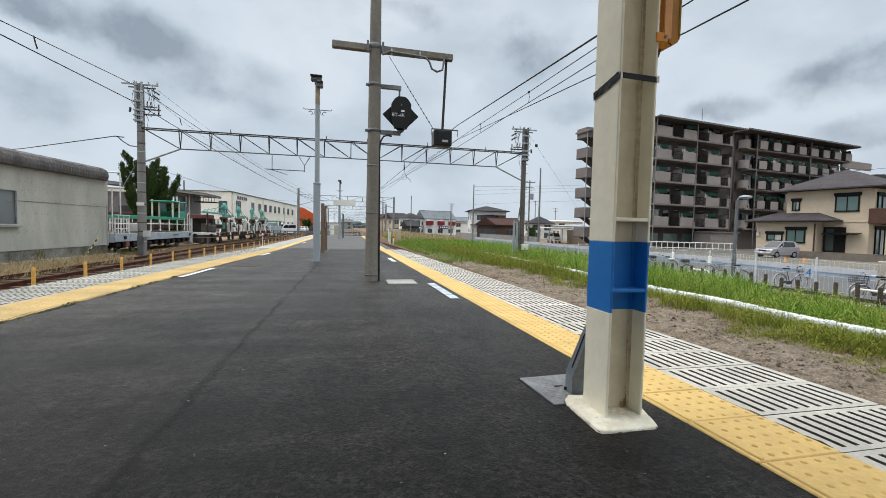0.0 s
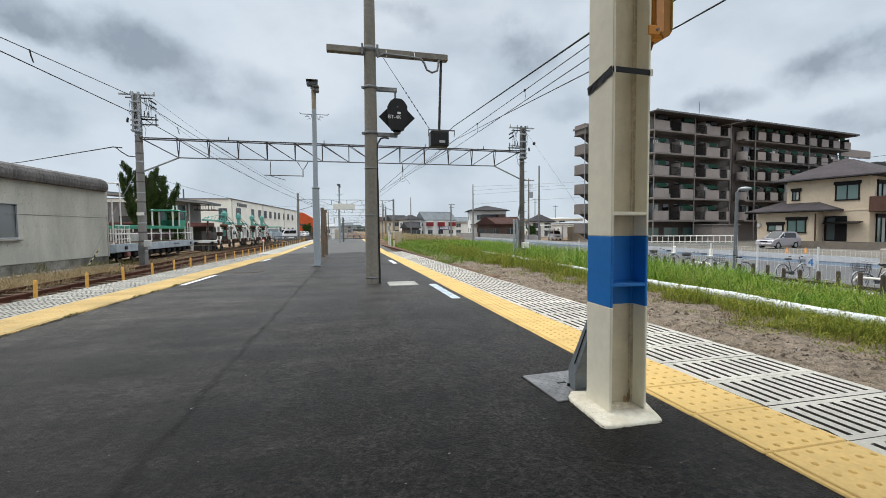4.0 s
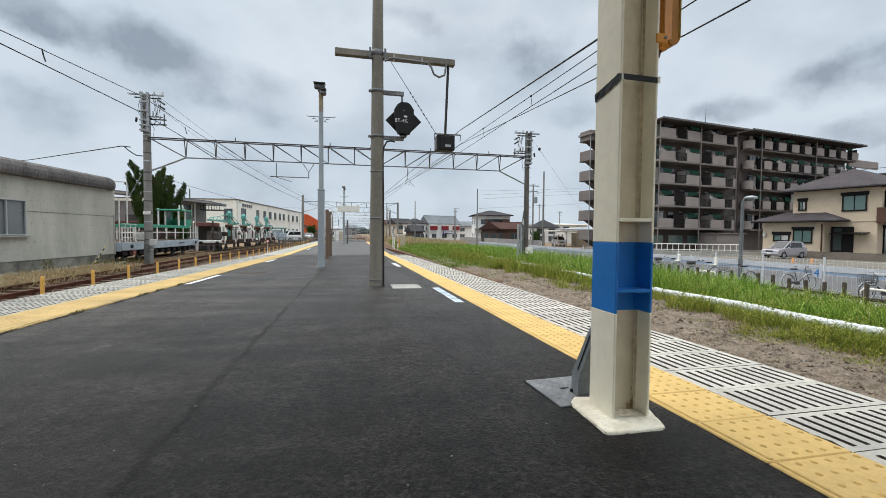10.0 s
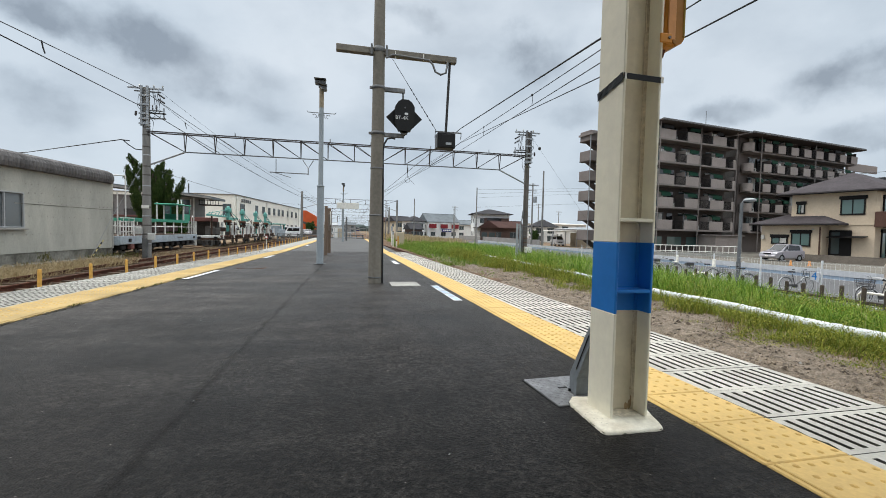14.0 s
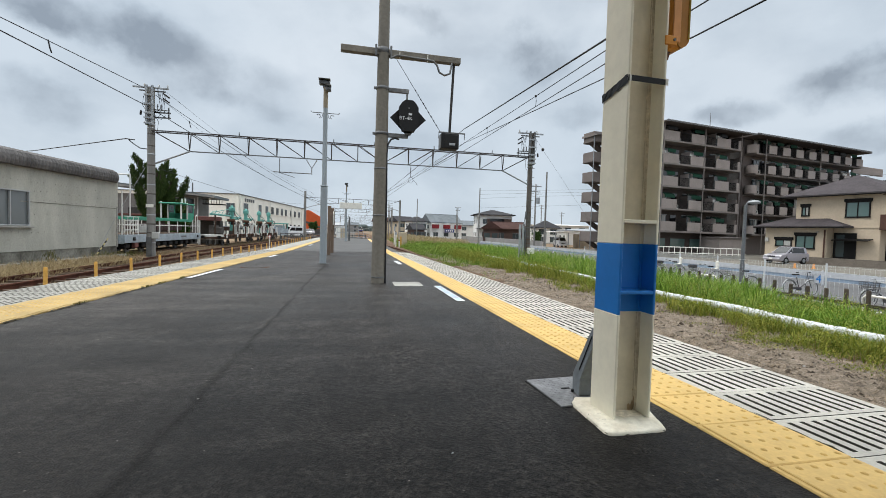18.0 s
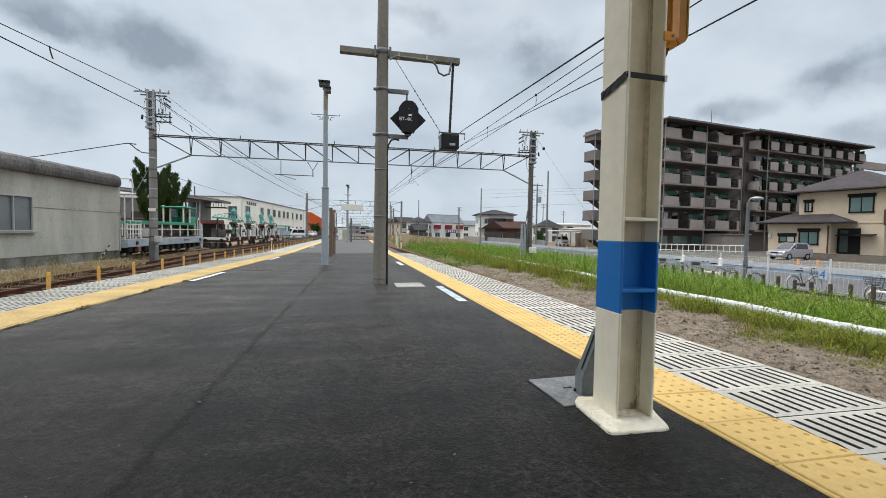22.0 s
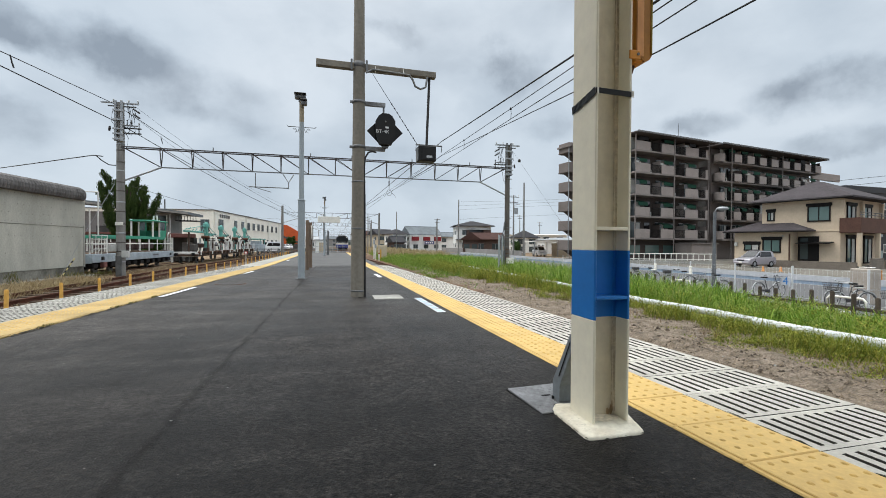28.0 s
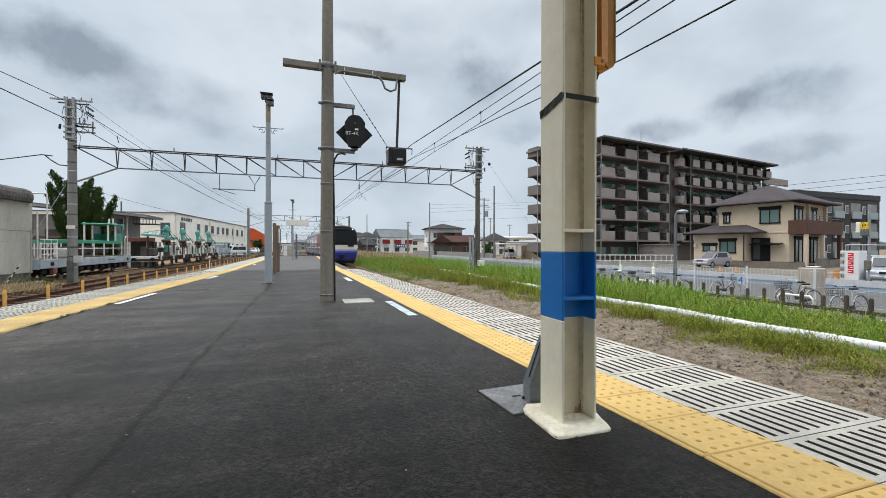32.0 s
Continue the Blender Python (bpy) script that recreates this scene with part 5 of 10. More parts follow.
def mast_head(x, y, z, side, label):
    """Twin steel channels, a crossarm and insulators on the top of a mast."""
    t = thing("power_fitting", label, "power fittings", (x, y, z))
    for dx in (-0.13, 0.13):
        part("channel", Geo().cbox((dx, -0.2, -0.95), (0.10, 0.10, 2.0), 0.008), M_STEEL if side > 0 else M_STEEL_D, t)
    part("crossarm", Geo().cbox((-0.02, 0, -0.03), (1.62, 0.08, 0.08), 0.006), M_STEEL, t)
    part("crossarm", Geo().cbox((0.0, 0.15, -0.15), (1.2, 0.06, 0.06), 0.006), M_STEEL_D, t)
    for dx in (-0.3, 0.35, side * 0.75):
        g = Geo()
        insulator(g, (dx, 0, 0.02), (dx, 0, 0.16), 3, 0.045)
        part("pin_insulator", g, M_INSUL_W, t)
    for dz in (-1.25, -1.5):
        part("side_arm", Geo().cbox((side * 0.45, 0, dz), (0.9, 0.06, 0.06), 0.005), M_STEEL_D, t)
        g = Geo()
        insulator(g, (side * 0.8, 0, dz + 0.03), (side * 0.8, 0, dz + 0.30), 5, 0.05)
        part("post_insulator", g, M_INSUL, t)
    for s, dz in ((side, -0.25), (side, -0.5), (-side, -1.2)):
        g = Geo()
        insulator(g, (s * 0.5, 0.1, dz), (s * 0.68, 0.45, dz - 0.12), 5, 0.055)
        part("strain_insulator", g, M_INSUL, t)
    for k in range(4):
        s = -side if k == 0 else side
        x0 = s * (0.2 + 0.1 * k)
        pts = [(x0, -0.05, -0.2), (x0 + s * 0.12, -0.08, -0.55 - 0.1 * k), (x0 + s * 0.16, -0.08, -0.95 - 0.08 * k), (x0 - s * 0.05, -0.06, -1.30), (s * 0.16, -0.05, -1.2)]
        part("jumper_cable", Geo().path(pts, 0.011), M_CABLE, t)
    part("jumper_cable", Geo().path([(0.2 * side, -0.05, -1.4), (0.36 * side, -0.06, -1.75), (0.30 * side, -0.08, -2.2), (0.22 * side, -0.2, -2.35), (0.12 * side, -0.2, -2.25)], 0.012), M_CABLE, t)
    for dz in (-0.45, -0.9, -1.35, -1.6, -1.85):
        part("clamp", Geo().cbox((0, -0.265, dz), (0.46, 0.03, 0.09), 0.006), M_STEEL, t)
    for s in (side,):
        g = Geo()
        for j in range(2):
            insulator(g, (s * (0.34 + 0.17 * j), -0.12, -1.12), (s * (0.34 + 0.17 * j), -0.12, -0.86), 4, 0.045)
        part("insulator_bank", g, M_INSUL, t)
        part("bank_arm", Geo().cbox((s * 0.42, -0.12, -1.15), (0.72, 0.06, 0.05), 0.005), M_STEEL_D, t)
        for j in range(2):
            xx = s * (0.40 + 0.24 * j)
            part("jumper_cable", Geo().path([(xx, -0.12, -0.86), (xx + s * 0.06, -0.14, -0.55), (xx - s * 0.04, -0.12, -0.2), (xx - s * 0.1, -0.05, -0.05)], 0.012), M_CABLE, t)
            part("jumper_loop", Geo().path([(xx, -0.12, -1.15), (xx + s * 0.05, -0.14, -1.42), (xx - s * 0.12, -0.16, -1.62), (s * 0.2, -0.2, -1.5)], 0.012), M_CABLE, t)
    for k in range(3):
        part("hoop", Geo().lathe((0, 0, -1.75 - 0.16 * k), ((0.165, -0.025), (0.178, -0.02), (0.178, 0.02), (0.165, 0.025)), 16), M_STEEL, t)
    return t


rh = random.Random(6)
for k in range(13):
    z = -0.3 + 0.5 * k + rh.uniform(-0.08, 0.08)
    r = 0.205 - 0.0056 * (z + 1.2)
    part("hoop", Geo().lathe((-10.2, 0, z), ((r, -0.03), (r + 0.006, -0.026), (r + 0.006, 0.026), (r, 0.03)), 20), M_POLE_R if k % 3 else M_STEEL, gan)
mast_head(-10.2, GY, 7.62, 1, "weathered crossarms and insulators on the concrete mast")
mast_head(10.42, GY, 6.87, -1, "weathered crossarms and insulators on the concrete mast")


def wire(name, pts, r, label, sag=0.0, n=10):
    """A span of wire through the points, sagging between them."""
    out = []
    for a, b in zip(pts[:-1], pts[1:]):
        a, b = Vector(a), Vector(b)
        for k in range(n):
            f = k / n
            p = a.lerp(b, f)
            p.z -= (sag if abs(b.y - a.y) > 25 else 0.0) * 4 * f * (1 - f)
            out.append(p)
    out.append(Vector(pts[-1]))
    ob = part(name, Geo().path(out, r, 5), M_CABLE)
    return tagged(ob, label, "cable")


far_y = (64, 104, 146, 190, 236, 285)
# over the main track: messenger and contact wires carried from gantry to gantry
near = lambda z: (4.5, -30, z)
feed = [near(4.2), (4.6, 3.28, 4.17), (6.21, GY, 6.8)] + [(track_x(y) + 1.6, y, 6.0) for y in far_y]
mess = [near(4.1), (4.6, 3.27, 4.11), (6.23, GY, 5.99)] + [(track_x(y) + 0.9, y, 5.35) for y in far_y]
thin = [near(3.9), (4.6, 3.26, 3.90), (6.24, GY, 5.53)] + [(track_x(y) - 0.3, y, 4.9) for y in far_y]
cont = [near(3.6), (4.6, 3.24, 3.47), (4.77, 5.4, 3.66), (6.23, GY, 5.97)] + [(track_x(y) + 0.6, y, 4.5) for y in far_y]
wire("feeder_cable", feed, 0.022, "thick black feeder cable", 0.0)
wire("messenger_wire", mess, 0.011, "messenger wire of the overhead line", 0.0)
wire("feeder_wire", thin, 0.011, "thin wire of the overhead line", 0.0)
wire("contact_wire", cont, 0.012, "contact wire above the main track", 0.0)
for y in (12.1, 18.5):
    f = (y - 3.27) / (GY - 3.27)
    x, za, zb = 4.6 + 1.63 * f, 4.11 + 1.88 * f, 3.90 + 1.63 * f
    tagged(part("dropper", Geo().path([(x, y, za + 0.03), (x, y, za), (x + 0.02, y, (za + zb) / 2), (x, y, zb)], 0.009).lathe((x, y, za), ((0.01, -0.04), (0.035, -0.02), (0.035, 0.02), (0.01, 0.04)), 8), M_CABLE), "short wire dropper between the overhead wires", "cable")
# along the left masts
lw = lambda dx, z0, z1, zf: [(-10.2, -30, z0 - 0.4), (-10.2, 11.09, z0), (-10.3 + dx, GY, z1), (-7.0 + dx, 64, zf - 0.5)] + [(-7 + 0.02 * y + dx, y, zf) for y in far_y[1:]]
wire("feeder_wire", lw(-0.1, 6.25, 7.5, 6.3), 0.016, "overhead feeder wire along the siding masts", 0.25)
wire("feeder_wire", lw(-0.1, 6.06, 6.66, 5.7), 0.020, "overhead feeder wire along the siding masts", 0.25)
wire("feeder_wire", lw(0.7, 6.3, 7.5, 6.5)[2:], 0.007, "overhead feeder wire along the siding masts", 0.6)
wire("feeder_wire", lw(0.5, 6.3, 7.1, 5.9)[2:], 0.007, "overhead feeder wire along the siding masts", 0.9)
wire("contact_wire", [(-10.1, GY, 3.62), (-7.6, 64, 4.2)] + [(-7 + 0.02 * y, y, 4.3) for y in far_y[1:]], 0.010, "contact wire over the siding", 0.5)
for k, y in enumerate((17.0, 29.5)):
    zt = 6.82 if y < 20 else 7.2
    tagged(part("spacer", Geo().path([(-10.25, y, zt), (-10.2, y, zt - 0.25), (-10.15, y, zt - 0.42)], 0.022), M_CABLE), "small black spacer joining two wires", "cable")
# service drop to the left mast and a guy wire
wire("service_cable", [(-30, 40.5, 5.7), (-20, 31.8, 5.12), (-11.35, GY, 4.95), (-10.95, GY, 4.92)], 0.026, "thick black service cable running to the mast", 0.15)
tagged(part("service_loop", Geo().path([(-11.25, GY, 4.95), (-11.0, GY, 4.72), (-10.7, GY, 4.52), (-10.38, GY, 4.5)], 0.026), M_CABLE), "black cable loop at the mast", "cable")
wire("guy_wire", [(-11.58, 22.0, -0.98), (-11.1, 23.2, 1.3), (-10.45, GY, 3.6)], 0.008, "steel guy wire staying the mast").data.materials[0] = M_STEEL
M_GUARDY = material("guard_yellow", (0.62, 0.52, 0.24), 0.6, vary=0.15, grain=20, blotch=3, bump=0.05)
gd = tagged(new("guy_guard"), "yellow and black striped guard on a guy wire", "cable guard")
a, b = Vector((-11.56, 22.12, -0.88)), Vector((-11.42, 22.85, -0.05))
for k in range(8):
    part("stripe", Geo().tube(a.lerp(b, k / 8), a.lerp(b, (k + 1) / 8), 0.026, None, 8, k in (0, 7)), M_GUARDY if k % 2 else M_BLACK, gd)
wire("guy_wire", [(10.6, GY, 6.7), (16.0, 26.5, 1.6), (18.6, 27.5, -1.0)], 0.005, "steel guy wire staying the mast")
tagged(part("guy_insulator", Geo().lathe((11.35, 24.6, 6.0), ((0.03, -0.1), (0.09, -0.05), (0.09, 0.05), (0.03, 0.1)), 10), M_INSUL), "round insulator on a guy wire", "insulator")
# steps, box and labels on the masts
M_WHITERAIL_BOX = material("box_grey", (0.46, 0.47, 0.46), 0.6, vary=0.12, grain=20, blotch=3, bump=0.05)
mf = thing("mast_fittings", "step bolts, label and junction boxes on the concrete mast", "mast fittings", (-10.2, GY, 0))
part("label_plate", Geo().cbox((0.02, -0.215, 1.62), (0.34, 0.02, 0.16), 0.004), M_PAINT_W, mf)
for dx, z in ((-0.27, 0.42), (0.30, 0.12)):
    part("junction_box", Geo().cbox((dx, -0.22, z), (0.30, 0.2, 0.34), 0.02), M_WHITERAIL_BOX, mf)
part("duct", Geo().cbox((0.0, -0.21, -0.45), (0.26, 0.1, 1.0), 0.02), M_STEEL_D, mf)
mf2 = thing("mast_fittings", "ladder rungs, conduit and white junction box on the mast", "mast fittings", (10.42, GY, 0))
rk = random.Random(5)
for k in range(22):
    z, r = -0.1 + 0.24 * k + rk.uniform(-0.05, 0.05), 0.172 - 0.0016 * k
    part("band", Geo().lathe((0, 0, z), ((r - 0.006, -0.018), (r, -0.014), (r, 0.014), (r - 0.006, 0.018)), 12), M_STEEL_D if rk.random() < 0.7 else M_RUST, mf2)
    part("step_bolt", Geo().tube((0.12 * (-1) ** k, -0.06, z), (0.25 * (-1) ** k, -0.1, z), 0.012, None, 6), M_STEEL_D, mf2)
part("junction_box", Geo().cbox((0.12, -0.24, -0.28), (0.42, 0.22, 0.36), 0.02), M_PAINT_W, mf2)
for dx in (-0.55, -0.35):
    part("stand", Geo().cbox((dx, -0.1, 0.1), (0.12, 0.1, 2.4), 0.01), M_STEEL, mf2)
part("conduit", Geo().path([(-0.22, -0.12, -1.2), (-0.22, -0.12, 0.9), (-0.34, -0.12, 1.3), (-0.24, -0.12, 1.75), (-0.19, -0.1, 2.1)], 0.05, 8), M_STEEL_D, mf2)
# cantilever arm hanging from the gantry
ca = thing("cantilever", "thin steel registration arm hanging from the gantry", "catenary arm", (-2.63, GY, -0.06))
part("hanger", Geo().path([(0.55, 0, 4.5), (0.28, 0, 4.05), (0.0, 0, 4.5)], 0.035), M_STEEL, ca)
part("stem", Geo().tube((0.28, 0, 4.1), (0.28, 0, 3.7), 0.03, None, 8), M_STEEL, ca)
part("boom", Geo().tube((0.3, 0, 3.75), (-1.7, 0, 3.76), 0.026, None, 8), M_STEEL_D, ca)
part("boom_stay", Geo().tube((-1.5, 0, 3.76), (-0.6, -0.1, 3.5), 0.018, None, 6), M_STEEL_D, ca)
part("dropper", Geo().tube((-1.38, 0, 3.7), (-1.38, 0, 4.5), 0.02, None, 6), M_STEEL_D, ca)
hg = thing("wire_hanger", "insulator and wire loop hanging from the gantry", "catenary arm", (3.08, GY - 0.2, 0))
part("rod", Geo().tube((0, 0, 4.5), (0, 0, 4.28), 0.016, None, 6), M_STEEL_D, hg)
g = Geo()
insulator(g, (0, 0, 4.28), (0, 0, 3.98), 5, 0.05)
part("insulator", g, M_INSUL, hg)
part("link", Geo().tube((0, 0, 3.98), (0, 0, 3.78), 0.012, None, 6), M_STEEL_D, hg)
part("loop", Geo().path([(0.14 * math.sin(a), 0, 3.62 + 0.17 * math.cos(a)) for a in (2 * math.pi * k / 16 for k in range(17))], 0.010), M_STEEL_D, hg)
part("tail", Geo().path([(0.14, 0, 3.62), (0.32, 0, 3.48), (0.40, 0, 3.34)], 0.010), M_STEEL_D, hg)
# small posts along the top of the truss
for k, x in enumerate((-6.0, -1.2, 1.0, 4.4, 7.9)):
    tagged(part("wire_support", Geo().tube((x, GY - 0.2, 5.45), (x, GY - 0.2, 5.62), 0.03, 0.02, 8), M_STEEL_D), "small wire support on the gantry", "support")

# ---- depot side: concrete shed ----
M_ALU = material("window_aluminium", (0.44, 0.45, 0.46), 0.45, 0.3, vary=0.08, grain=30, bump=0.02)
M_GLASS_S = glass("frosted_shed_glass", (0.15, 0.165, 0.17), 0.10)
M_SHED = material("shed_concrete", (0.46, 0.455, 0.405), 0.85, vary=0.17, grain=22, blotch=0.9, bump=0.2, streak=3, space="World")
M_TIE = material("tie_hole_dark", (0.27, 0.265, 0.24), 0.9, vary=0.2, bump=0.1)
M_PLINTH = material("shed_plinth", (0.25, 0.245, 0.215), 0.9, tint=(0.075, 0.07, 0.058), vary=0.3, grain=14, blotch=1.1, bump=0.3, space="World")
M_CORR = material("shed_fascia", (0.14, 0.133, 0.132), 0.75, vary=0.3, grain=10, blotch=1.2, bump=0.2, streak=4, space="World")
M_ROOFBLUE = material("depot_roof", (0.14, 0.16, 0.175), 0.6, vary=0.15, grain=8, blotch=0.8, bump=0.1, space="World")
M_DARKWALL = material("dark_wall", (0.10, 0.095, 0.09), 0.85, vary=0.2, grain=10, blotch=1, bump=0.15, space="World")
M_WALLGREY = material("depot_wall", (0.28, 0.27, 0.26), 0.85, vary=0.15, grain=10, blotch=0.8, bump=0.15, space="World")
M_REDROOF = material("rust_roof", (0.19, 0.085, 0.075), 0.8, vary=0.2, grain=8, blotch=1.5, bump=0.1)
M_GREEN = material("machine_green", (0.05, 0.30, 0.20), 0.55, vary=0.15, grain=16, blotch=3, bump=0.08)
M_TEAL = material("machine_teal", (0.135, 0.39, 0.345), 0.6, vary=0.15, grain=16, blotch=3, bump=0.08)
M_WHITERAIL = material("rail_white", (0.68, 0.68, 0.66), 0.55, vary=0.1, grain=20, blotch=4, bump=0.05)
M_BEAM = material("wagon_beam", (0.36, 0.42, 0.47), 0.6, vary=0.18, grain=20, blotch=2, bump=0.1)
M_FACTORY = material("factory_wall", (0.85, 0.83, 0.76), 0.8, vary=0.06, grain=6, blotch=0.4, bump=0.05, space="World")
M_ORANGEW = material("orange_wall", (0.55, 0.10, 0.03), 0.7, vary=0.1, grain=6, blotch=0.6, bump=0.05)

shed = thing("depot_shed", "pale concrete depot shed with a rounded corrugated fascia", "shed", (0, 0, 0))
SHED_TURN = Matrix.Translation((-11.8, 24.5, 0)) @ Matrix.Rotation(radians(-4.5), 4, "Z") @ Matrix.Translation((11.8, -24.5, 0))
shed.matrix_basis = SHED_TURN
SXF = -11.8
g = Geo()
g.box((-17.0, 9.75, -0.72), (10.34, 29.44, 0.5))
part("plinth", g, M_PLINTH, shed, "dark stained concrete plinth")
# front wall left of, above, below and right of the window opening
W0, W1, WZ0, WZ1 = 17.45, 19.15, 0.50, 1.83
for ya, yb, za, zb in ((-5, W0, -0.47, 2.80), (W1, 24.5, -0.47, 2.80), (W0, W1, -0.47, WZ0), (W0, W1, WZ1, 2.80)):
    part("front_wall", Geo().box((SXF - 0.1, (ya + yb) / 2, (za + zb) / 2), (0.2, yb - ya, zb - za)), M_SHED, shed)
part("end_wall", Geo().box((-17.0, 24.4, 1.16), (10.0, 0.2, 3.26)), M_SHED, shed)
part("back_wall", Geo().box((-22.1, 9.75, 1.16), (0.2, 29.5, 3.26)), M_SHED, shed)
part("near_wall", Geo().box((-17.0, -4.9, 1.16), (10.0, 0.2, 3.26)), M_SHED, shed)
part("roof", Geo().box((-17.0, 9.75, 2.86), (10.4, 29.6, 0.12)), M_CORR, shed)
# seams of the cast panels
part("panel_seam", Geo().box((SXF + 0.004, 21.6, 1.42), (0.012, 5.7, 0.03)), M_PLINTH, shed)
part("panel_seam", Geo().box((SXF + 0.004, 17.4, -0.02), (0.012, 0.03, 0.95)), M_PLINTH, shed)
part("corner_trim", Geo().box((SXF + 0.012, 24.42, 0.5), (0.03, 0.09, 2.0)), M_CONCRETE, shed)
g = Geo()
for r, z in enumerate((2.62, 2.2, 1.85, 1.5, 0.95, 0.25)):
    for k in range(48):
        y = 10.1 + 0.3 * k + 0.15 * (r % 2)
        if W0 - 0.2 < y < W1 + 0.2 and WZ0 - 0.1 < z < WZ1 + 0.1 or (k * 7 + r * 5) % 4 == 0:
            continue
        g.box((SXF + 0.003, y, z + 0.02 * math.sin(k)), (0.006, 0.032, 0.036))
tagged(part("tie_hole", g, M_TIE, shed), "rows of small dark tie holes", "", "", "stuff")
# corrugated fascia, rounded over the eave and round the corner
g = Geo()
prof = [(0.10, 2.86), (0.22, 2.90), (0.27, 3.05), (0.26, 3.22), (0.18, 3.38), (0.02, 3.48), (-0.4, 3.52), (-1.2, 3.53)]
ys = [-5 + 0.0215 * k for k in range(int(29.4 / 0.0215))]
v = []
for k, y in enumerate(ys):
    w = 0.05 * (abs(math.sin(y * math.pi / 0.172)) - 0.6)
    end = max(0.0, (y - 24.05) / 0.35)
    for px, pz in prof:
        q = 1 - 0.25 * end * end
        v.append((SXF + px * q + w - 0.18 * end ** 2, y, 2.70 + (pz - 2.86) * (1 - 0.22 * end ** 2)))
n = len(prof)
g.add(v, [(n * j + i, n * (j + 1) + i, n * (j + 1) + i + 1, n * j + i + 1) for j in range(len(ys) - 1) for i in range(n - 1)])
g.add(v[-n:], [tuple(range(n))])
part("fascia", g, M_CORR, shed, "brown-grey corrugated rounded fascia")
win = part("window", Geo().box((SXF - 0.06, (W0 + W1) / 2, (WZ0 + WZ1) / 2), (0.02, W1 - W0, WZ1 - WZ0)), M_GLASS_S, shed, "sliding aluminium window")
for y, w in ((W0 + 0.02, 0.04), (W1 - 0.02, 0.04), ((W0 + W1) / 2, 0.045)):
    part("frame_bar", Geo().cbox((SXF + 0.0, y, (WZ0 + WZ1) / 2), (0.07, w, WZ1 - WZ0), 0.006), M_ALU, win)
for z in (WZ0 + 0.02, WZ1 - 0.02):
    part("frame_bar", Geo().cbox((SXF + 0.004, (W0 + W1) / 2, z), (0.08, W1 - W0, 0.045), 0.006), M_ALU, win)
part("sill", Geo().cbox((SXF + 0.06, (W0 + W1) / 2, WZ0 - 0.05), (0.14, W1 - W0 + 0.12, 0.06), 0.01), M_CONCRETE, shed)
kerb = thing("kerb_block", "pale concrete kerb along the shed", "kerb", (0, 0, 0))
kerb.matrix_basis = SHED_TURN
part("block", Geo().cbox((-11.35, 20.6, -0.93), (0.3, 7.6, 0.16), 0.02), M_CONCRETE, kerb)
part("block", Geo().cbox((-11.35, 12.0, -0.93), (0.3, 9.0, 0.16), 0.02), M_CONCRETE, kerb)

# ---- works trolley on the siding ----
def wheelset(parent, x, y, r=0.28, w=1.15, mat=None):
    for s in (-1, 1):
        wh = part("wheel", Geo().tube((x + s * w / 2 - 0.05, y, RAIL_Z + r), (x + s * w / 2 + 0.05, y, RAIL_Z + r), r, None, 18), M_STEEL_D, parent)
        part("hub", Geo().tube((x + s * (w / 2 + 0.05), y, RAIL_Z + r), (x + s * (w / 2 + 0.12), y, RAIL_Z + r), 0.1, None, 10), M_BLACK, wh)


M_SEATBOX = material("seat_box_brown", (0.07, 0.045, 0.045), 0.7, vary=0.2, grain=20, blotch=3, bump=0.1)
TX, TA, TB = -12.75, 24.7, 35.7
tro = thing("works_trolley", "grey works trolley with green and white railings and a green cab", "rail trolley", (0, 0, 0))
part("side_beam", Geo().cbox((TX + 1.13, (TA + TB) / 2, -0.12), (0.1, TB - TA, 0.44), 0.02), M_BEAM, tro)
part("side_beam", Geo().cbox((TX - 1.13, (TA + TB) / 2, -0.12), (0.1, TB - TA, 0.44), 0.02), M_BEAM, tro)
for y in (TA + 0.05, TB - 0.05):
    part("end_beam", Geo().cbox((TX, y, -0.14), (2.2, 0.1, 0.48), 0.02), M_BEAM, tro)
part("deck", Geo().cbox((TX, (TA + TB) / 2, 0.09), (2.2, TB - TA - 0.2, 0.06), 0.01), M_WOOD, tro)
g = Geo()
for y in np.arange(TA + 0.5, TB, 0.9):
    g.cbox((TX + 0.9, y, -0.5), (0.35, 0.5, 0.24), 0.04)
tagged(part("underframe_gear", g, M_BLACK, tro), "row of dark underframe boxes", "", "", "stuff")
part("underframe", Geo().cbox((TX, (TA + TB) / 2, -0.48), (1.5, TB - TA - 0.6, 0.4), 0.05), M_BLACK, tro)
for y in (TA + 1.4, TA + 3.0, TB - 3.2, TB - 1.4):
    wheelset(tro, TX, y)
    part("axle_box", Geo().cbox((TX + 0.85, y, -0.55), (0.2, 0.4, 0.3), 0.03), M_BLACK, tro)
for y in (TA + 0.9, TB - 0.7):
    part("lamp_box", Geo().cbox((TX + 1.2, y, -0.13), (0.06, 0.24, 0.18), 0.02), M_BLACK, tro)
part("red_marker", Geo().cbox((TX + 1.1, TA + 1.2, -0.48), (0.2, 0.36, 0.26), 0.03), M_REDROOF, tro, "dull red marker under the deck")
part("lettering_bar", Geo().cbox((TX + 1.185, 32.4, -0.1), (0.006, 0.9, 0.1), 0.001), M_STEEL_D, tro)
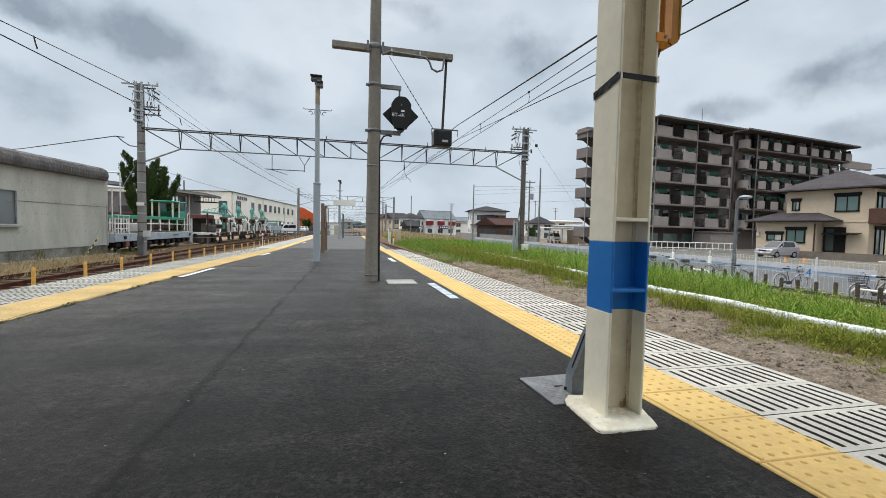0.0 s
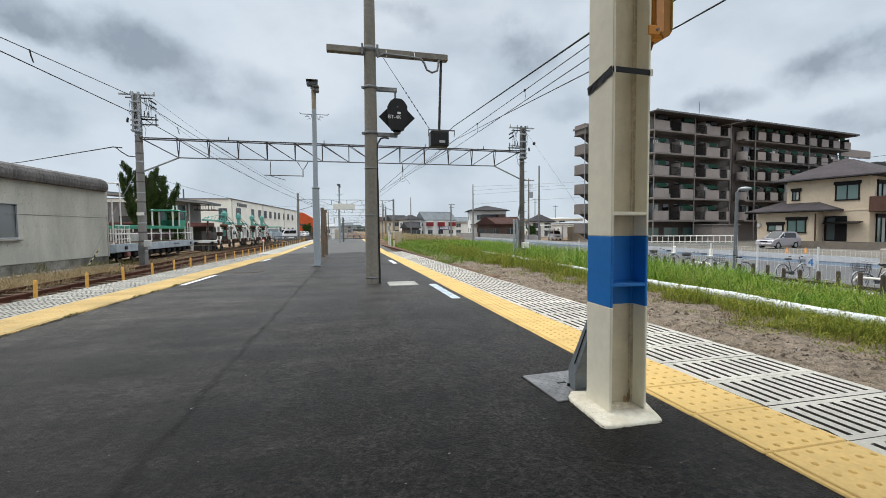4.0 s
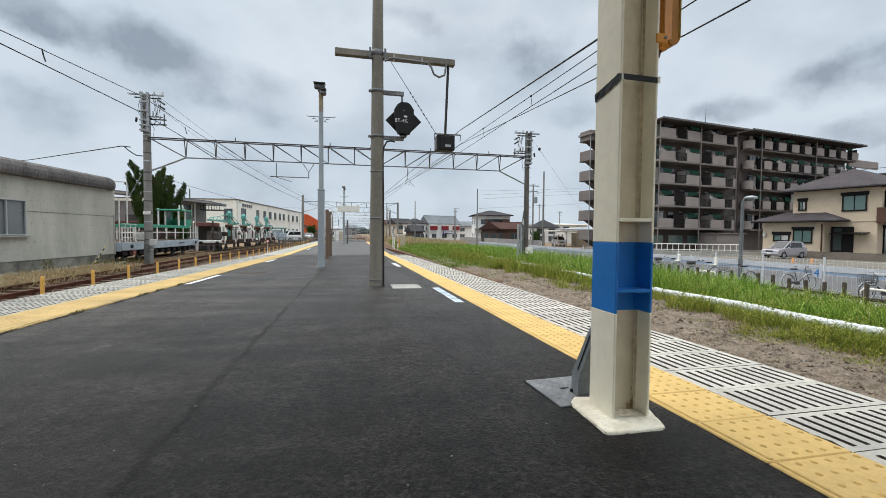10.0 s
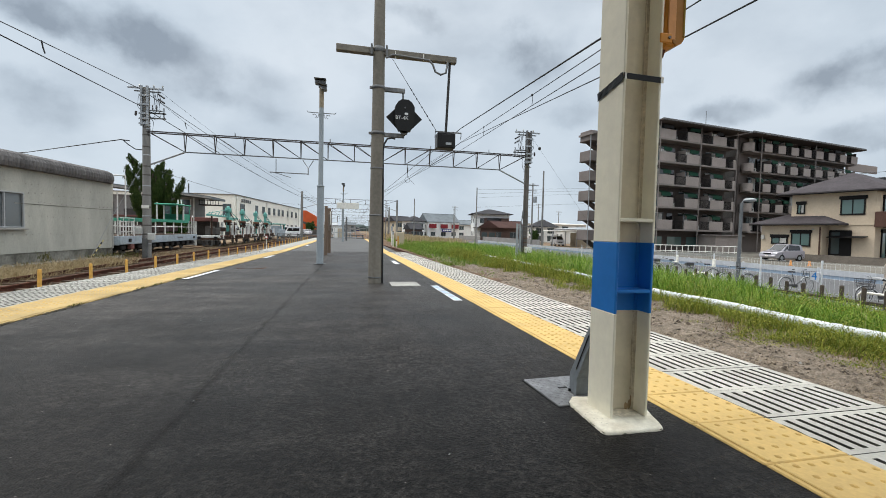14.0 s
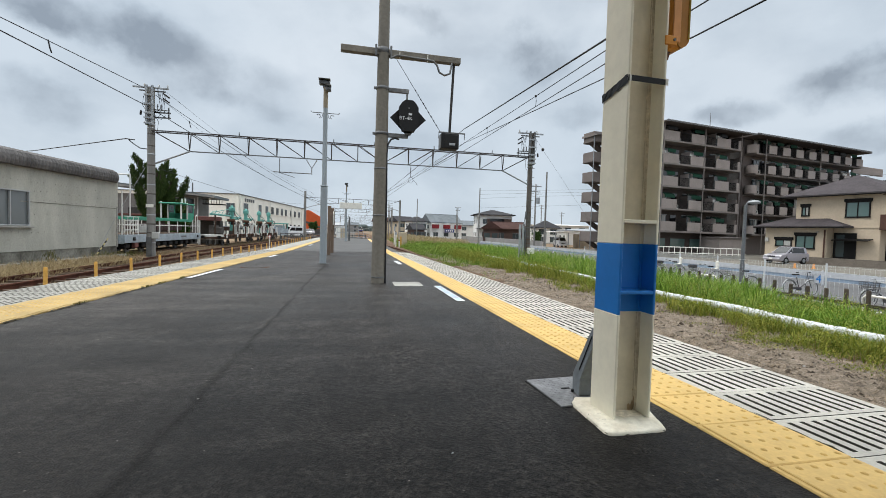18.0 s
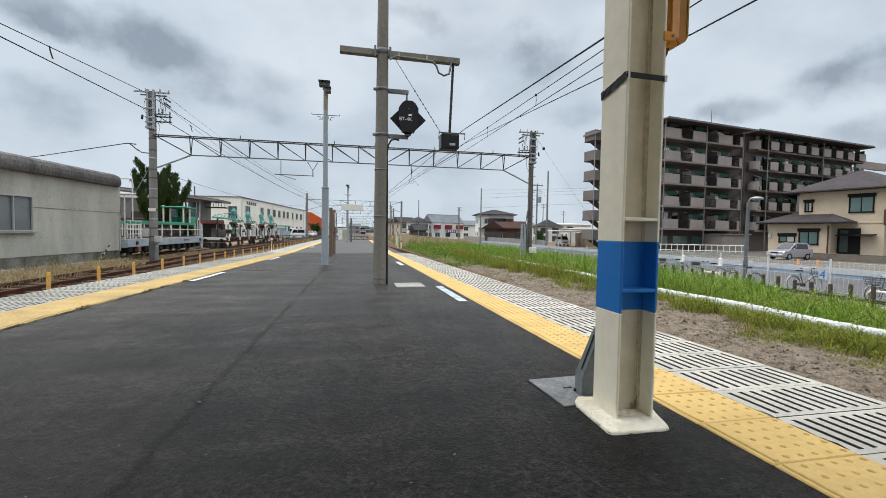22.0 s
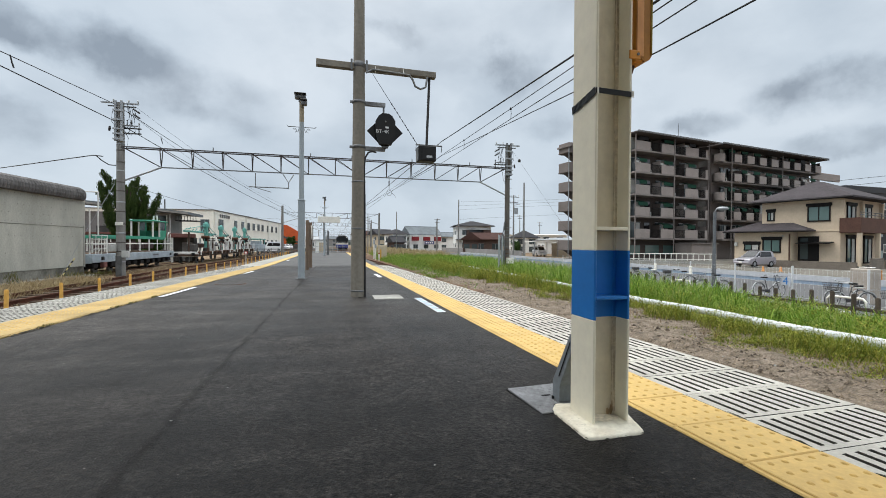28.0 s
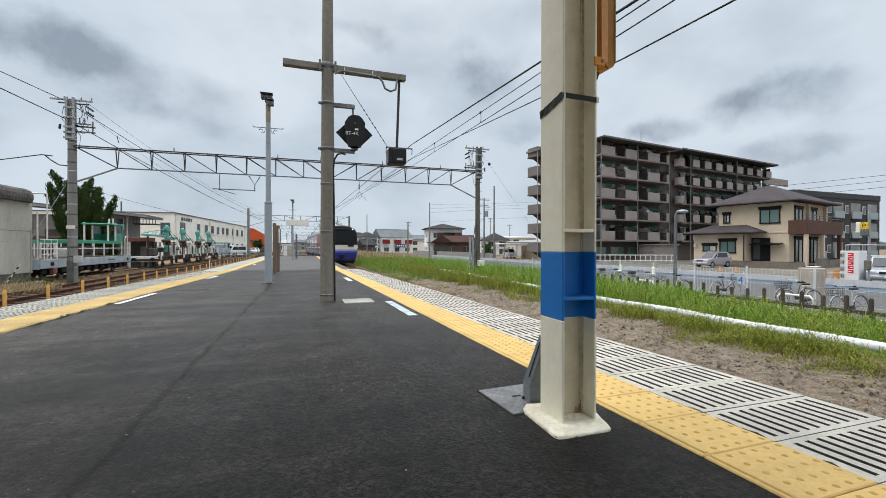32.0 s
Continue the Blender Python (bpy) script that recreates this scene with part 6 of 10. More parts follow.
for s in (-1, 1):
    part("green_rail", Geo().cbox((TX + s * 1.08, (TA + TB) / 2 - 0.7, 1.0), (0.06, TB - TA - 1.6, 0.18), 0.015), M_GREEN, tro, "green side rail")
    part("mid_rail", Geo().tube((TX + s * 1.08, TA, 0.62), (TX + s * 1.08, TB, 0.62), 0.025, None, 8), M_WHITERAIL, tro)
    for k, y in enumerate(np.arange(TA + 0.15, TB, 1.35)):
        part("upright", Geo().cbox((TX + s * 1.08, y, 0.62), (0.05, 0.08, 0.9), 0.01), M_WHITERAIL, tro)
for k in range(6):
    part("ladder_bar", Geo().cbox((TX + 1.1, TA + 0.15 + 0.28 * k, 0.55), (0.04, 0.05, 0.95 if k % 2 else 0.7), 0.006), M_WHITERAIL, tro)
for z in (0.35, 0.6, 0.85, 1.05):
    part("ladder_rung", Geo().tube((TX + 1.1, TA + 0.1, z), (TX + 1.1, TA + 1.6, z), 0.022, None, 8), M_WHITERAIL, tro)
for y, h in ((TA + 0.1, 2.35), (TA + 0.9, 3.3), (TB - 0.15, 1.35), (TB - 0.6, 1.35)):
    part("tall_post", Geo().tube((TX + 1.0, y, 0.1), (TX + 1.0, y, h), 0.035, None, 8), M_WHITERAIL, tro)
part("post_top", Geo().tube((TX + 1.0, TA + 0.9, 3.3), (TX + 0.4, TA + 0.9, 3.3), 0.035, None, 8), M_WHITERAIL, tro)
part("end_hoop", Geo().path([(TX + 1.0, TB - 0.6, 1.3), (TX + 1.0, TB - 0.4, 1.45), (TX + 1.0, TB - 0.15, 1.3)], 0.035), M_WHITERAIL, tro)
CA, CB, CX = 32.3, 34.5, TX + 0.42
cabt = part("cab_roof", Geo().cbox((CX, (CA + CB) / 2, 2.16), (1.45, CB - CA + 0.3, 0.09), 0.03), M_GREEN, tro, "green cab roof")
for y in (CA, CB - 1.1, CB):
    for s in (-1, 1):
        part("cab_post", Geo().cbox((CX + s * 0.62, y, 1.65), (0.09, 0.09, 1.2), 0.012), M_GREEN if y == CB else M_WHITERAIL, tro)
for s in (-1, 1):
    part("cab_panel", Geo().cbox((CX + s * 0.62, CB - 0.55, 1.3), (0.05, 1.1, 0.5), 0.01), M_GREEN, tro)
    part("cab_window", Geo().box((CX + s * 0.62, CB - 0.6, 1.85), (0.02, 1.0, 0.6)), M_GLASS, tro)
part("cab_front", Geo().cbox((CX, CB, 1.3), (1.25, 0.05, 0.5), 0.01), M_GREEN, tro)
for k in range(4):
    part("seat_box", Geo().cbox((TX + 0.3, TA + 3.2 + 1.5 * k, 0.5), (1.2, 0.9, 0.42), 0.04), M_SEATBOX, tro)
for y, h in ((CA + 1.1, 2.55), (CB - 0.5, 2.6)):
    part("mast_lamp", Geo().tube((TX + 0.7, y, 2.2), (TX + 0.7, y, h), 0.05, None, 8), M_WHITERAIL, tro)

# ---- flat wagons with teal lifting posts ----
def crane_wagon(x, y, length, posts, label, seed):
    rnd = random.Random(seed)
    t = thing("crane_wagon", label, "rail wagon", (x, y, 0), group="wagons with lifting posts")
    part("frame", Geo().cbox((0, length / 2, -0.30), (1.9, length, 0.20), 0.03), M_RUST_D, t)
    part("deck_rail", Geo().cbox((0.95, length / 2, -0.08), (0.08, length, 0.12), 0.02), M_RUST, t)
    for q in range(int(length / 1.1)):
        part("stake_pocket", Geo().cbox((1.02, 0.5 + 1.1 * q, -0.14), (0.08, 0.16, 0.3), 0.01), M_WHITERAIL if q % 3 == 0 else M_RUST_D, t)
    part("deck_plank", Geo().cbox((0, length / 2, -0.14), (1.8, length - 0.3, 0.08), 0.02), M_WOOD, t)
    for yy in (0.1, length - 0.1):
        part("buffer_beam", Geo().cbox((0, yy, -0.22), (1.9, 0.16, 0.4), 0.02), M_WHITERAIL, t)
        for s in (-0.6, 0.6):
            part("buffer", Geo().tube((s, yy - 0.3 if yy < 1 else yy, -0.22), (s, yy if yy < 1 else yy + 0.3, -0.22), 0.12, None, 10), M_BLACK, t)
    for yy in (0.9, 2.4, length - 2.4, length - 0.9):
        wheelset(t, 0, yy, 0.26)
    for yy, h in posts:
        po = part("lifting_post", Geo().cbox((0.1, yy, 0.95 + h / 2 - 1.0), (0.26, 0.42, h + 0.1), 0.03), M_TEAL, t, "teal lifting post")
        part("post_head", Geo().cbox((0.1, yy, h - 0.16), (0.42, 0.62, 0.40), 0.05), M_TEAL, po)
        part("leg_frame", Geo().cbox((0.62, yy + 0.1, 0.38), (0.08, 0.75, 1.05), 0.02), M_WHITERAIL, po, "whitish leg frame")
        part("winch", Geo().cbox((0.5, yy - 1.1, 1.0), (0.36, 0.36, 0.34), 0.04), M_BLACK, po, "dark winch block")
        part("winch_drum", Geo().tube((0.2, yy - 1.75, 1.2), (0.8, yy - 1.75, 1.2), 0.13, None, 12), M_RUST, po, "rusty winch drum")
        part("sheave", Geo().tube((0.0, yy, h + 0.05), (0.2, yy, h + 0.05), 0.14, None, 12), M_TEAL, po)
        part("jack", Geo().cbox((0.55, yy - 0.15, 0.45), (0.14, 0.22, 1.1), 0.02), M_WHITERAIL, po)
        part("jack", Geo().cbox((-0.45, yy + 0.1, 0.55), (0.14, 0.22, 1.2), 0.02), M_WHITERAIL, po)
        part("bracket", Geo().cbox((0.35, yy, 1.35), (0.5, 0.16, 0.12), 0.02), M_TEAL, po)
        part("hoist_drum", Geo().tube((-0.4, yy + 0.9, 1.0), (0.6, yy + 0.9, 1.0), 0.11, None, 14), M_RUST_D, t)
        for xx in (-0.3, 0.5):
            part("hoist_frame", Geo().cbox((xx, yy + 0.9, 0.42), (0.08, 0.10, 1.0), 0.02), M_WHITERAIL, t)
        for za, zb in ((0.0, 0.95), (0.95, 0.0)):
            part("cross_brace", Geo().tube((0.72, yy - 0.75, za), (0.72, yy + 0.75, zb), 0.03, None, 6), M_WHITERAIL, t)
        part("tie_rod", Geo().tube((0.72, yy - 1.5, 1.0), (0.72, yy + 1.6, 1.0), 0.03, None, 6), M_WHITERAIL, t)
        part("boom", Geo().cbox((0.1, yy + 1.6, 1.52), (0.14, 3.2, 0.16), 0.02), M_TEAL, t)
        part("boom_stay", Geo().tube((0.1, yy, h - 0.05), (0.1, yy + 3.1, 1.58), 0.03, None, 6), M_TEAL, t)
        for q in range(6):
            yq, zq = yy - 1.6 + 0.62 * q + rnd.uniform(-0.15, 0.15), rnd.uniform(0.5, 1.3)
            part("clamp_arm", Geo().cbox((rnd.uniform(0.3, 0.8), yq, zq / 2 - 0.1), (0.1, 0.12, zq), 0.02, rz=rnd.uniform(0, 30)), (M_RUST, M_WHITERAIL, M_RUST_D, M_WHITERAIL)[q % 4], t)
            part("gear_box", Geo().cbox((rnd.uniform(-0.4, 0.5), yq + 0.3, rnd.uniform(0.1, 0.9)), (0.4, rnd.uniform(0.25, 0.5), rnd.uniform(0.2, 0.4)), 0.03), (M_RUST_D, M_DARKWALL, M_STEEL)[q % 3], t)
        part("hose", Geo().path([(0.2, yy, h - 0.3), (0.5, yy + 0.7, 1.3), (0.45, yy + 1.5, 1.55), (0.5, yy + 2.4, 1.1), (0.3, yy + 3.2, 1.5)], 0.03), M_BLACK, t)
        part("lever_guard", Geo().path([(0.85, yy + 1.6, -0.1), (0.85, yy + 1.6, 0.7), (0.85, yy + 2.3, 0.7), (0.85, yy + 2.3, -0.1)], 0.025), M_WHITERAIL, t)
    return t


cw1 = crane_wagon(-11.3, 37.3, 12.0, ((5.4, 2.42), (10.6, 2.36)), "rusty flat wagon with slim teal lifting posts", 1)
part("jib", Geo().cbox((0.1, 2.2, 1.62), (0.16, 5.6, 0.14), 0.02), M_TEAL, cw1, "low teal jib")
for k in range(6):
    part("jib_lacing", Geo().tube((0.1, -0.4 + 0.9 * k, 1.68), (0.1, 0.05 + 0.9 * k, 1.95 if k % 2 else 1.85), 0.03, None, 6), M_TEAL, cw1)
part("jib_prop", Geo().cbox((0.1, 0.6, 0.75), (0.12, 0.12, 1.7), 0.02), M_RUST_D, cw1)
part("jib_tie", Geo().tube((0.1, -0.3, 1.75), (0.1, 5.3, 2.3), 0.03, None, 6), M_TEAL, cw1)
part("machine_hood", Geo().cbox((-0.3, 2.9, 0.3), (0.6, 1.1, 0.6), 0.06), M_DARKWALL, cw1, "dark machine hood")
crane_wagon(-11.15, 49.9, 11.5, ((3.6, 2.4), (9.2, 2.5)), "rusty flat wagon with slim teal lifting posts", 2)
van_w = thing("blue_wagon", "small grey-blue covered works wagon", "rail wagon", (-10.9, 63.6, 0))
part("body", Geo().cbox((0, 2.4, 0.05), (2.1, 4.4, 1.0), 0.08), M_BEAM, van_w)
part("cab", Geo().cbox((0.2, 1.2, 0.75), (1.5, 1.8, 0.5), 0.08), M_BEAM, van_w)
part("canopy", Geo().cbox((0, 2.4, 1.26), (2.2, 4.6, 0.14), 0.03), M_TEAL, van_w)
for yy in (0.5, 4.3):
    for s in (-0.95, 0.95):
        part("post", Geo().cbox((s, yy, 0.88), (0.10, 0.10, 0.75), 0.01), M_TEAL, van_w)
for yy in (0.9, 3.9):
    wheelset(van_w, 0, yy, 0.28)

# ---- depot house with low roofs, behind the wagons ----
dep = thing("depot_house", "grey depot house with a low metal roof", "building", (0, 0, 0))
part("wall", Geo().box((-18.6, 43.1, 1.15), (9.8, 2.6, 4.3)), M_WALLGREY, dep)
part("roof", Geo().prism([(-4.0, 0.50), (5.5, -0.42), (5.5, -0.20), (-4.0, 0.78)], Matrix.Translation((-17.6, 42.9, 3.55)), 4.4), M_ROOFBLUE, dep, "blue-grey metal roof")
part("eaves_board", Geo().prism([(-4.0, 0.50), (5.5, -0.42), (5.5, -0.26), (-4.0, 0.66)], Matrix.Translation((-17.6, 40.68, 3.55)), 0.04), M_WALLGREY, dep)
part("flue", Geo().tube((-14.3, 42.0, 3.4), (-14.3, 42.0, 4.5), 0.06, None, 8), M_STEEL_D, dep)
part("canopy", Geo().cbox((-12.85, 41.0, 1.30), (2.1, 1.6, 0.34), 0.03), M_REDROOF, dep, "rust-red canopy")
for x, y in ((-11.95, 40.4), (-13.2, 40.4)):
    part("canopy_post", Geo().cbox((x, y, 0.1), (0.14, 0.14, 2.2), 0.01), M_WHITERAIL, dep)
part("upper_window", Geo().box((-14.9, 41.77, 2.6), (1.7, 0.05, 0.85)), M_GLASS, dep)
for x in (-15.75, -14.9, -14.05):
    part("window_bar", Geo().cbox((x, 41.73, 2.6), (0.08, 0.06, 0.95), 0.01), M_WHITERAIL, dep)
part("white_downpipe", Geo().tube((-13.75, 41.6, -0.9), (-13.75, 41.6, 3.2), 0.06, None, 8), M_WHITERAIL, dep)
part("dark_bay", Geo().box((-17.5, 41.77, 0.8), (3.6, 0.08, 2.6)), M_DARKWALL, dep)
part("dark_bay", Geo().box((-21.4, 41.77, 1.5), (2.6, 0.08, 2.4)), M_DARKWALL, dep)
part("lean_roof", Geo().cbox((-18.6, 40.9, 1.45), (7.0, 1.9, 0.14), 0.02), M_REDROOF, dep)
part("dark_bay", Geo().box((-12.9, 42.3, 0.1), (1.9, 0.8, 2.1)), M_DARKWALL, dep)
part("bay_door", Geo().cbox((-12.5, 41.86, -0.1), (0.8, 0.06, 1.7), 0.01), M_WALLGREY, dep)
balc = part("iron_balcony", Geo().cbox((-12.3, 41.5, 2.6), (1.7, 1.1, 0.08), 0.01), M_BLACK, dep, "black iron balcony")
for k in range(8):
    part("baluster", Geo().tube((-13.1 + 0.22 * k, 40.98, 2.6), (-13.1 + 0.22 * k, 40.98, 3.0), 0.022, None, 6), M_BLACK, balc)
part("top_rail", Geo().tube((-13.15, 40.98, 3.0), (-11.45, 40.98, 3.0), 0.03, None, 6), M_BLACK, balc)

# ---- long factory behind ----
fa, fb = Vector((-16.85, 67.7, 0)), Vector((-12.2, 111.0, 0))
flen = (fb - fa).length
fac = thing("factory", "long cream two-storey factory with dark windows", "building", (fa.x, fa.y, -0.98), math.degrees(math.atan2(fb.y - fa.y, fb.x - fa.x)))
part("wall", Geo().box((flen / 2, 9.0, 3.2), (flen, 18.0, 6.4)), M_FACTORY, fac)
part("parapet", Geo().cbox((flen / 2, 9.0, 6.46), (flen + 0.3, 18.3, 0.12), 0.03), M_STEEL_D, fac)


def fac_window(m, w, h):
    wdw = part("window", Geo().box((0, 0, 0), (w, 0.1, h), m=m), M_GLASS, fac)
    for dx in (-w / 2, 0.0, w / 2):
        part("frame_bar", Geo().cbox((0, 0, 0), (0.09, 0.06, h), 0.01, m=m @ Matrix.Translation((dx, -0.06, 0))), M_STEEL_D, wdw)
    part("sill", Geo().cbox((0, 0, 0), (w + 0.3, 0.2, 0.1), 0.01, m=m @ Matrix.Translation((0, -0.1, -h / 2))), M_PAINT_W, wdw)


fac_window(Matrix.Translation((2.9, -0.02, 4.45)), 1.7, 1.6)
for s in (9.5, 13.2, 16.5, 19.7, 22.9, 25.8, 29.9, 33.4, 37.4):
    fac_window(Matrix.Translation((s, -0.02, 4.7)), 1.2, 1.35)
for s in (26.7, 29.9, 33.4, 37.4):
    fac_window(Matrix.Translation((s, -0.02, 1.8)), 1.2, 1.1)
gable = Matrix.Rotation(radians(-90), 4, "Z")
fac_window(gable @ Matrix.Translation((-1.1, -0.02, 4.1)), 1.1, 1.9)
fac_window(gable @ Matrix.Translation((-9.5, -0.02, 4.1)), 1.6, 1.6)
for k in range(5):
    part("sign_letter", Geo().cbox((2.7 + 0.9 * k, -0.06, 5.75), (0.55, 0.06, 0.5), 0.02), M_STEEL_D, fac)
for s in (0.4, 15.0, 30.0, 39.8):
    part("downpipe", Geo().tube((s, -0.12, 0), (s, -0.12, 6.3), 0.07, None, 6), M_PAINT_W, fac)
orb = thing("orange_building", "bright orange stair building with a sloping side", "building", (-11.85, 131, -1.0))
part("body", Geo().prism([(-2.4, 0), (2.4, 0), (2.4, 4.9), (-1.0, 6.9), (-2.4, 6.9)], Matrix.Identity(4), 6.0), M_ORANGEW, orb)
part("stair_band", Geo().prism([(-2.3, 3.4), (2.3, 1.6), (2.3, 2.2), (-2.3, 4.0)], Matrix.Translation((0, -3.05, 0)), 0.12), M_DARKWALL, orb)
part("dark_base", Geo().box((0, -3.05, 0.8), (4.4, 0.1, 1.4)), M_DARKWALL, orb)


# ---- vehicles ----
M_SILVER = material("car_silver", (0.42, 0.40, 0.44), 0.3, 0.6, vary=0.04, grain=40, bump=0.0, coat=0.6)
M_CARWHITE = material("car_white", (0.72, 0.73, 0.75), 0.3, 0.0, vary=0.04, grain=40, bump=0.0, coat=0.6)
M_CARGREY = material("car_grey", (0.33, 0.36, 0.40), 0.3, 0.5, vary=0.04, grain=40, bump=0.0, coat=0.6)
M_TYRE = material("tyre", (0.018, 0.018, 0.018), 0.85, vary=0.2, bump=0.1)
M_LAMP_C = glass("lamp_clear", (0.55, 0.56, 0.58), 0.1)
M_LAMP_R = glass("lamp_red", (0.35, 0.02, 0.02), 0.15)


def vehicle(name, label, at, rz, paint, L=4.0, W=1.68, H=1.5, van=False, group=""):
    """A car lying along x, nose at +x, standing on z = 0."""
    t = thing(name, label, "car", at, rz, group)
    h = H
    if van:
        low = [(-L / 2, 0.32), (L / 2 - 0.05, 0.32), (L / 2, 0.45), (L / 2 - 0.02, 0.95), (L / 2 - 0.12, 1.05), (-L / 2, 1.05)]
        top = [(-L / 2 + 0.02, 1.05), (L / 2 - 0.14, 1.05), (L / 2 - 0.75, h - 0.12), (L / 2 - 1.0, h), (-L / 2 + 0.15, h), (-L / 2 + 0.03, h - 0.15)]
        glassy = [(-L / 2 + 0.35, 1.18), (L / 2 - 0.46, 1.18), (L / 2 - 0.86, h - 0.24), (-L / 2 + 0.35, h - 0.24)]
    else:
        low = [(-L / 2 + 0.04, 0.25), (L / 2 - 0.08, 0.25), (L / 2, 0.42), (L / 2 - 0.03, 0.66), (L / 2 - 0.18, 0.80), (L / 2 - 0.85, 0.93), (-L / 2 + 0.05, 0.98), (-L / 2, 0.6)]
        top = [(-L / 2 + 0.06, 0.96), (L / 2 - 0.86, 0.92), (L / 2 - 1.62, h - 0.05), (L / 2 - 1.95, h), (-L / 2 + 0.55, h - 0.03), (-L / 2 + 0.25, h - 0.12)]
        glassy = [(-L / 2 + 0.42, 1.0), (L / 2 - 1.05, 0.97), (L / 2 - 1.66, h - 0.11), (-L / 2 + 0.5, h - 0.13)]
    body = Geo()
    n = len(low)
    v = []
    for yy, sc in ((-W / 2, 0.985), (-W / 2 + 0.07, 1.0), (W / 2 - 0.07, 1.0), (W / 2, 0.985)):
        v += [(x * sc, yy, 0.62 + (z - 0.62) * (0.93 if sc < 1 else 1.0)) for x, z in low]
    body.add(v, [tuple(range(n)), tuple(range(4 * n - 1, 3 * n - 1, -1))] + [(n * j + (i + 1) % n, n * j + i, n * j + n + i, n * j + n + (i + 1) % n) for j in range(3) for i in range(n)])
    part("body", body, paint, t)
    n = len(top)
    cabin = Geo()
    v = []
    for yy in (-W / 2 + 0.14, -W / 2 + 0.20, W / 2 - 0.20, W / 2 - 0.14):
        v += [(x, yy * (1.0 if z < h * 0.75 else 0.9) if abs(yy) else yy, z) for x, z in top]
    cabin.add(v, [tuple(range(n)), tuple(range(4 * n - 1, 3 * n - 1, -1))] + [(n * j + (i + 1) % n, n * j + i, n * j + n + i, n * j + n + (i + 1) % n) for j in range(3) for i in range(n)])
    part("cabin", cabin, paint, t)
    n = len(glassy)
    for s in (-1, 1):
        gl = Geo()
        yo = W / 2 - 0.125
        a = [(x, s * (yo if z < h * 0.75 else yo * 0.91), z) for x, z in glassy]
        b = [(x, s * (yo - 0.03 if z < h * 0.75 else yo * 0.91 - 0.03), z) for x, z in glassy]
        gl.add(a + b, [tuple(range(n)) if s < 0 else tuple(range(n - 1, -1, -1))] + [((i + 1) % n, i, n + i, n + (i + 1) % n) for i in range(n)])
        part("side_window", gl, M_BLACKGLASS, t)
        part("window_pillar", Geo().cbox((0.1, s * (yo - 0.06), (0.98 + h) / 2 - 0.04), (0.07, 0.08, h - 1.12), 0.01), paint, t)
        part("mirror", Geo().cbox((L / 2 - 1.2, s * (W / 2 + 0.04), 1.0), (0.1, 0.16, 0.12), 0.03), paint, t)
        part("headlight", Geo().cbox((L / 2 - 0.10, s * (W / 2 - 0.24), 0.70), (0.16, 0.34, 0.14), 0.04), M_LAMP_C, t)
        part("tail_light", Geo().cbox((-L / 2 + 0.03, s * (W / 2 - 0.14), 0.85), (0.08, 0.16, 0.30), 0.03), M_LAMP_R, t)
    # windscreen and rear glass lie on the cabin's slopes
    (xa, za), (xb, zb) = top[1], top[2]
    ws = Geo().add([(xa - 0.06, -W / 2 + 0.22, za + 0.06), (xa - 0.06, W / 2 - 0.22, za + 0.06), (xb + 0.03, W / 2 - 0.27, zb - 0.02), (xb + 0.03, -W / 2 + 0.27, zb - 0.02)], [(0, 1, 2, 3)])
    ws.move(Matrix.Translation((0.02, 0, 0.012)))
    part("windscreen", ws, M_BLACKGLASS, t)
    rw = Geo().box((-L / 2 + (0.0 if van else 0.13), 0, h - 0.38), (0.05, W - 0.5, 0.36))
    part("rear_window", rw, M_BLACKGLASS, t)
    part("bumper", Geo().cbox((L / 2 - 0.02, 0, 0.42), (0.14, W - 0.1, 0.2), 0.05), paint, t)
    part("grille", Geo().cbox((L / 2 + 0.0, 0, 0.66), (0.07, 0.7, 0.12), 0.02), M_BLACK, t)
    part("number_plate", Geo().cbox((L / 2 + 0.055, 0, 0.46), (0.02, 0.33, 0.16), 0.004), M_PAINT_W, t)
    for x in (L / 2 - 0.72, -L / 2 + 0.66):
        for s in (-1, 1):
            w = part("wheel", Geo().tube((x, s * (W / 2 - 0.19), 0.30), (x, s * (W / 2 + 0.012), 0.30), 0.30, None, 20), M_TYRE, t)
            part("rim", Geo().tube((x, s * (W / 2 - 0.02), 0.30), (x, s * (W / 2 + 0.02), 0.30), 0.19, 0.17, 14), M_STEEL, w)
    return t


vehicle("white_van", "white delivery van parked beside the depot", (-10.5, 79, -0.98), 222, M_CARWHITE, 3.4, 1.5, 1.95, True)
for k in range(4):
    vehicle("parked_car", "pale car parked beside the depot", (-12.2 + 0.2 * k, 104 + 6.0 * k, -0.98), -80, (M_CARWHITE, M_SILVER)[k % 2], 4.2, 1.7, 1.5, False, "cars beside the depot")
disc = thing("round_sign", "small round red and white sign on a short post", "sign", (-4.9, 26.6, -1.05))
part("post", Geo().tube((0, 0, 0), (0, 0, 1.25), 0.02, None, 8), M_PAINT_W, disc)
part("disc", Geo().tube((0, -0.03, 1.2), (0, 0.0, 1.2), 0.10, None, 20), M_LAMP_R, disc)
part("disc_centre", Geo().tube((0, -0.045, 1.2), (0, -0.03, 1.2), 0.065, None, 20), M_PAINT_W, disc)

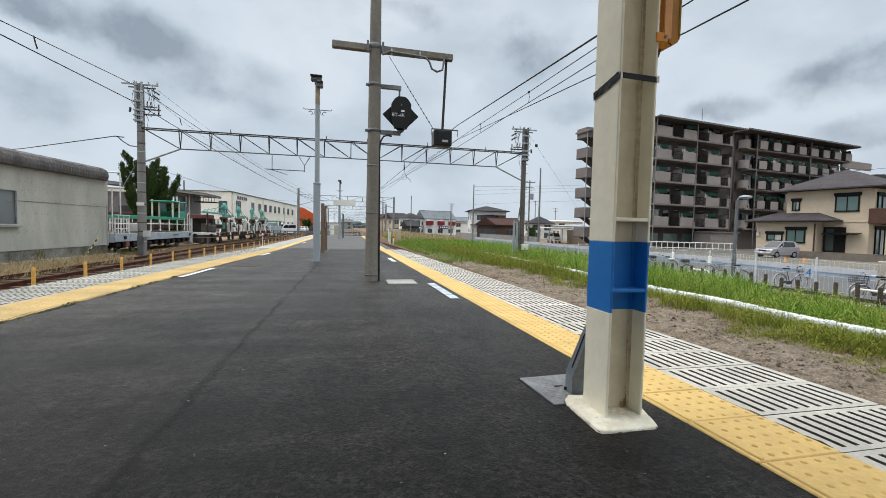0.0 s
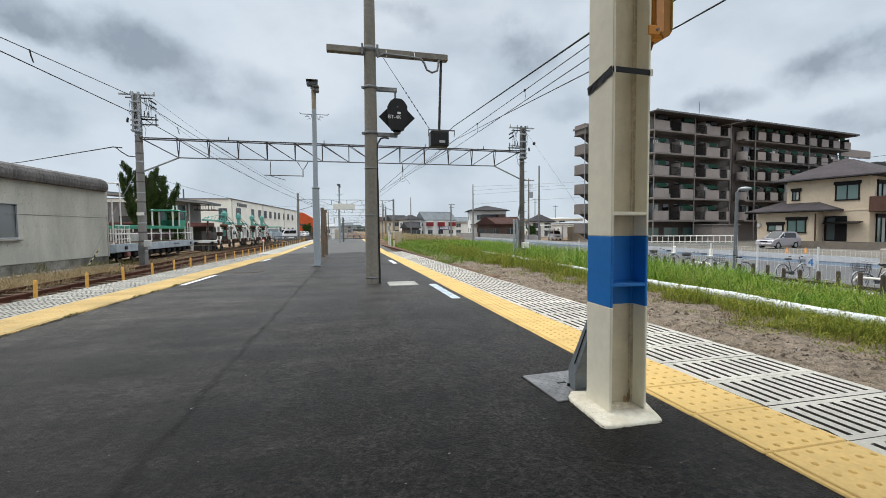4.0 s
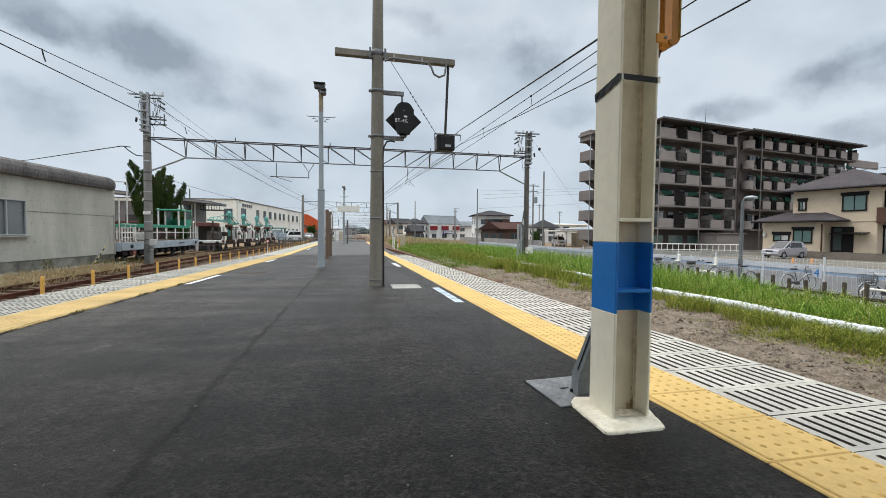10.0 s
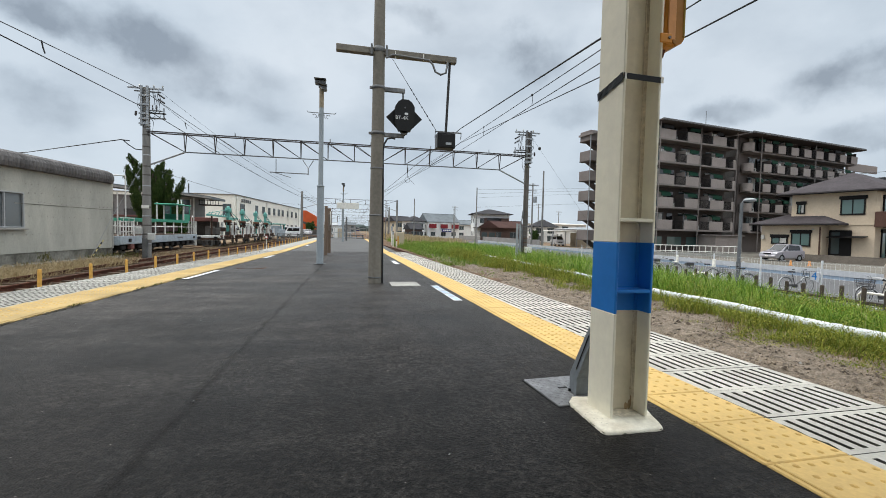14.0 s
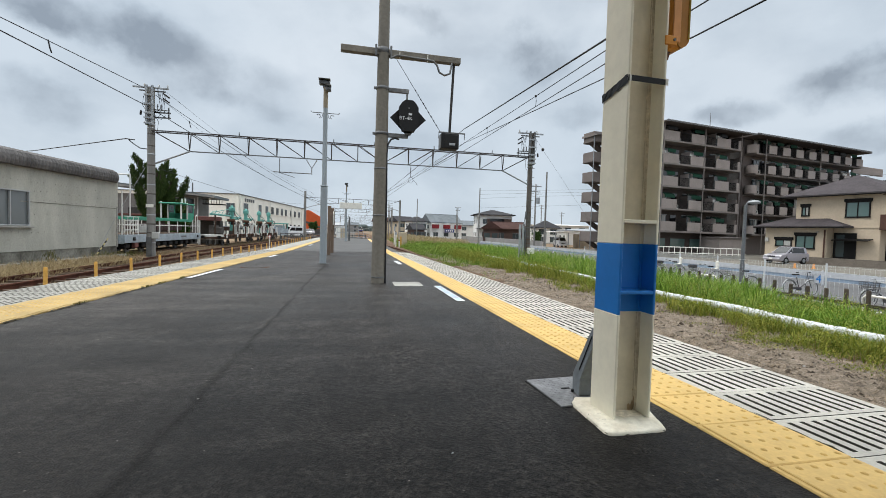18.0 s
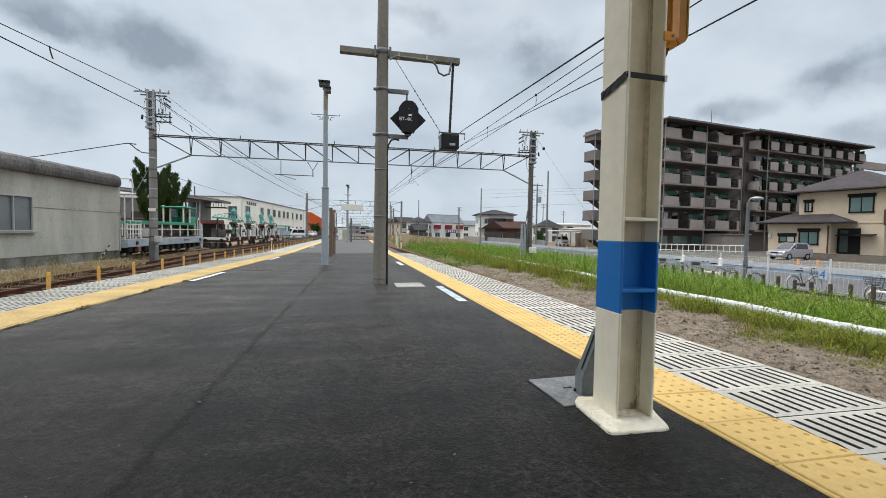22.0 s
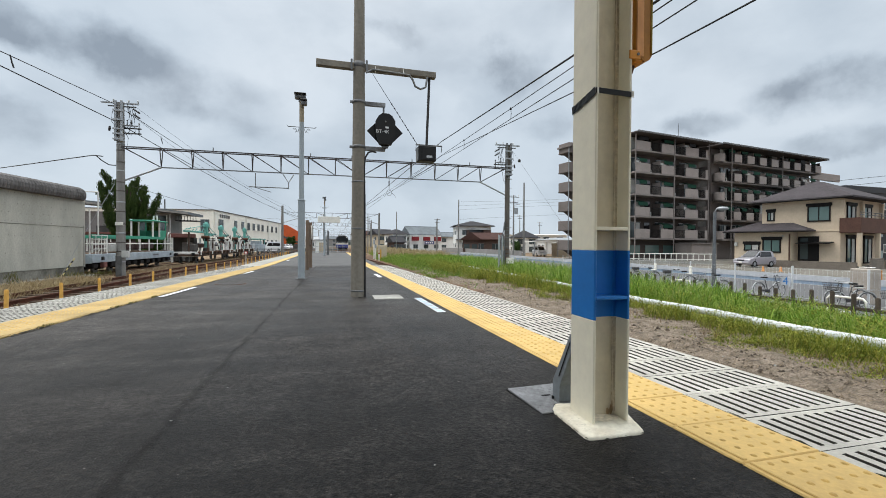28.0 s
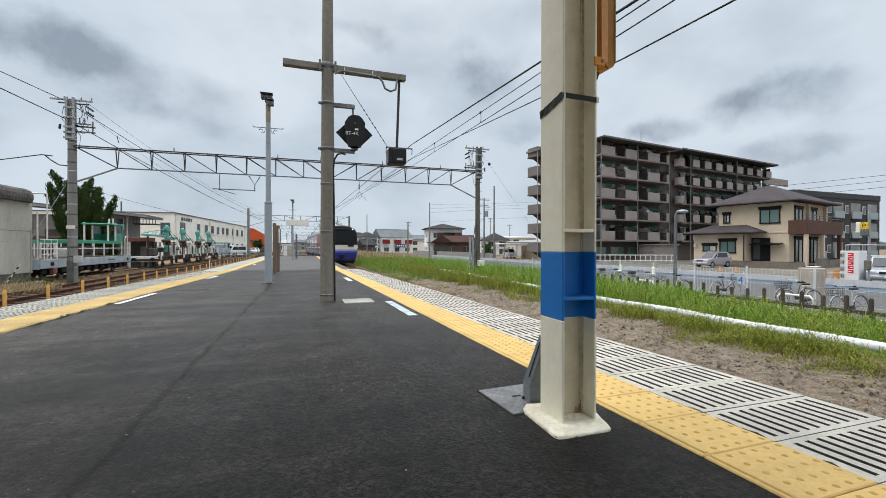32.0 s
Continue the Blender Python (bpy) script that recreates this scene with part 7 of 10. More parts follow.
# ---- street side: apartment block ----
M_APT = material("apartment_wall", (0.085, 0.070, 0.064), 0.85, vary=0.12, grain=5, blotch=0.3, bump=0.05, space="World")
M_APT_R = material("apartment_wall_pale", (0.150, 0.128, 0.119), 0.85, vary=0.1, grain=5, blotch=0.3, bump=0.05, space="World")
M_APT_PANEL = material("balcony_panel", (0.30, 0.262, 0.245), 0.8, vary=0.08, grain=5, blotch=0.6, bump=0.05, space="World", piece=0.04)
M_STAIRP = material("stair_parapet", (0.19, 0.165, 0.155), 0.8, vary=0.1, grain=5, blotch=0.6, bump=0.05, space="World")
M_SLABEDGE = material("balcony_slab", (0.22, 0.195, 0.185), 0.85, vary=0.12, grain=5, blotch=0.6, bump=0.05, space="World")
M_AWNING = material("green_awning", (0.006, 0.046, 0.027), 0.8, vary=0.15, grain=20, bump=0.05)
M_CURTAIN = material("curtain", (0.50, 0.50, 0.48), 0.85, vary=0.12, grain=8, bump=0.1)
M_DARKIRON = material("dark_iron", (0.010, 0.0095, 0.0095), 0.6, vary=0.1, bump=0.0, spec=0.15)

APX, APY, APA = 28.7, 45.7, math.degrees(math.atan2(8.5, 53.0))
apt = thing("apartment_block", "brown six-storey apartment block with balconies and green awnings", "building", (APX, APY, -1.33), APA)
FL = [3.03 + 2.9 * k for k in range(5)]
part("left_wall", Geo().box((16.8, 6.2, 8.32), (14.6, 9.4, 16.64)), M_APT, apt)
part("core_wall", Geo().box((25.7, 6.9, 8.42), (3.4, 9.0, 16.84)), M_DARKWALL, apt)
part("right_wall", Geo().box((40.4, 6.5, 8.40), (26.2, 9.4, 16.8)), M_APT_R, apt)
part("wing_wall", Geo().box((57.8, 7.5, 6.9), (8.8, 8.0, 13.8)), M_APT, apt)
part("roof", Geo().cbox((17.0, 5.2, 16.76), (15.6, 12.2, 0.22), 0.04), M_APT, apt)
part("roof", Geo().cbox((40.2, 5.3, 16.92), (28.0, 12.2, 0.22), 0.04), M_APT, apt)
g = Geo()
for k in range(69):
    g.cbox((9.4 + 0.65 * k, -0.85, 16.80 if k < 26 else 16.96), (0.5, 0.16, 0.26), 0.03)
tagged(part("eave_end", g, M_STEEL_D, apt), "row of dark eave ends", "", "", "stuff")


def bay(x0, x1, z, flip, k, top):
    """One flat's balcony between x0 and x1 on the slab at height z."""
    w = x1 - x0
    a, b = (x0, x0 + 0.56 * w) if flip else (x0 + 0.44 * w, x1)
    part("balcony_panel", Geo().cbox(((a + b) / 2, -0.02, z + 0.62), (b - a, 0.10, 1.18), 0.02), M_APT_PANEL, apt)
    c, d = (b, x1) if flip else (x0, a)
    g = Geo()
    g.box(((c + d) / 2, 0, z + 1.12), (d - c, 0.05, 0.06))
    g.box(((c + d) / 2, 0, z + 0.15), (d - c, 0.04, 0.05))
    n = int((d - c) / 0.15)
    for i in range(n):
        g.box((c + (d - c) * (i + 0.5) / n, 0, z + 0.64), (0.035, 0.03, 0.98))
    tagged(part("railing", g, M_DARKIRON, apt), "dark iron balcony railing", "", "", "stuff")
    rnd = random.Random(k * 31 + int(z * 10))
    wx = x0 + w * 0.34
    win = part("window", Geo().box((wx, 1.47, z + 1.15), (min(1.9, w * (0.55 if flip else 0.40)), 0.1, 2.0)), M_GLASS, apt)
    part("frame", Geo().cbox((wx, 1.40, z + 1.15), (0.07, 0.06, 2.0), 0.01), M_STEEL, win)
    part("lintel", Geo().cbox((wx, 1.40, z + 2.18), (2.05, 0.08, 0.08), 0.01), M_STEEL, win)
    if rnd.random() < 0.85:
        cw = rnd.uniform(0.4, 0.85)
        part("curtain", Geo().box((wx + rnd.choice((-0.5, 0.5)), 1.405, z + 1.2), (cw, 0.02, 1.8)), M_CURTAIN, win)
    part("door_window", Geo().box((x0 + w * 0.80, 1.47, z + 1.15), (min(1.0, w * (0.28 if flip else 0.18)), 0.1, 2.0)), M_BLACKGLASS, apt)
    part("partition", Geo().box((x1, 0.78, z + 0.95), (0.04, 1.25, 1.7)), M_APT_PANEL if rnd.random() < 0.5 else M_APT, apt)
    if rnd.random() < 0.85:
        g = Geo()
        zz, ww = z + 2.25, rnd.uniform(0.36, 0.50) * min(w, 3.6)
        g.box((wx, 0.16, zz - 0.62), (ww, 0.05, 0.42))
        v = [(wx - ww / 2, 0.14, zz - 0.41), (wx + ww / 2, 0.14, zz - 0.41), (wx + ww / 2, 1.0, zz - 0.08), (wx - ww / 2, 1.0, zz - 0.08)]
        g.add(v + [(x, y, q - 0.04) for x, y, q in v], [(0, 1, 2, 3), (7, 6, 5, 4), (0, 4, 5, 1), (1, 5, 6, 2), (2, 6, 7, 3), (3, 7, 4, 0)])
        aw = part("awning", g, M_AWNING if rnd.random() < (0.95 if z < 12 else 0.45) else M_BLACK, apt, "dark sun awning")
        part("awning_rod", Geo().tube((wx - ww / 2, 0.42, zz - 0.2), (wx - ww / 2, 1.4, zz + 0.2), 0.02, None, 5), M_DARKIRON, aw)
    if rnd.random() < 0.6:
        u = part("air_conditioner", Geo().cbox((c + (d - c) * 0.4, 0.9, z + 0.33), (0.8, 0.3, 0.6), 0.03), M_CURTAIN, apt, "pale outdoor air-conditioning unit")
        part("fan", Geo().tube((c + (d - c) * 0.4 - 0.1, 0.74, z + 0.33), (c + (d - c) * 0.4 - 0.1, 0.76, z + 0.33), 0.22, None, 12), M_DARKIRON, u)
    if rnd.random() < 0.14:
        for i in range(4):
            part("laundry", Geo().cbox((a + 0.3 + 0.3 * i, 0.3, z + 1.35), (0.22, 0.03, 0.5), 0.01), M_CURTAIN, apt)


for k, z in enumerate(FL):
    part("balcony_slab", Geo().cbox((16.85, 0.70, z - 0.09), (14.6, 1.64, 0.22), 0.02), M_SLABEDGE, apt)
    for b in range(2, 5):
        bay(0.2 + 4.76 * b, 0.2 + 4.76 * (b + 1), z, True, b, k == 4)
    part("end_panel", Geo().cbox((24.05, 0.45, z + 0.55), (0.16, 1.0, 1.30), 0.06), M_APT_PANEL, apt)
    part("end_return", Geo().cbox((23.75, -0.02, z + 0.55), (0.6, 0.12, 1.30), 0.05), M_APT_PANEL, apt)
    part("balcony_slab", Geo().cbox((40.6, 1.0, z - 0.09), (25.9, 1.64, 0.22), 0.02), M_SLABEDGE, apt)
    g = Geo()
    g.tube((27.9, 0.9, z + 0.02), (27.9, 0.9, z + 1.2), 0.75, None, 16)
    part("rounded_panel", g, M_APT_PANEL, apt)
    for b in range(8):
        bay(28.6 + 3.09 * b, 28.6 + 3.09 * (b + 1), z, False, b + 7, k == 4)
for x in (9.6, 16.9, 24.0, 29.2, 42.0):
    part("downpipe", Geo().tube((x, -0.12, 0), (x, -0.12, 16.65), 0.07, None, 6), M_SLABEDGE, apt)
for b in range(3):
    part("ground_window", Geo().box((11 + 3.6 * b, 1.46, 1.4), (2.6, 0.08, 1.3)), M_GLASS_G, apt)
part("ground_wall", Geo().cbox((21.0, -0.4, 1.0), (5.2, 2.6, 2.6), 0.05), M_APT_PANEL, apt)
part("ground_wall_cap", Geo().cbox((21.0, -0.4, 2.36), (5.6, 3.0, 0.16), 0.03), M_SLABEDGE, apt)
part("roof_mast", Geo().tube((23.0, 4, 16.6), (23.0, 4, 20.6), 0.05, 0.03, 6), M_STEEL_D, apt)
part("wing_parapet", Geo().cbox((57.9, 1.4, 14.5), (9.0, 0.3, 1.3), 0.04), M_APT_PANEL, apt)
# outdoor stairs at the back of the gable end
for k in range(6):
    z = 2.9 * k
    part("stair_parapet", Geo().cbox((7.85, 9.2, z + 2.0), (2.7, 0.14, 1.45), 0.03), M_STAIRP, apt)
    part("stair_parapet", Geo().cbox((6.5, 10.3, z + 2.0), (0.14, 2.2, 1.45), 0.03), M_STAIRP, apt)
    part("landing_wall", Geo().cbox((9.25, 8.5, z + 0.75), (0.8, 0.3, 1.5), 0.03), M_STAIRP, apt)
    part("landing", Geo().cbox((7.9, 10.4, z + 1.32), (2.8, 2.3, 0.16), 0.02), M_APT, apt)
    part("stair_flight", Geo().prism([(6.9, 1.4), (9.3, 0.0), (9.3, 0.35), (6.9, 1.75)], Matrix.Translation((0, 10.6, z)), 1.1), M_APT, apt)
part("stair_pipe", Geo().tube((6.45, 9.1, 0), (6.45, 9.1, 16.6), 0.07, None, 6), M_STEEL, apt)
part("stair_roof", Geo().prism([(6.2, 16.5), (9.6, 17.3), (9.6, 17.5), (6.2, 16.8)], Matrix.Translation((0, 10.0, 0)), 3.0), M_SLABEDGE, apt)

# ---- cream house with hipped roofs ----
M_HOUSE = material("house_render", (0.575, 0.475, 0.36), 0.85, vary=0.06, grain=6, blotch=0.6, bump=0.06, space="World")
M_HROOF = material("house_roof", (0.066, 0.058, 0.063), 0.85, spec=0.15, vary=0.18, grain=5, blotch=0.8, bump=0.15, space="World")
M_BRICKB = material("balcony_brown", (0.098, 0.052, 0.040), 0.8, vary=0.15, grain=12, blotch=1.5, bump=0.1)
M_DKFRAME = material("dark_frame", (0.012, 0.011, 0.011), 0.6, vary=0.1, bump=0.0, spec=0.15)
M_BLOCKWALL = material("block_wall", (0.19, 0.165, 0.14), 0.9, vary=0.15, grain=10, blotch=1.2, bump=0.2)
house = thing("cream_house", "cream rendered two-storey house with dark hipped roofs", "house", (47.3, 29.7, -1.14), math.degrees(math.atan2(0.22, 0.975)))
house.scale = (1.08, 1.08, 1.08)


def hip(g, x0, x1, y0, y1, z, rise, t=0.14):
    """A hipped roof with overhang already in the numbers."""
    w, d = x1 - x0, y1 - y0
    r = min(w, d) / 2
    a = (x0 + r, (y0 + y1) / 2) if w > d else ((x0 + x1) / 2, y0 + r)
    b = (x1 - r, (y0 + y1) / 2) if w > d else ((x0 + x1) / 2, y1 - r)
    v = [(x0, y0, z), (x1, y0, z), (x1, y1, z), (x0, y1, z), (x0, y0, z + t), (x1, y0, z + t), (x1, y1, z + t), (x0, y1, z + t), (*a, z + t + rise), (*b, z + t + rise)]
    f = [(3, 2, 1, 0), (0, 1, 5, 4), (1, 2, 6, 5), (2, 3, 7, 6), (3, 0, 4, 7)]
    f += [(4, 5, 9, 8), (5, 6, 9), (6, 7, 8, 9), (7, 4, 8)] if w > d else [(4, 5, 8), (5, 6, 9, 8), (6, 7, 9), (7, 4, 8, 9)]
    return g.add(v, f)


part("main_wall", Geo().box((4.3, 3.1, 3.0), (8.6, 6.2, 6.1)), M_HOUSE, house)
part("main_roof", hip(Geo(), -0.75, 9.6, -1.1, 7.2, 6.05, 2.0), M_HROOF, house, "dark grey hipped roof")
part("annex_wall", Geo().box((0.9, 5.7, 1.55), (4.0, 5.0, 3.1)), M_HOUSE, house)
part("annex_roof", hip(Geo(), -1.8, 3.2, 1.75, 9.0, 3.1, 1.05), M_HROOF, house, "dark grey hipped annex roof")
part("gutter", Geo().tube((-0.8, -1.1, 6.06), (-0.8, 7.2, 6.06), 0.07, None, 8), M_DKFRAME, house)
part("gutter", Geo().tube((-1.82, 1.75, 3.12), (-1.82, 9.0, 3.12), 0.07, None, 8), M_DKFRAME, house)
part("belt_course", Geo().cbox((-0.03, 3.1, 3.15), (0.05, 6.2, 0.12), 0.01), M_HOUSE, house)
part("downpipe", Geo().tube((-1.18, 3.32, 0.2), (-1.18, 3.32, 2.9), 0.06, None, 8), M_BRICKB, house)


def h_window(x, y, z, w, h, label="dark framed window", face="-x", curtain=True):
    """A framed window on a wall that faces -x or -y."""
    if face == "-x":
        m = Matrix.Translation((x, y, z)) @ Matrix.Rotation(radians(-90), 4, "Z")
    else:
        m = Matrix.Translation((x, y, z))
    win = part("window", Geo().box((0, 0, 0), (w, 0.05, h), m=m @ Matrix.Translation((0, -0.02, 0))), M_GLASS_G, house, label)
    for dx in (-w / 2, 0, w / 2):
        part("frame_bar", Geo().cbox((0, 0, 0), (0.10 if dx else 0.06, 0.09, h + 0.1), 0.01, m=m @ Matrix.Translation((dx, -0.06, 0))), M_DKFRAME, win)
    for dz in (-h / 2, h / 2):
        part("frame_bar", Geo().cbox((0, 0, 0), (w + 0.15, 0.09, 0.12), 0.01, m=m @ Matrix.Translation((0, -0.062, dz))), M_DKFRAME, win)
    part("shutter_box", Geo().cbox((0, 0, 0), (w + 0.3, 0.16, 0.26), 0.02, m=m @ Matrix.Translation((0, -0.08, h / 2 + 0.16))), M_DKFRAME, win)
    if curtain:
        part("curtain", Geo().box((0, 0, 0), (w * 0.45, 0.02, h * 0.92), m=m @ Matrix.Translation((w * 0.22, -0.05, 0))), M_CURTAIN, win)


h_window(0, 1.55, 4.75, 1.6, 1.35, curtain=False)
h_window(0, 5.4, 4.7, 0.55, 0.85, "small dark framed window")
h_window(-1.1, 4.8, 1.75, 1.45, 1.2, curtain=False)
h_window(-1.1, 6.55, 1.6, 1.3, 0.6)
h_window(2.0, 0, 4.5, 1.7, 1.9, face="-y")
h_window(5.4, 0, 4.5, 1.7, 1.9, face="-y")
h_window(2.0, 0, 1.35, 1.7, 2.3, face="-y")
h_window(5.6, 0, 1.35, 1.7, 2.3, face="-y")
part("entrance", Geo().cbox((-0.05, 2.3, 1.35), (0.12, 1.6, 2.6), 0.02), M_DKFRAME, house, "dark entrance door with a porch")
part("entrance_glass", Geo().box((-0.13, 2.6, 1.5), (0.03, 0.6, 2.0)), M_GLASS, house)
part("porch_roof", Geo().cbox((0, 0, 0), (1.0, 2.5, 0.08), 0.02, m=Matrix.Translation((-0.55, 1.65, 2.05)) @ Matrix.Rotation(radians(-8), 4, "Y")), M_DKFRAME, house, "dark flat porch roof")
bal = part("balcony", Geo().cbox((4.3, -1.35, 3.60), (8.9, 0.16, 1.32), 0.03), M_BRICKB, house, "brown panelled balcony")
part("balcony_side", Geo().cbox((-0.1, -0.7, 3.60), (0.16, 1.45, 1.32), 0.03), M_BRICKB, bal)
part("balcony_side", Geo().cbox((8.7, -0.7, 3.60), (0.16, 1.45, 1.32), 0.03), M_BRICKB, bal)
part("balcony_floor", Geo().cbox((4.3, -0.68, 3.02), (8.6, 1.35, 0.16), 0.02), M_BRICKB, bal)
for z in (4.50, 4.72):
    part("balcony_rail", Geo().tube((-0.1, -1.35, z), (8.7, -1.35, z), 0.035, None, 8), M_STEEL_D, bal)
for k in range(7):
    part("balcony_post", Geo().tube((0.0 + 1.45 * k, -1.35, 4.2), (0.0 + 1.45 * k, -1.35, 4.72), 0.03, None, 6), M_STEEL_D, bal)
for x in (0.1, 4.0, 8.4):
    part("porch_post", Geo().cbox((x, -1.25, 1.5), (0.3, 0.3, 3.0), 0.02), M_HOUSE if x != 8.4 else M_BRICKB, house)
    part("upper_post", Geo().cbox((x, -0.12, 4.6), (0.34, 0.3, 2.6), 0.02), M_HOUSE, house)
part("air_conditioner", Geo().cbox((-1.2, 8.0, 1.9), (0.2, 0.3, 0.4), 0.03), M_CURTAIN, house)
part("eave_lamp", Geo().lathe((-1.2, 3.85, 2.7), ((0.06, -0.06), (0.1, 0), (0.06, 0.06)), 10), M_CURTAIN, house)
gw = thing("garden_wall", "low brown block wall in front of the house", "wall", (47.3, 29.7, -1.33), math.degrees(math.atan2(0.22, 0.975)))
for x0, x1, y, h in ((-1.4, 1.4, -2.6, 1.15), (1.9, 6.4, -2.6, 0.95), (6.8, 13.0, -2.6, 0.95)):
    nb_ = int((x1 - x0) / 0.45)
    for r in range(int(h / 0.2)):
        for k in range(nb_):
            part("block", Geo().cbox((x0 + (k + 0.5) * (x1 - x0) / nb_, y, 0.1 + 0.2 * r), ((x1 - x0) / nb_ - 0.01, 0.14, 0.19), 0.008), M_BLOCKWALL, gw)
part("low_wall", Geo().cbox((-4.4, 1.6, 0.30), (0.16, 8.6, 0.66), 0.02), M_BLOCKWALL, gw)
part("wall_cap", Geo().cbox((-4.4, 1.6, 0.65), (0.2, 8.6, 0.05), 0.01), M_BLOCKWALL, gw)

# ---- dark flats behind ----
M_DARKFLAT = material("dark_flats", (0.045, 0.048, 0.055), 0.7, vary=0.12, grain=4, blotch=0.5, bump=0.04, space="World")
M_FROST = glass("frosted_panel", (0.24, 0.30, 0.31), 0.35)
M_WHITEH2 = material("pale_render", (0.66, 0.66, 0.64), 0.85, vary=0.05, grain=4, blotch=0.5, bump=0.03)
M_RECESS = material("recess_white", (0.26, 0.265, 0.265), 0.85, vary=0.1, grain=4, blotch=0.5, bump=0.03)
df = thing("dark_flats", "charcoal three-storey flats with recessed white balconies", "building", (68.6, 42.5, -1.33), 2.3)
part("wall", Geo().box((11.1, 5.0, 4.9), (22.3, 10, 9.8)), M_DARKFLAT, df)
part("parapet", Geo().cbox((11.1, 5.0, 10.1), (22.5, 10.2, 0.9), 0.05), M_DARKFLAT, df)
part("pale_wall", Geo().box((-1.35, 5.0, 4.5), (2.6, 9.7, 9.0)), M_WHITEH2, df, "pale rendered end wall")
part("wing_roof", Geo().cbox((-1.5, 5.0, 9.3), (3.0, 10.4, 0.6), 0.05), M_DARKFLAT, df, "dark flat roof edge")
for k, z in enumerate((1.6, 4.7, 7.8)):
    for b in range(4):
        x = 6.2 + 4.6 * b
        rec = part("balcony_recess", Geo().box((x, -0.03, z), (2.6, 0.08, 2.5)), M_RECESS, df, "pale recessed balcony")
        part("glass_panel", Geo().cbox((x, -0.25, z - 0.65), (2.6, 0.05, 1.1), 0.01), M_FROST, rec)
        part("slab", Geo().cbox((x, -0.2, z - 1.28), (2.8, 0.5, 0.12), 0.01), M_DARKFLAT, rec)
        w_ = part("window", Geo().box((x - 2.3, -0.03, z + 0.2), (0.8, 0.08, 1.1)), M_GLASS, df)
        part("frame", Geo().cbox((x - 2.3, -0.06, z + 0.2), (1.0, 0.06, 1.3), 0.02), M_CURTAIN, w_)
        part("pane", Geo().box((x - 2.3, -0.1, z + 0.2), (0.75, 0.03, 1.05)), M_GLASS, w_)

# ---- parked cars, vending machine, parking sign ----
vehicle("silver_car", "silver hatchback parked in front of the cream house", (39.6, 32.0, -1.3), 181, M_SILVER, 3.45, 1.64, 1.58)
vehicle("parked_car", "silver car parked in the pay lot", (35.5, 17.2, -1.3), 200, M_CARGREY, 4.2, 1.7, 1.5, False, "cars in the pay lot")
vehicle("parked_car", "grey car parked in the pay lot", (31.0, 14.4, -1.3), 205, M_CARGREY, 4.1, 1.7, 1.5, False, "cars in the pay lot")
M_REDBAR = material("sign_red", (0.60, 0.015, 0.03), 0.5, vary=0.05, bump=0.0)
vm = thing("vending_machine", "white drinks vending machine with red lettering shapes on its side", "vending machine", (29.2, 15.0, -1.31), 0)
part("cabinet", Geo().cbox((0, 0.05, 0.92), (0.75, 0.84, 1.83), 0.02), M_CARWHITE, vm)
for k in range(4):
    part("display_shelf", Geo().cbox((-0.38, 0.36, 1.6 - 0.38 * k), (0.03, 0.20, 0.30), 0.01), M_CURTAIN, vm)
    for b in range(2):
        part("can", Geo().tube((-0.40, 0.31 + 0.10 * b, 1.5 - 0.38 * k), (-0.40, 0.31 + 0.10 * b, 1.66 - 0.38 * k), 0.032, None, 8), (M_STEEL, M_STEEL_D, M_STEEL)[(b + k) % 3], vm)
for k in range(5):
    part("red_shape", Geo().cbox((-0.385, -0.02, 1.62 - 0.235 * k), (0.016, 0.26, 0.19), 0.01), M_REDBAR, vm)
    part("red_notch", Geo().cbox((-0.395, -0.02 + 0.03 * (-1) ** k, 1.62 - 0.235 * k), (0.008, 0.15, 0.05), 0.004), M_CARWHITE, vm)
ps = thing("parking_sign", "yellow and black parking sign on a grey post", "sign", (25.1, 12.35, -1.31))
part("post", Geo().tube((0, 0, 0), (0, 0, 4.0), 0.05, None, 12), M_STEEL, ps)
brd = part("board", Geo().cbox((-0.1, 0.12, 3.02), (0.10, 0.27, 0.32), 0.02), material("sign_yellow", (0.75, 0.46, 0.02), 0.5, vary=0.04, bump=0.0), ps, "yellow square board")
words("letter", "P", 0.30, M_BLACK, brd, pose(-0.155, 0.12, 3.02, 90, 0, -90))
part("white_board", Geo().cbox((-0.06, 0.37, 2.96), (0.10, 0.18, 0.50), 0.02), M_PAINT_W, ps)
part("green_board", Geo().cbox((-0.1, 0.12, 2.68), (0.08, 0.32, 0.24), 0.02), M_STEEL_D, ps)
part("meter_box", Geo().cbox((-0.1, 0.0, 1.2), (0.2, 0.22, 0.45), 0.03), M_BLOCKWALL, ps)
lp2 = thing("lot_post", "grey steel post at the lot's edge", "post", (24.6, 11.1, -1.31))
part("shaft", Geo().tube((0, 0, 0), (0, 0, 4.0), 0.09, None, 10), M_STEEL, lp2)
part("cross_bar", Geo().tube((0, 0, 2.1), (0.1, 1.9, 2.15), 0.03, None, 6), M_STEEL, lp2)

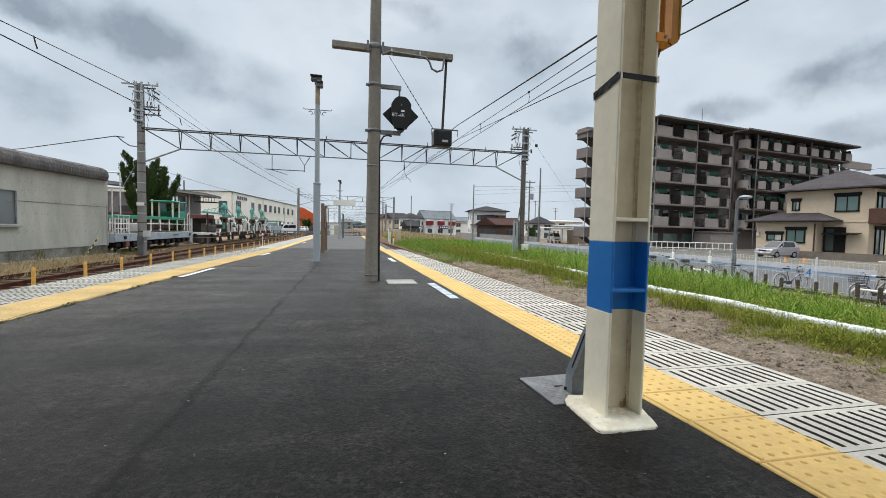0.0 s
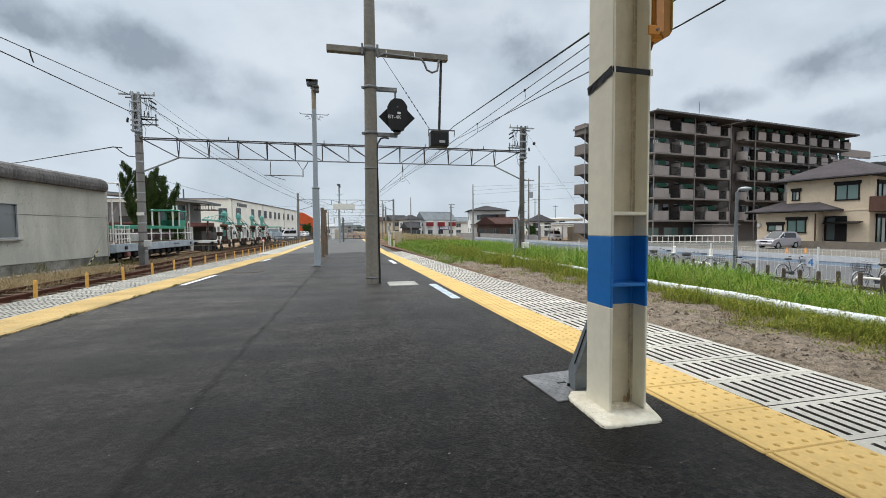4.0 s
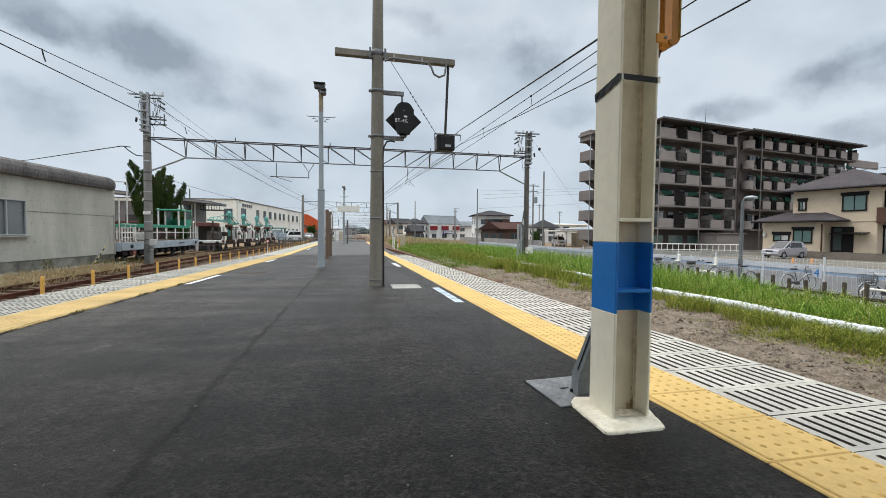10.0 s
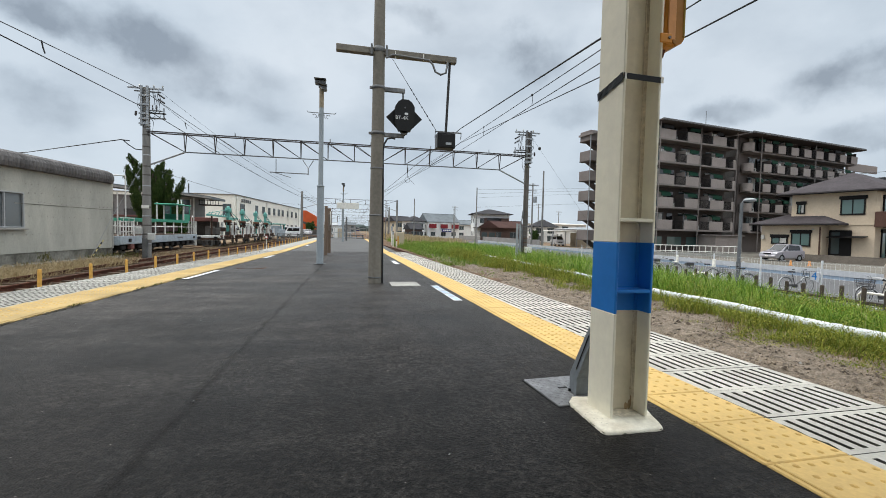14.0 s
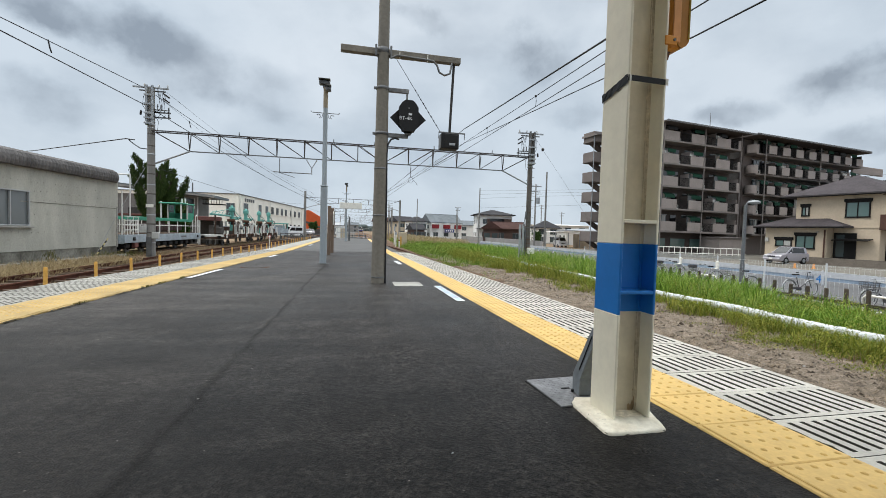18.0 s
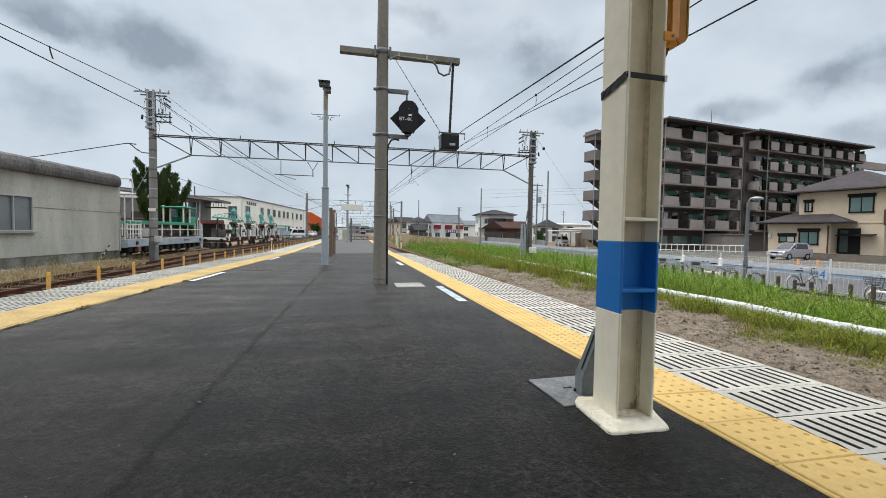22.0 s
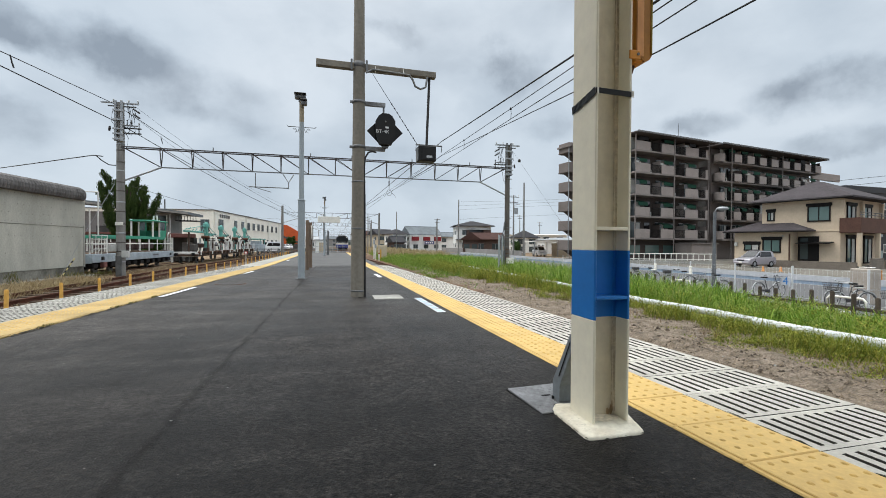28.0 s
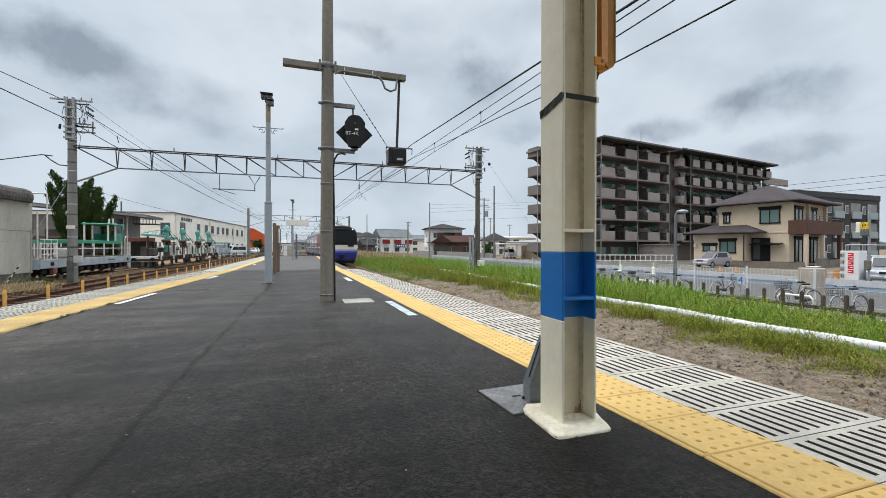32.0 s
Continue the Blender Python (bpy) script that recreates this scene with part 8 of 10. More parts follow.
# ---- guard rails, street lamp, barriers ----
M_GUARD = material("guard_white", (0.48, 0.50, 0.54), 0.55, vary=0.08, grain=10, blotch=2, bump=0.05)
M_GUARDB = material("guard_blue", (0.30, 0.385, 0.50), 0.55, vary=0.08, grain=10, blotch=2, bump=0.05)
gr = thing("guard_rail", "white and pale blue roadside guard rail", "guard rail", (22.0, 0, -1.33))
for k in range(17):
    y = 6 + 4.0 * k
    part("beam", Geo().prism([(-2.0, 0.24), (2.0, 0.24), (2.0, 0.40), (-2.0, 0.40)], Matrix.Translation((0, y, 0)) @ Matrix.Rotation(radians(90), 4, "Z"), 0.03), M_GUARDB, gr)
    part("beam", Geo().prism([(-2.0, 0.40), (2.0, 0.40), (2.0, 0.67), (-2.0, 0.67)], Matrix.Translation((-0.02, y, 0)) @ Matrix.Rotation(radians(90), 4, "Z"), 0.05), M_GUARD, gr)
    part("post", Geo().tube((0.05, y - 2, 0), (0.05, y - 2, 0.72), 0.05, None, 8), M_GUARD, gr)
M_ORCONE = material("cone_orange", (0.52, 0.23, 0.07), 0.6, vary=0.08, bump=0.0)
for x, y in ((33.7, 26.5), (34.9, 26.0)):
    c = thing("barrier_post", "dull orange plastic barrier post", "post", (x, y, -1.32), group="barrier posts")
    part("body", Geo().lathe((0, 0, 0), ((0.15, 0), (0.15, 0.03), (0.09, 0.05), (0.07, 0.36), (0.03, 0.39)), 12), M_ORCONE, c)
for k in range(2):
    c = thing("orange_board", "orange plastic barrier board", "barrier", (28.2, 15.9 - 0.6 * k, -1.32))
    part("panel", Geo().cbox((0, 0, 0.4), (0.06, 0.28, 0.75), 0.02), M_ORCONE, c)
    part("foot", Geo().cbox((0, 0, 0.03), (0.4, 0.5, 0.06), 0.01), M_ORCONE, c)
M_LAMPGREY = material("lamp_grey", (0.15, 0.16, 0.17), 0.55, 0.2, vary=0.15, grain=20, blotch=3, bump=0.05)
sl = thing("street_lamp", "grey street lamp with a flat head", "street lamp", (18.5, 17.05, -1.33))
part("post", Geo().tube((0, 0, 0), (0.02, 0, 3.75), 0.085, 0.07, 14), M_LAMPGREY, sl)
part("base", Geo().tube((0, 0, 0), (0, 0, 0.9), 0.105, None, 14), M_LAMPGREY, sl)
part("arm", Geo().path([(0.02, 0, 3.7), (0.06, -0.02, 3.84), (0.25, -0.05, 3.92)], 0.035, 8), M_LAMPGREY, sl)
part("head", Geo().lathe((0.42, -0.06, 3.92), ((0.12, -0.09), (0.26, -0.06), (0.28, 0.0), (0.22, 0.06), (0.08, 0.09)), 16), M_STEEL, sl)
M_BEIGEBLOCK = material("beige_block", (0.42, 0.375, 0.33), 0.9, vary=0.14, grain=25, blotch=1.5, bump=0.2)
blk = thing("concrete_post_block", "upright beige concrete block beside the bicycle fence", "concrete block", (18.55, 10.85, -1.33))
part("block", Geo().cbox((0, 0, 0.62), (0.5, 0.66, 1.26), 0.03), M_BEIGEBLOCK, blk)
part("cap_plate", Geo().cbox((0, -0.05, 1.3), (0.2, 0.4, 0.03), 0.01), M_PAINT_W, blk)
wf = thing("white_fence", "white steel railing along the apartment lot", "fence", (0, 0, -1.33))
fa2, fb2 = Vector((27.8, 44.0, 0)), Vector((40.6, 37.2, 0))
for k in range(27):
    p = fa2.lerp(fb2, k / 26)
    part("post", Geo().tube((p.x, p.y, 0), (p.x, p.y, 1.15), 0.04, None, 6), M_PAINT_W, wf)
for z in (0.5, 1.12):
    part("rail", Geo().tube((fa2.x, fa2.y, z), (fb2.x, fb2.y, z), 0.05, None, 6), M_PAINT_W, wf)
part("kerb_wall", Geo().cbox(((fa2.x + fb2.x) / 2, (fa2.y + fb2.y) / 2, 0.12), ((fb2 - fa2).length, 0.2, 0.5), 0.02, rz=math.degrees(math.atan2(fb2.y - fa2.y, fb2.x - fa2.x))), M_CONCRETE, wf)

# ---- bicycle fence: stakes with a rail, a light mesh fence behind ----
sf = thing("stake_fence", "weathered brown stake fence with a single rail", "fence", (14.15, 0, -1.33))
for k in range(46):
    y = 4.2 + 0.54 * k
    h = 0.70 + random.uniform(-0.04, 0.04)
    part("stake", Geo().lathe((random.uniform(-0.01, 0.01), y, 0), ((0.056, -0.05), (0.056, h - 0.03), (0.048, h - 0.005), (0.03, h + 0.01)), 10), M_STAKE, sf)
for k in range(10):
    y0 = 4.2 + 2.7 * k
    part("rail", Geo().cbox((-0.02, y0 + 1.35, 0.31), (0.07, 2.69, 0.10), 0.012), M_STAKE, sf)
M_THIN = material("mesh_white", (0.62, 0.64, 0.66), 0.5, vary=0.08, bump=0.0)
mf_ = thing("mesh_fence", "light steel mesh fence behind the bicycles", "fence", (17.3, 0, -1.33))
for k in range(10):
    part("post", Geo().tube((0, 7.6 + 2.42 * k, 0), (0, 7.6 + 2.42 * k, 1.28), 0.035, None, 8), M_THIN, mf_)
for k in range(9):
    g = Geo()
    y0 = 7.6 + 2.42 * k
    for j in range(1, 16):
        g.box((0, y0 + 2.42 * j / 16, 0.62), (0.003, 0.003, 1.15))
    for z in (0.08, 0.62, 1.18):
        g.box((0, y0 + 1.21, z), (0.005, 2.4, 0.006))
    part("mesh_panel", g, M_THIN, mf_)
nm = thing("bay_number", "white board with a blue number four on the mesh fence", "sign", (17.22, 12.62, -0.66))
part("board", Geo().cbox((0, 0, 0), (0.02, 0.34, 0.32), 0.006), M_GUARD, nm)
words("number", "4", 0.42, M_BLUE, nm, pose(-0.016, 0, 0, 90, 0, -90))


# ---- bicycles ----
M_CHROME = material("bike_silver", (0.48, 0.49, 0.50), 0.3, 0.8, vary=0.06, bump=0.0)
M_BTYRE = material("bicycle_tyre", (0.055, 0.054, 0.053), 0.8, vary=0.15, bump=0.0)
M_BIKEDARK = material("bike_dark", (0.075, 0.075, 0.08), 0.4, 0.2, vary=0.1, bump=0.0)


def ring_pts(cx, cz, r, n=24, y=0.0):
    return [(cx + r * math.cos(2 * math.pi * k / n), y, cz + r * math.sin(2 * math.pi * k / n)) for k in range(n + 1)]


def bicycle(at, rz, paint, label, lean=4):
    t = thing("bicycle", label, "bicycle", at, 0, "parked bicycles")
    t.matrix_basis = pose(*at, lean, 0, rz) @ Matrix.Scale(0.9, 4)
    R = 0.33
    for x in (-0.53, 0.53):
        w = part("wheel", Geo().path(ring_pts(x, R, R - 0.015), 0.011, 6), M_BTYRE, t)
        part("rim", Geo().path(ring_pts(x, R, R - 0.04), 0.010, 5), M_CHROME, w)
        g = Geo()
        for k in range(12):
            a = 2 * math.pi * k / 12
            g.tube((x, 0, R), (x + (R - 0.04) * math.cos(a), 0, R + (R - 0.04) * math.sin(a)), 0.003, None, 3, False)
        part("spokes", g, M_CHROME, w)
        pts = [(x + (R + 0.025) * math.cos(a), 0, R + (R + 0.025) * math.sin(a)) for a in (radians(q) for q in (range(20, 200, 20) if x < 0 else range(30, 160, 20)))]
        part("mudguard", Geo().path(pts, 0.022, 5), M_CHROME, t)
    for a, b, r in (((-0.53, 0, R), (-0.08, 0, 0.28), 0.012), ((-0.08, 0, 0.28), (0.38, 0, 0.62), 0.018), ((-0.08, 0, 0.28), (-0.2, 0, 0.78), 0.016), ((-0.53, 0, R), (-0.16, 0, 0.62), 0.012),
                    ((0.53, 0, R), (0.36, 0, 0.80), 0.014), ((0.36, 0, 0.80), (0.33, 0, 0.98), 0.013)):
        part("frame_tube", Geo().tube(a, b, r, None, 8), paint, t)
    part("seat_post", Geo().tube((-0.2, 0, 0.78), (-0.22, 0, 0.86), 0.012, None, 6), M_CHROME, t)
    part("saddle", Geo().cbox((-0.24, 0, 0.885), (0.26, 0.17, 0.06), 0.025), M_BLACK, t)
    part("handlebar", Geo().path([(0.16, -0.27, 0.98), (0.28, -0.24, 1.02), (0.33, -0.05, 0.99), (0.33, 0.05, 0.99), (0.28, 0.24, 1.02), (0.16, 0.27, 0.98)], 0.013, 6), M_CHROME, t)
    for s in (-1, 1):
        part("grip", Geo().tube((0.10, s * 0.275, 0.975), (0.20, s * 0.265, 0.985), 0.019, None, 8), M_BLACK, t)
        part("stay", Geo().tube((0.53, s * 0.05, R), (0.58, s * 0.1, 0.66), 0.006, None, 4), M_CHROME, t)
    g = Geo()
    for z, q in ((0.68, 0.85), (0.76, 0.92), (0.84, 0.97), (0.92, 1.0)):
        x0, x1, yw = 0.62 - 0.16 * q, 0.62 + 0.17 * q, 0.18 * q
        g.path([(x0, -yw, z), (x1, -yw, z), (x1, yw, z), (x0, yw, z), (x0, -yw, z)], 0.007, 4)
    for k in range(5):
        for s in (-1, 1):
            g.tube((0.48 + 0.07 * k, s * 0.15, 0.68), (0.46 + 0.082 * k, s * 0.18, 0.92), 0.005, None, 4)
    part("basket", g, M_BIKEDARK, t, "wire front basket")
    part("carrier", Geo().cbox((-0.52, 0, 0.74), (0.34, 0.12, 0.02), 0.006), M_CHROME, t)
    part("crank", Geo().tube((-0.08, -0.06, 0.28), (-0.08, 0.06, 0.28), 0.075, None, 12), M_BIKEDARK, t)
    part("pedal", Geo().cbox((0.08, 0.12, 0.24), (0.1, 0.07, 0.025), 0.006), M_BLACK, t)
    part("chain_case", Geo().cbox((-0.3, -0.05, 0.31), (0.5, 0.02, 0.09), 0.02), paint, t)
    part("kick_stand", Geo().tube((-0.5, 0.06, R - 0.02), (-0.6, 0.14, 0.01), 0.009, None, 5), M_CHROME, t)
    part("lamp", Geo().cbox((0.5, 0.09, 0.6), (0.06, 0.05, 0.05), 0.015), M_CHROME, t)
    return t


for x, y, rz, dark, lean in ((16.8, 19.8, 160, 0, -3), (16.2, 16.8, 158, 0, 4), (15.6, 14.4, 168, 0, 4), (16.9, 13.0, -4, 1, -4),
                            (15.9, 9.6, 165, 1, 4), (16.7, 10.3, 168, 1, -4), (15.5, 8.05, 176, 0, 4), (16.9, 7.7, 30, 0, 5), (16.6, 6.8, 20, 1, 4), (15.9, 6.2, 170, 0, 4)):
    bike_ = bicycle((x, y, -1.33), rz, M_BIKEDARK if dark else M_CHROME, "dark city bicycle with a basket parked at the fence" if dark else "silver city bicycle with a basket parked at the fence", lean)
    if y in (19.8, 16.8):
        part("child_seat", Geo().cbox((-0.56, 0, 0.95), (0.08, 0.30, 0.42), 0.03), M_PAINT_W, bike_, "white child seat")
        part("seat_pan", Geo().cbox((-0.46, 0, 0.77), (0.26, 0.30, 0.06), 0.02), M_PAINT_W, bike_, "white child seat")
        part("basket_cover", Geo().cbox((0.62, 0, 0.86), (0.34, 0.36, 0.16), 0.04), M_BIKEDARK, bike_, "dark basket cover")
hp_ = thing("bicycle_hoop", "white steel parking hoop", "bicycle stand", (15.0, 9.3, -1.33))
part("hoop", Geo().path([(0.1, 0.5, 0), (0.1, 0.5, 0.42), (0.1, 0.42, 0.5), (0.1, -0.42, 0.5), (0.1, -0.5, 0.42), (0.1, -0.5, 0)], 0.035, 8), M_PAINT_W, hp_)
hp2 = copy_thing(hp_, pose(15.0, 15.6, -1.33))
for y0 in (7.2, 9.6, 12.0, 14.4):
    painted_ = thing("bay_line", "white painted bay line on the asphalt", "road marking", (16.2, y0, -1.318), 0)
    part("stripe", Geo().add([(-1.0, -0.05, 0), (1.0, -0.05, 0), (1.0, 0.05, 0), (-1.0, 0.05, 0)], [(0, 1, 2, 3)]), M_LINE_W, painted_)

# ---- white pipe lying in the grass ----
M_PIPE = material("pipe_white", (0.62, 0.65, 0.68), 0.45, vary=0.1, grain=20, blotch=3, bump=0.05)
pipe = thing("white_pipe", "long white plastic pipe lying in the grass", "pipe", (0, 0, 0))
for k in range(14):
    y0 = -2 + 4.0 * k
    dx = lambda y: float(np.interp(y, (0, 9, 14, 30), (8.72, 8.78, 8.95, 9.25))) + 0.07 * math.sin(y * 0.35) + 0.05 * math.sin(y * 0.9)
    part("length", Geo().path([(dx(y0 + j), y0 + j, -0.90 + 0.015 * math.sin(1.7 * (y0 + j))) for j in (0, 1, 2, 3, 3.99)], 0.088, 12), M_PIPE, pipe)
    part("coupling", Geo().tube((dx(y0), y0 - 0.08, -0.90 + 0.015 * math.sin(1.7 * y0)), (dx(y0), y0 + 0.08, -0.90 + 0.015 * math.sin(1.7 * y0)), 0.099, None, 12), M_PIPE, pipe)

# ---- far houses, walls and poles beyond the field ----
M_WHITEH = material("white_render", (0.80, 0.80, 0.78), 0.85, vary=0.05, grain=4, blotch=0.5, bump=0.03)
M_SLATE = material("slate_roof", (0.15, 0.17, 0.185), 0.8, spec=0.15, vary=0.15, grain=3, blotch=0.6, bump=0.1)
M_DARKROOF = material("dark_tile_roof", (0.045, 0.045, 0.05), 0.85, spec=0.15, vary=0.2, grain=3, blotch=0.6, bump=0.1)
M_BROWNROOF = material("brown_tile_roof", (0.07, 0.038, 0.033), 0.85, spec=0.15, vary=0.18, grain=3, blotch=0.6, bump=0.1)
M_BROWNWALL = material("brown_wall", (0.10, 0.066, 0.056), 0.85, vary=0.12, grain=4, blotch=0.5, bump=0.03)
M_BEIGE = material("beige_wall", (0.48, 0.41, 0.31), 0.85, vary=0.08, grain=4, blotch=0.5, bump=0.03)
M_REDB = material("red_balcony", (0.22, 0.022, 0.028), 0.6, vary=0.08, bump=0.0)


def far_house(name, label, at, rz, w, d, h, wall, roof, gable=True, rise=1.8, storeys=2, over=0.5):
    t = thing(name, label, "house", at, rz)
    part("wall", Geo().box((0, 0, h / 2), (w, d, h)), wall, t)
    if gable:
        g = Geo()
        a, b = w / 2 + over, d / 2 + over
        v = [(-a, -b, h), (a, -b, h), (a, b, h), (-a, b, h), (-a, 0, h + rise), (a, 0, h + rise)]
        v += [(x, y, z + 0.18) for x, y, z in v]
        g.add(v, [(3, 2, 1, 0), (0, 1, 7, 6), (1, 2, 8, 7), (2, 3, 9, 8), (3, 0, 6, 9), (6, 7, 11, 10), (8, 9, 10, 11), (7, 8, 11), (9, 6, 10)])
        part("roof", g, roof, t)
        part("ridge", Geo().tube((-a, 0, h + rise + 0.18), (a, 0, h + rise + 0.18), 0.1, None, 6), roof, t)
    else:
        part("roof", hip(Geo(), -w / 2 - over, w / 2 + over, -d / 2 - over, d / 2 + over, h, rise), roof, t)
    n = max(2, int(w / 3.2))
    for s in range(storeys):
        z = (s + 0.5) * h / storeys
        for k in range(n):
            x = -w / 2 + w * (k + 0.5) / n
            win = part("window", Geo().box((x, -d / 2 - 0.02, z), (1.5, 0.08, 1.15)), M_GLASS, t)
            part("frame", Geo().cbox((x, -d / 2 - 0.05, z + 0.62), (1.7, 0.08, 0.1), 0.01), M_STEEL_D, win)
            part("bar", Geo().cbox((x, -d / 2 - 0.07, z), (0.07, 0.05, 1.15), 0.01), M_STEEL, win)
        for y in (-d / 4, d / 4):
            part("window", Geo().box((-w / 2 - 0.02, y, z), (0.08, 1.2, 1.0)), M_GLASS, t)
    return t


wh = far_house("white_flats", "white two-storey flats with red balconies and a blue-grey roof", (27.3, 133, -1.3), 12, 10.6, 8.0, 4.8, M_WHITEH, M_SLATE, True, 2.6, 2, 0.3)
for k in range(3):
    b = part("red_balcony", Geo().cbox((-3.8 + 3.8 * k, -4.5, 3.65), (2.1, 0.9, 1.25), 0.03), M_REDB, wh, "dark red balcony")
    part("balcony_top", Geo().cbox((-3.8 + 3.8 * k, -4.5, 4.32), (2.2, 1.0, 0.08), 0.01), M_WHITEH, b)
M_BANNER = material("banner_navy", (0.035, 0.05, 0.19), 0.6, vary=0.1, bump=0.0)
part("banner", Geo().cbox((0.7, -4.98, 2.4), (3.2, 0.06, 0.95), 0.01), M_BANNER, wh, "blue and white banner")
for k in range(4):
    part("banner_bar", Geo().cbox((-0.35 + 0.7 * k, -5.02, 2.42), (0.48, 0.04, 0.45), 0.01), M_WHITEH, wh)
h2 = far_house("dark_hip_house", "two-storey house with a grey hipped roof and dark upper floor", (35.4, 106, -1.2), -10, 8.9, 8, 6.5, M_WHITEH, M_DARKROOF, False, 1.35, 2, 0.85)
part("dark_upper", Geo().box((1.2, -4.1, 4.3), (6.2, 0.3, 2.6)), M_BROWNWALL, h2)
part("upper_window", Geo().box((0.6, -4.28, 5.2), (3.6, 0.06, 0.8)), M_BLACKGLASS, h2)
part("belt_roof", Geo().cbox((0, -4.6, 3.1), (9.4, 1.4, 0.14), 0.03), M_DARKROOF, h2)
part("dark_lower", Geo().box((1.2, -4.1, 1.4), (6.0, 0.3, 2.4)), M_BROWNWALL, h2)
h3 = far_house("brown_house", "low brown house with a brown tiled roof", (34.9, 93.5, -1.2), -14, 6.9, 6, 2.9, M_BROWNWALL, M_BROWNROOF, True, 1.55, 1)
h3b = far_house("brown_house", "low brown gabled house with a brown tiled roof", (30.0, 90.5, -1.2), 72, 5.0, 3.4, 2.9, M_BROWNWALL, M_BROWNROOF, True, 1.5, 1)
far_house("dark_roof_house", "grey two-storey house with a dark tiled roof", (18.7, 130, -1.3), 14, 4.6, 7, 4.9, M_WHITEH, M_DARKROOF, False, 1.5)
far_house("dark_roof_house", "low annex with a dark sloping roof beside the white flats", (17.9, 124, -1.3), 14, 3.4, 5, 2.4, M_BROWNWALL, M_DARKROOF, True, 1.6, 1)
far_house("beige_house", "beige two-storey house with a low roof", (15.6, 142, -1.3), 20, 6, 7, 5.0, M_BEIGE, M_DARKROOF, True, 1.6)
far_house("beige_house", "beige two-storey house among the far houses", (11.6, 168, -1.3), 5, 8, 8, 5.3, M_BEIGE, M_BROWNROOF, True, 1.6)
far_house("grey_house", "grey house behind the white flats", (39.3, 142, -1.3), -10, 9, 8, 4.4, M_WHITEH, M_SLATE, True, 1.5)
far_house("dark_roof_house", "two-storey house with a dark hipped roof", (45.6, 96, -1.3), -14, 5.4, 7, 3.6, M_WHITEH, M_DARKROOF, False, 1.8)
far_house("white_house", "white flat-roofed house in the distance", (56, 110, -1.3), -14, 15, 9, 4.6, M_WHITEH, M_WHITEH, False, 0.3)
far_house("white_house", "pale low house in the distance", (50.0, 86, -1.3), -14, 9, 7, 3.0, M_WHITEH, M_STEEL, False, 0.5, 1)
far_house("beige_house", "beige house far along the railway", (19.5, 190, -1.3), 0, 12, 8, 5.5, M_BEIGE, M_SLATE, True, 2)
far_house("white_house", "small pale building far along the railway", (-9.5, 165, -1.3), 0, 8, 6, 3.2, M_WHITEH, M_STEEL, True, 1.2, 1)
far_house("grey_house", "small grey building far along the railway", (-1.6, 300, -1.3), 0, 9, 6, 5.0, M_WALLGREY, M_SLATE, True, 1.6)
# carport
cp = thing("carport", "pale steel carport with a flat roof", "carport", (34.6, 66, -1.33), -10)
part("roof", Geo().cbox((0, 0, 2.6), (4.4, 6.0, 0.16), 0.03), M_WHITEH, cp)
for x in (-2.0, 2.0):
    for y in (-2.8, 2.8):
        part("post", Geo().cbox((x, y, 1.3), (0.12, 0.12, 2.6), 0.01), M_STEEL, cp)
store = thing("storage_shed", "cream steel storage shed beside the carport", "shed", (38.6, 66, -1.33), -10)
part("wall", Geo().cbox((0, 0, 1.15), (2.8, 2.4, 2.3), 0.02), M_BEIGE, store)
part("roof", Geo().cbox((0, 0, 2.36), (3.0, 2.6, 0.12), 0.02), M_WHITEH, store)
part("door", Geo().cbox((0.2, -1.21, 1.05), (1.6, 0.04, 1.9), 0.01), M_BEIGE, store)
vehicle("white_van", "white van parked under the carport", (34.5, 66.5, -1.32), 260, M_CARWHITE, 3.4, 1.48, 1.8, True)
# long grey field wall and far hedges
wl_ = thing("field_wall", "long low grey concrete wall beside the far street", "wall", (0, 0, -1.3))
fw = [(28.9, 112, 0), (28.2, 90, 0), (27.9, 72, 0), (27.2, 58, 0)]
for a, b in zip(fw[:-1], fw[1:]):
    a, b = Vector(a), Vector(b)
    n = int((b - a).length / 2)
    for k in range(n):
        p = a.lerp(b, (k + 0.5) / n)
        part("panel", Geo().cbox((p.x, p.y, 0.55), (0.12, (b - a).length / n - 0.02, 1.1), 0.01), M_WALLGREY, wl_)


def utility_pole(x, y, h, r, cross, label="grey concrete utility pole"):
    t = thing("utility_pole", label, "utility pole", (x, y, -1.3), group="utility poles")
    part("shaft", Geo().tube((0, 0, 0), (0, 0, h), r, r * 0.62, 12), M_POLE_L, t)
    if cross:
        part("crossarm", Geo().cbox((0, 0, h - 0.3), (1.8, 0.1, 0.1), 0.01), M_STEEL_D, t)
        part("crossarm", Geo().cbox((0, 0, h - 1.1), (1.4, 0.1, 0.1), 0.01), M_STEEL_D, t)
        g = Geo()
        for dx in (-0.8, -0.3, 0.3, 0.8):
            insulator(g, (dx, 0, h - 0.25), (dx, 0, h - 0.02), 3, 0.07)
        part("insulators", g, M_INSUL_W, t)
    if cross > 1:
        part("transformer", Geo().tube((0.3, -0.2, h - 2.9), (0.3, -0.2, h - 2.0), 0.28, None, 12), M_STEEL, t)
        part("lamp_arm", Geo().path([(0, 0, h - 1.6), (0.6, 0, h - 1.4), (1.0, 0, h - 1.42)], 0.04), M_STEEL, t)
    return t


